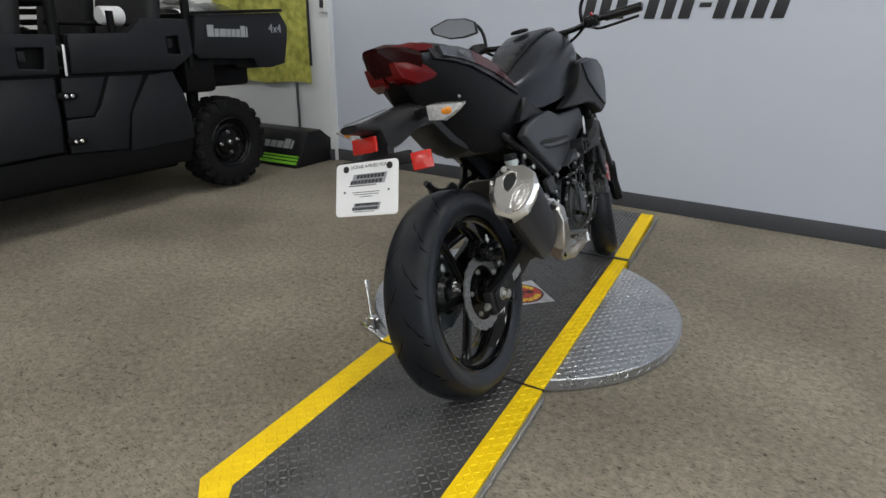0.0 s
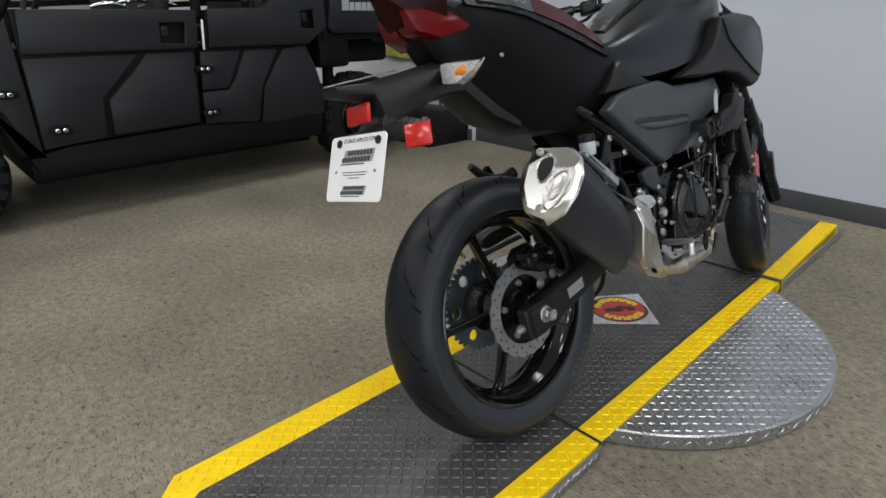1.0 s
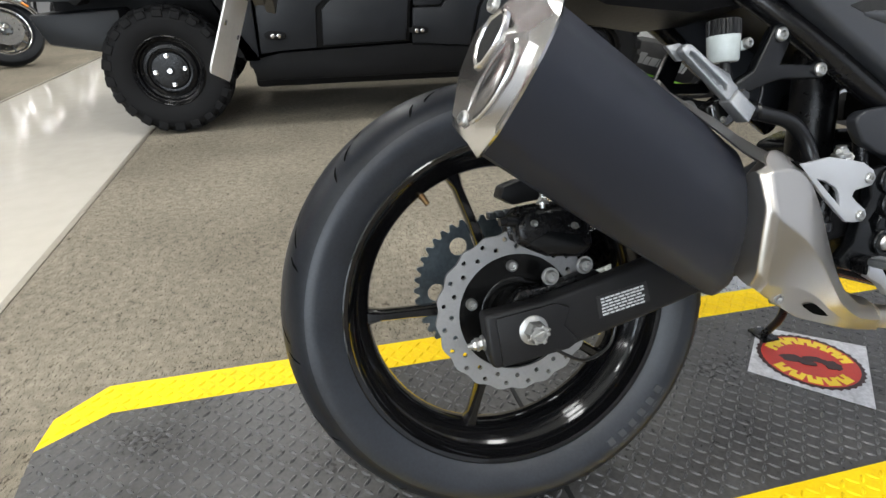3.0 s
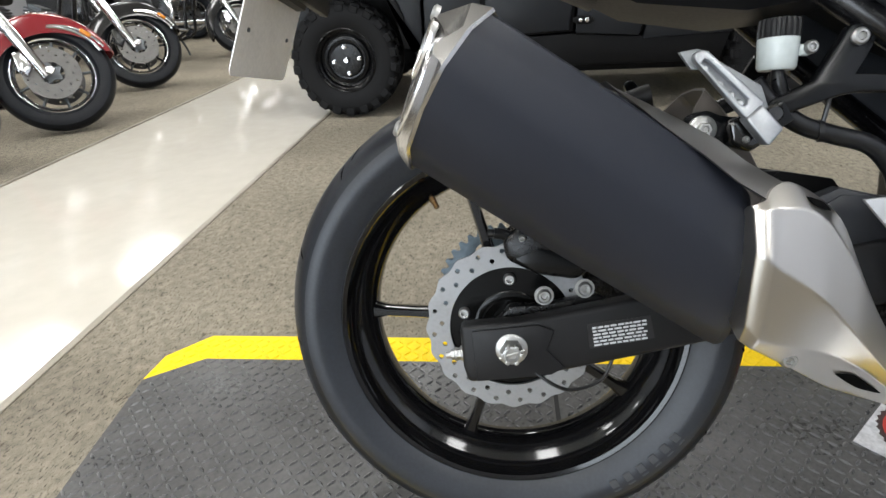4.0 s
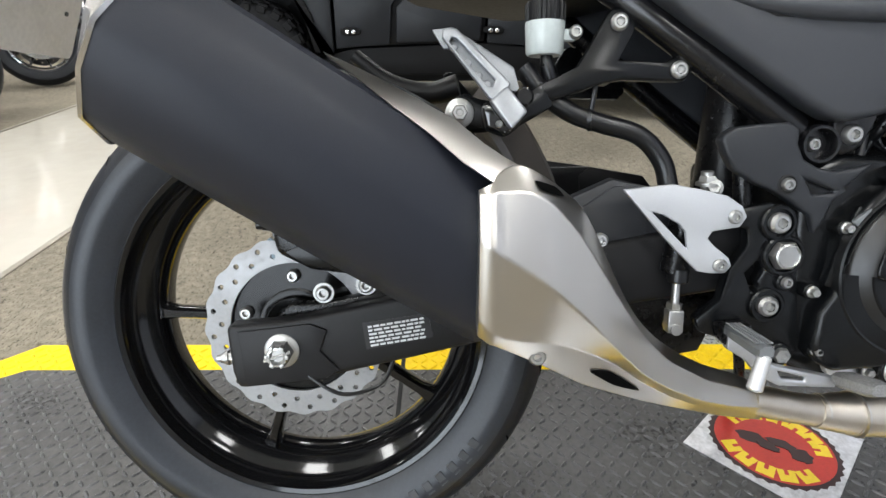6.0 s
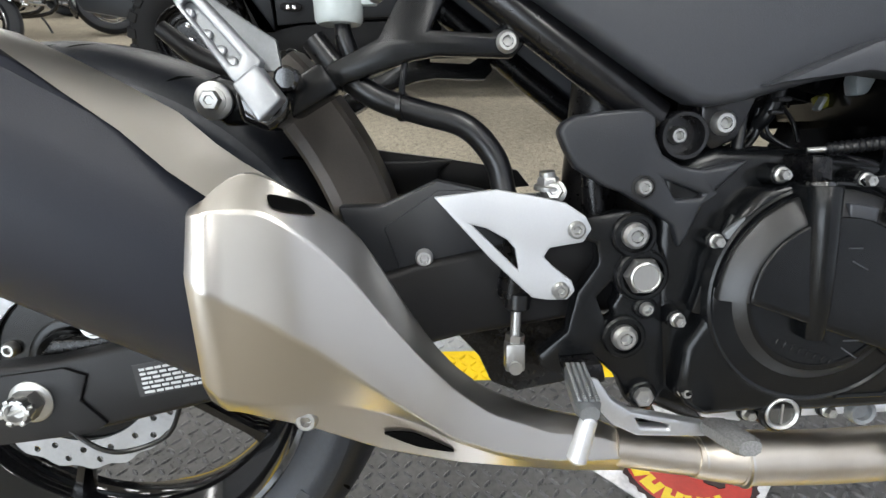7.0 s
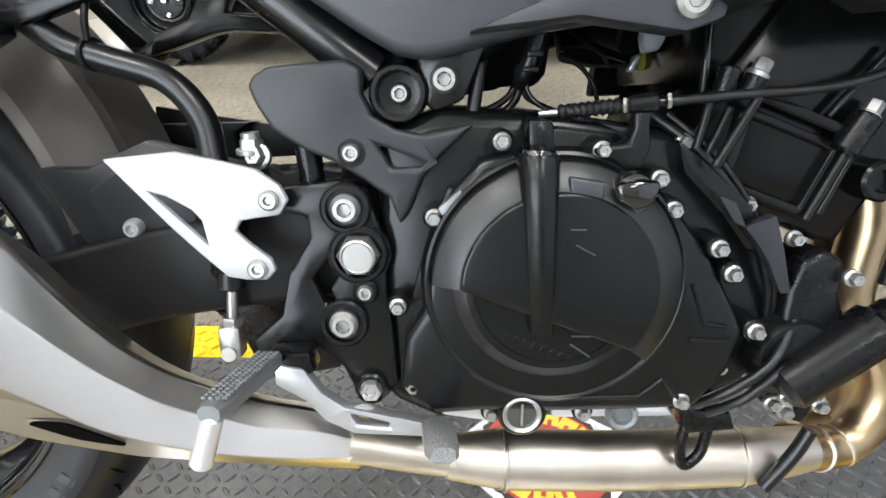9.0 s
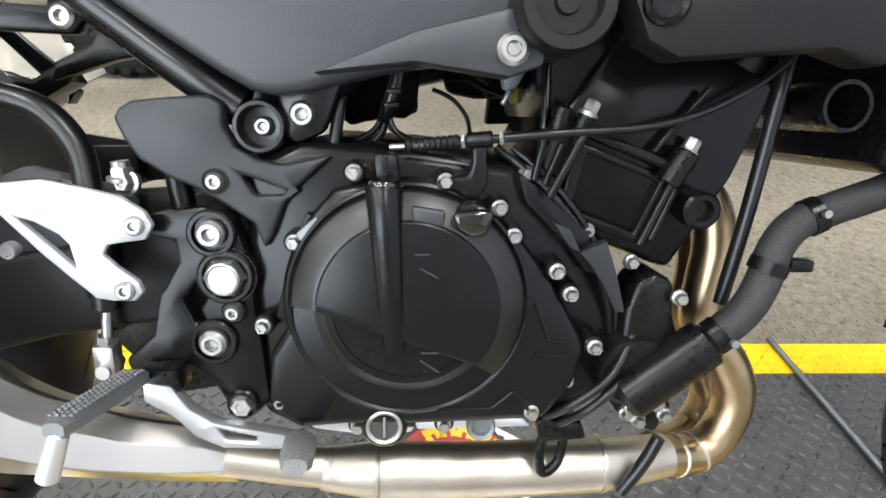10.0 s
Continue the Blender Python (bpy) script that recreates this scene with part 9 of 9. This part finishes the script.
        box(bm, pts[4] + Vector((s * 0.006, 0.012, 0.018)), (0.012, 0.062, 0.022), Matrix.Rotation(-0.62, 4, "X"), bevel=0.004)
        part("marker_lamp", bm, AMBER, trim, "amber marker lamp")
    # headlamp, bars, tank, engine, frame, bags
    bm = bm_new()
    lathe(bm, [(0.20, 0), (0.19, 0.07), (0.15, 0.095), (0.02, 0.10), (-0.08, 0.06), (-0.08, 0)], 24, Matrix.Translation((0, -0.40, 0.98)) @ Matrix.Rotation(math.pi / 2, 4, "Z"))
    part("headlamp", bm, CHROME, c).matrix_local = steer
    bm = bm_new()
    tube(bm, [(-0.42, -0.78, 1.10), (-0.36, -0.66, 1.14), (-0.12, -0.52, 1.12), (0.12, -0.52, 1.12), (0.36, -0.66, 1.14), (0.42, -0.78, 1.10)], 0.014, 10)
    part("handlebar", bm, CHROME, c).matrix_local = steer
    bm = bm_new()
    loft(bm, [[Vector((w * math.cos(2 * math.pi * k / 16), yy, zz + hh * math.sin(2 * math.pi * k / 16))) for k in range(16)] for yy, zz, w, hh in ((-0.58, 0.86, 0.04, 0.06), (-0.66, 0.87, 0.12, 0.10), (-0.85, 0.85, 0.16, 0.12), (-1.05, 0.82, 0.12, 0.09), (-1.14, 0.79, 0.05, 0.04))])
    part("tank", bm, paint, c)
    for yy, tilt in ((-0.74, -0.38), (-1.0, 0.38)):
        bm = bm_new()
        m = Matrix.Translation((0, yy, 0.52)) @ Matrix.Rotation(tilt, 4, "X")
        for k in range(8):
            box(bm, m @ Vector((0, 0, -0.06 + 0.024 * k)), (0.16, 0.14, 0.012), Matrix.Rotation(tilt, 4, "X"), bevel=0.003, segments=1)
        box(bm, m @ Vector((0, 0, 0.03)), (0.12, 0.10, 0.22), Matrix.Rotation(tilt, 4, "X"))
        part("cylinder", bm, DARK_STEEL, c)
    bm = bm_new()
    lathe(bm, [(0.14, 0), (0.14, 0.10), (0.12, 0.13), (-0.12, 0.13), (-0.14, 0.10), (-0.14, 0)], 28, Matrix.Translation((0, -0.88, 0.36)))
    box(bm, (0, -1.15, 0.36), (0.22, 0.34, 0.20), bevel=0.04)
    part("engine", bm, CHROME, c)
    bm = bm_new()
    for s in (1, -1):
        tube(bm, [(s * 0.08, -0.42, 0.86), (s * 0.11, -0.52, 0.5), (s * 0.12, -0.62, 0.22), (s * 0.12, -1.3, 0.20), (s * 0.11, -1.62, 0.32)], 0.019, 10)
    part("frame", bm, FAR_BLACK, c)
    bm = bm_new()
    tube(bm, [(0.36, -0.56, 0.55), (0.38, -0.54, 0.42), (0.34, -0.58, 0.30), (0.10, -0.54, 0.28)], 0.016, 10)
    tube(bm, [(0.36, -0.56, 0.55), (0.24, -0.52, 0.58), (0.08, -0.50, 0.58)], 0.016, 10)
    part("engine_guard", bm, CHROME, c)
    bm = bm_new()
    box(bm, (0.25, -0.74, 0.27), (0.13, 0.32, 0.025), bevel=0.008)
    part("floorboard", bm, CHROME, c)
    bm = bm_new()
    box(bm, (0, -1.28, 0.74), (0.34, 0.62, 0.12), bevel=0.05, segments=3)
    part("seat", bm, SEAT_VINYL, c)
    for s in (1, -1):
        bm = bm_new()
        box(bm, (s * 0.30, -1.72, 0.52), (0.20, 0.60, 0.32), bevel=0.05, segments=3)
        part("saddle_bag", bm, paint, c)
    bm = bm_new()
    tube(bm, [(0.12, -0.72, 0.60), (0.17, -0.64, 0.42), (0.17, -0.80, 0.24), (0.18, -1.30, 0.22), (0.18, -2.0, 0.22)], [0.022, 0.022, 0.026, 0.04, 0.042], 14)
    part("exhaust", bm, CHROME, c)
    bm = bm_new()
    tube(bm, [(-0.12, -0.75, 0.24), (-0.20, -0.72, 0.12), (-0.235, -0.70, 0.02)], 0.011, 8)
    part("side_stand", bm, DARK_STEEL, c)
    return c


cruiser(-1.57, -2.56, FAR_BLACK, "black touring cruiser with chrome forks", 0.10)
cruiser(-2.50, -2.58, FAR_RED, "dark red touring cruiser with chrome forks and fender trim", 0.10)
cruiser(-3.84, -2.86, FAR_BLACK, "black touring cruiser with chrome forks", 0.10, True)
cruiser(-5.70, -2.80, FAR_BLACK, "black touring cruiser with chrome forks", 0.08)
cruiser(-7.90, -2.75, FAR_BLACK, "black touring cruiser with chrome forks", 0.08)

# ---- chrome toggle clamp beside the turntable, and a thin rod on its deck ----
clamp = thing("lever_clamp", "chrome lever clamp standing on the carpet beside the turntable", "clamp", m=Matrix.Translation((-0.51, 0.23, 0)))
bm = bm_new()
box(bm, (0.03, -0.02, 0.006), (0.16, 0.045, 0.012), Matrix.Rotation(-0.4, 4, "Z"), bevel=0.003)
base = part("base", bm, CHROME, clamp)
bm = bm_new()
box(bm, (0.0, 0.0, 0.030), (0.030, 0.034, 0.040), bevel=0.004)
rod(bm, (-0.02, -0.014, 0.034), (0.02, 0.014, 0.034), 0.009, 14, 0.002)
part("pivot", bm, CHROME, clamp)
bm = bm_new()
rod(bm, (0.0, 0.0, 0.036), (-0.10, 0.11, 0.112), 0.0055, 12)
rod(bm, (-0.095, 0.105, 0.106), (-0.118, 0.130, 0.124), 0.009, 14, 0.002)
part("lever", bm, CHROME, clamp)
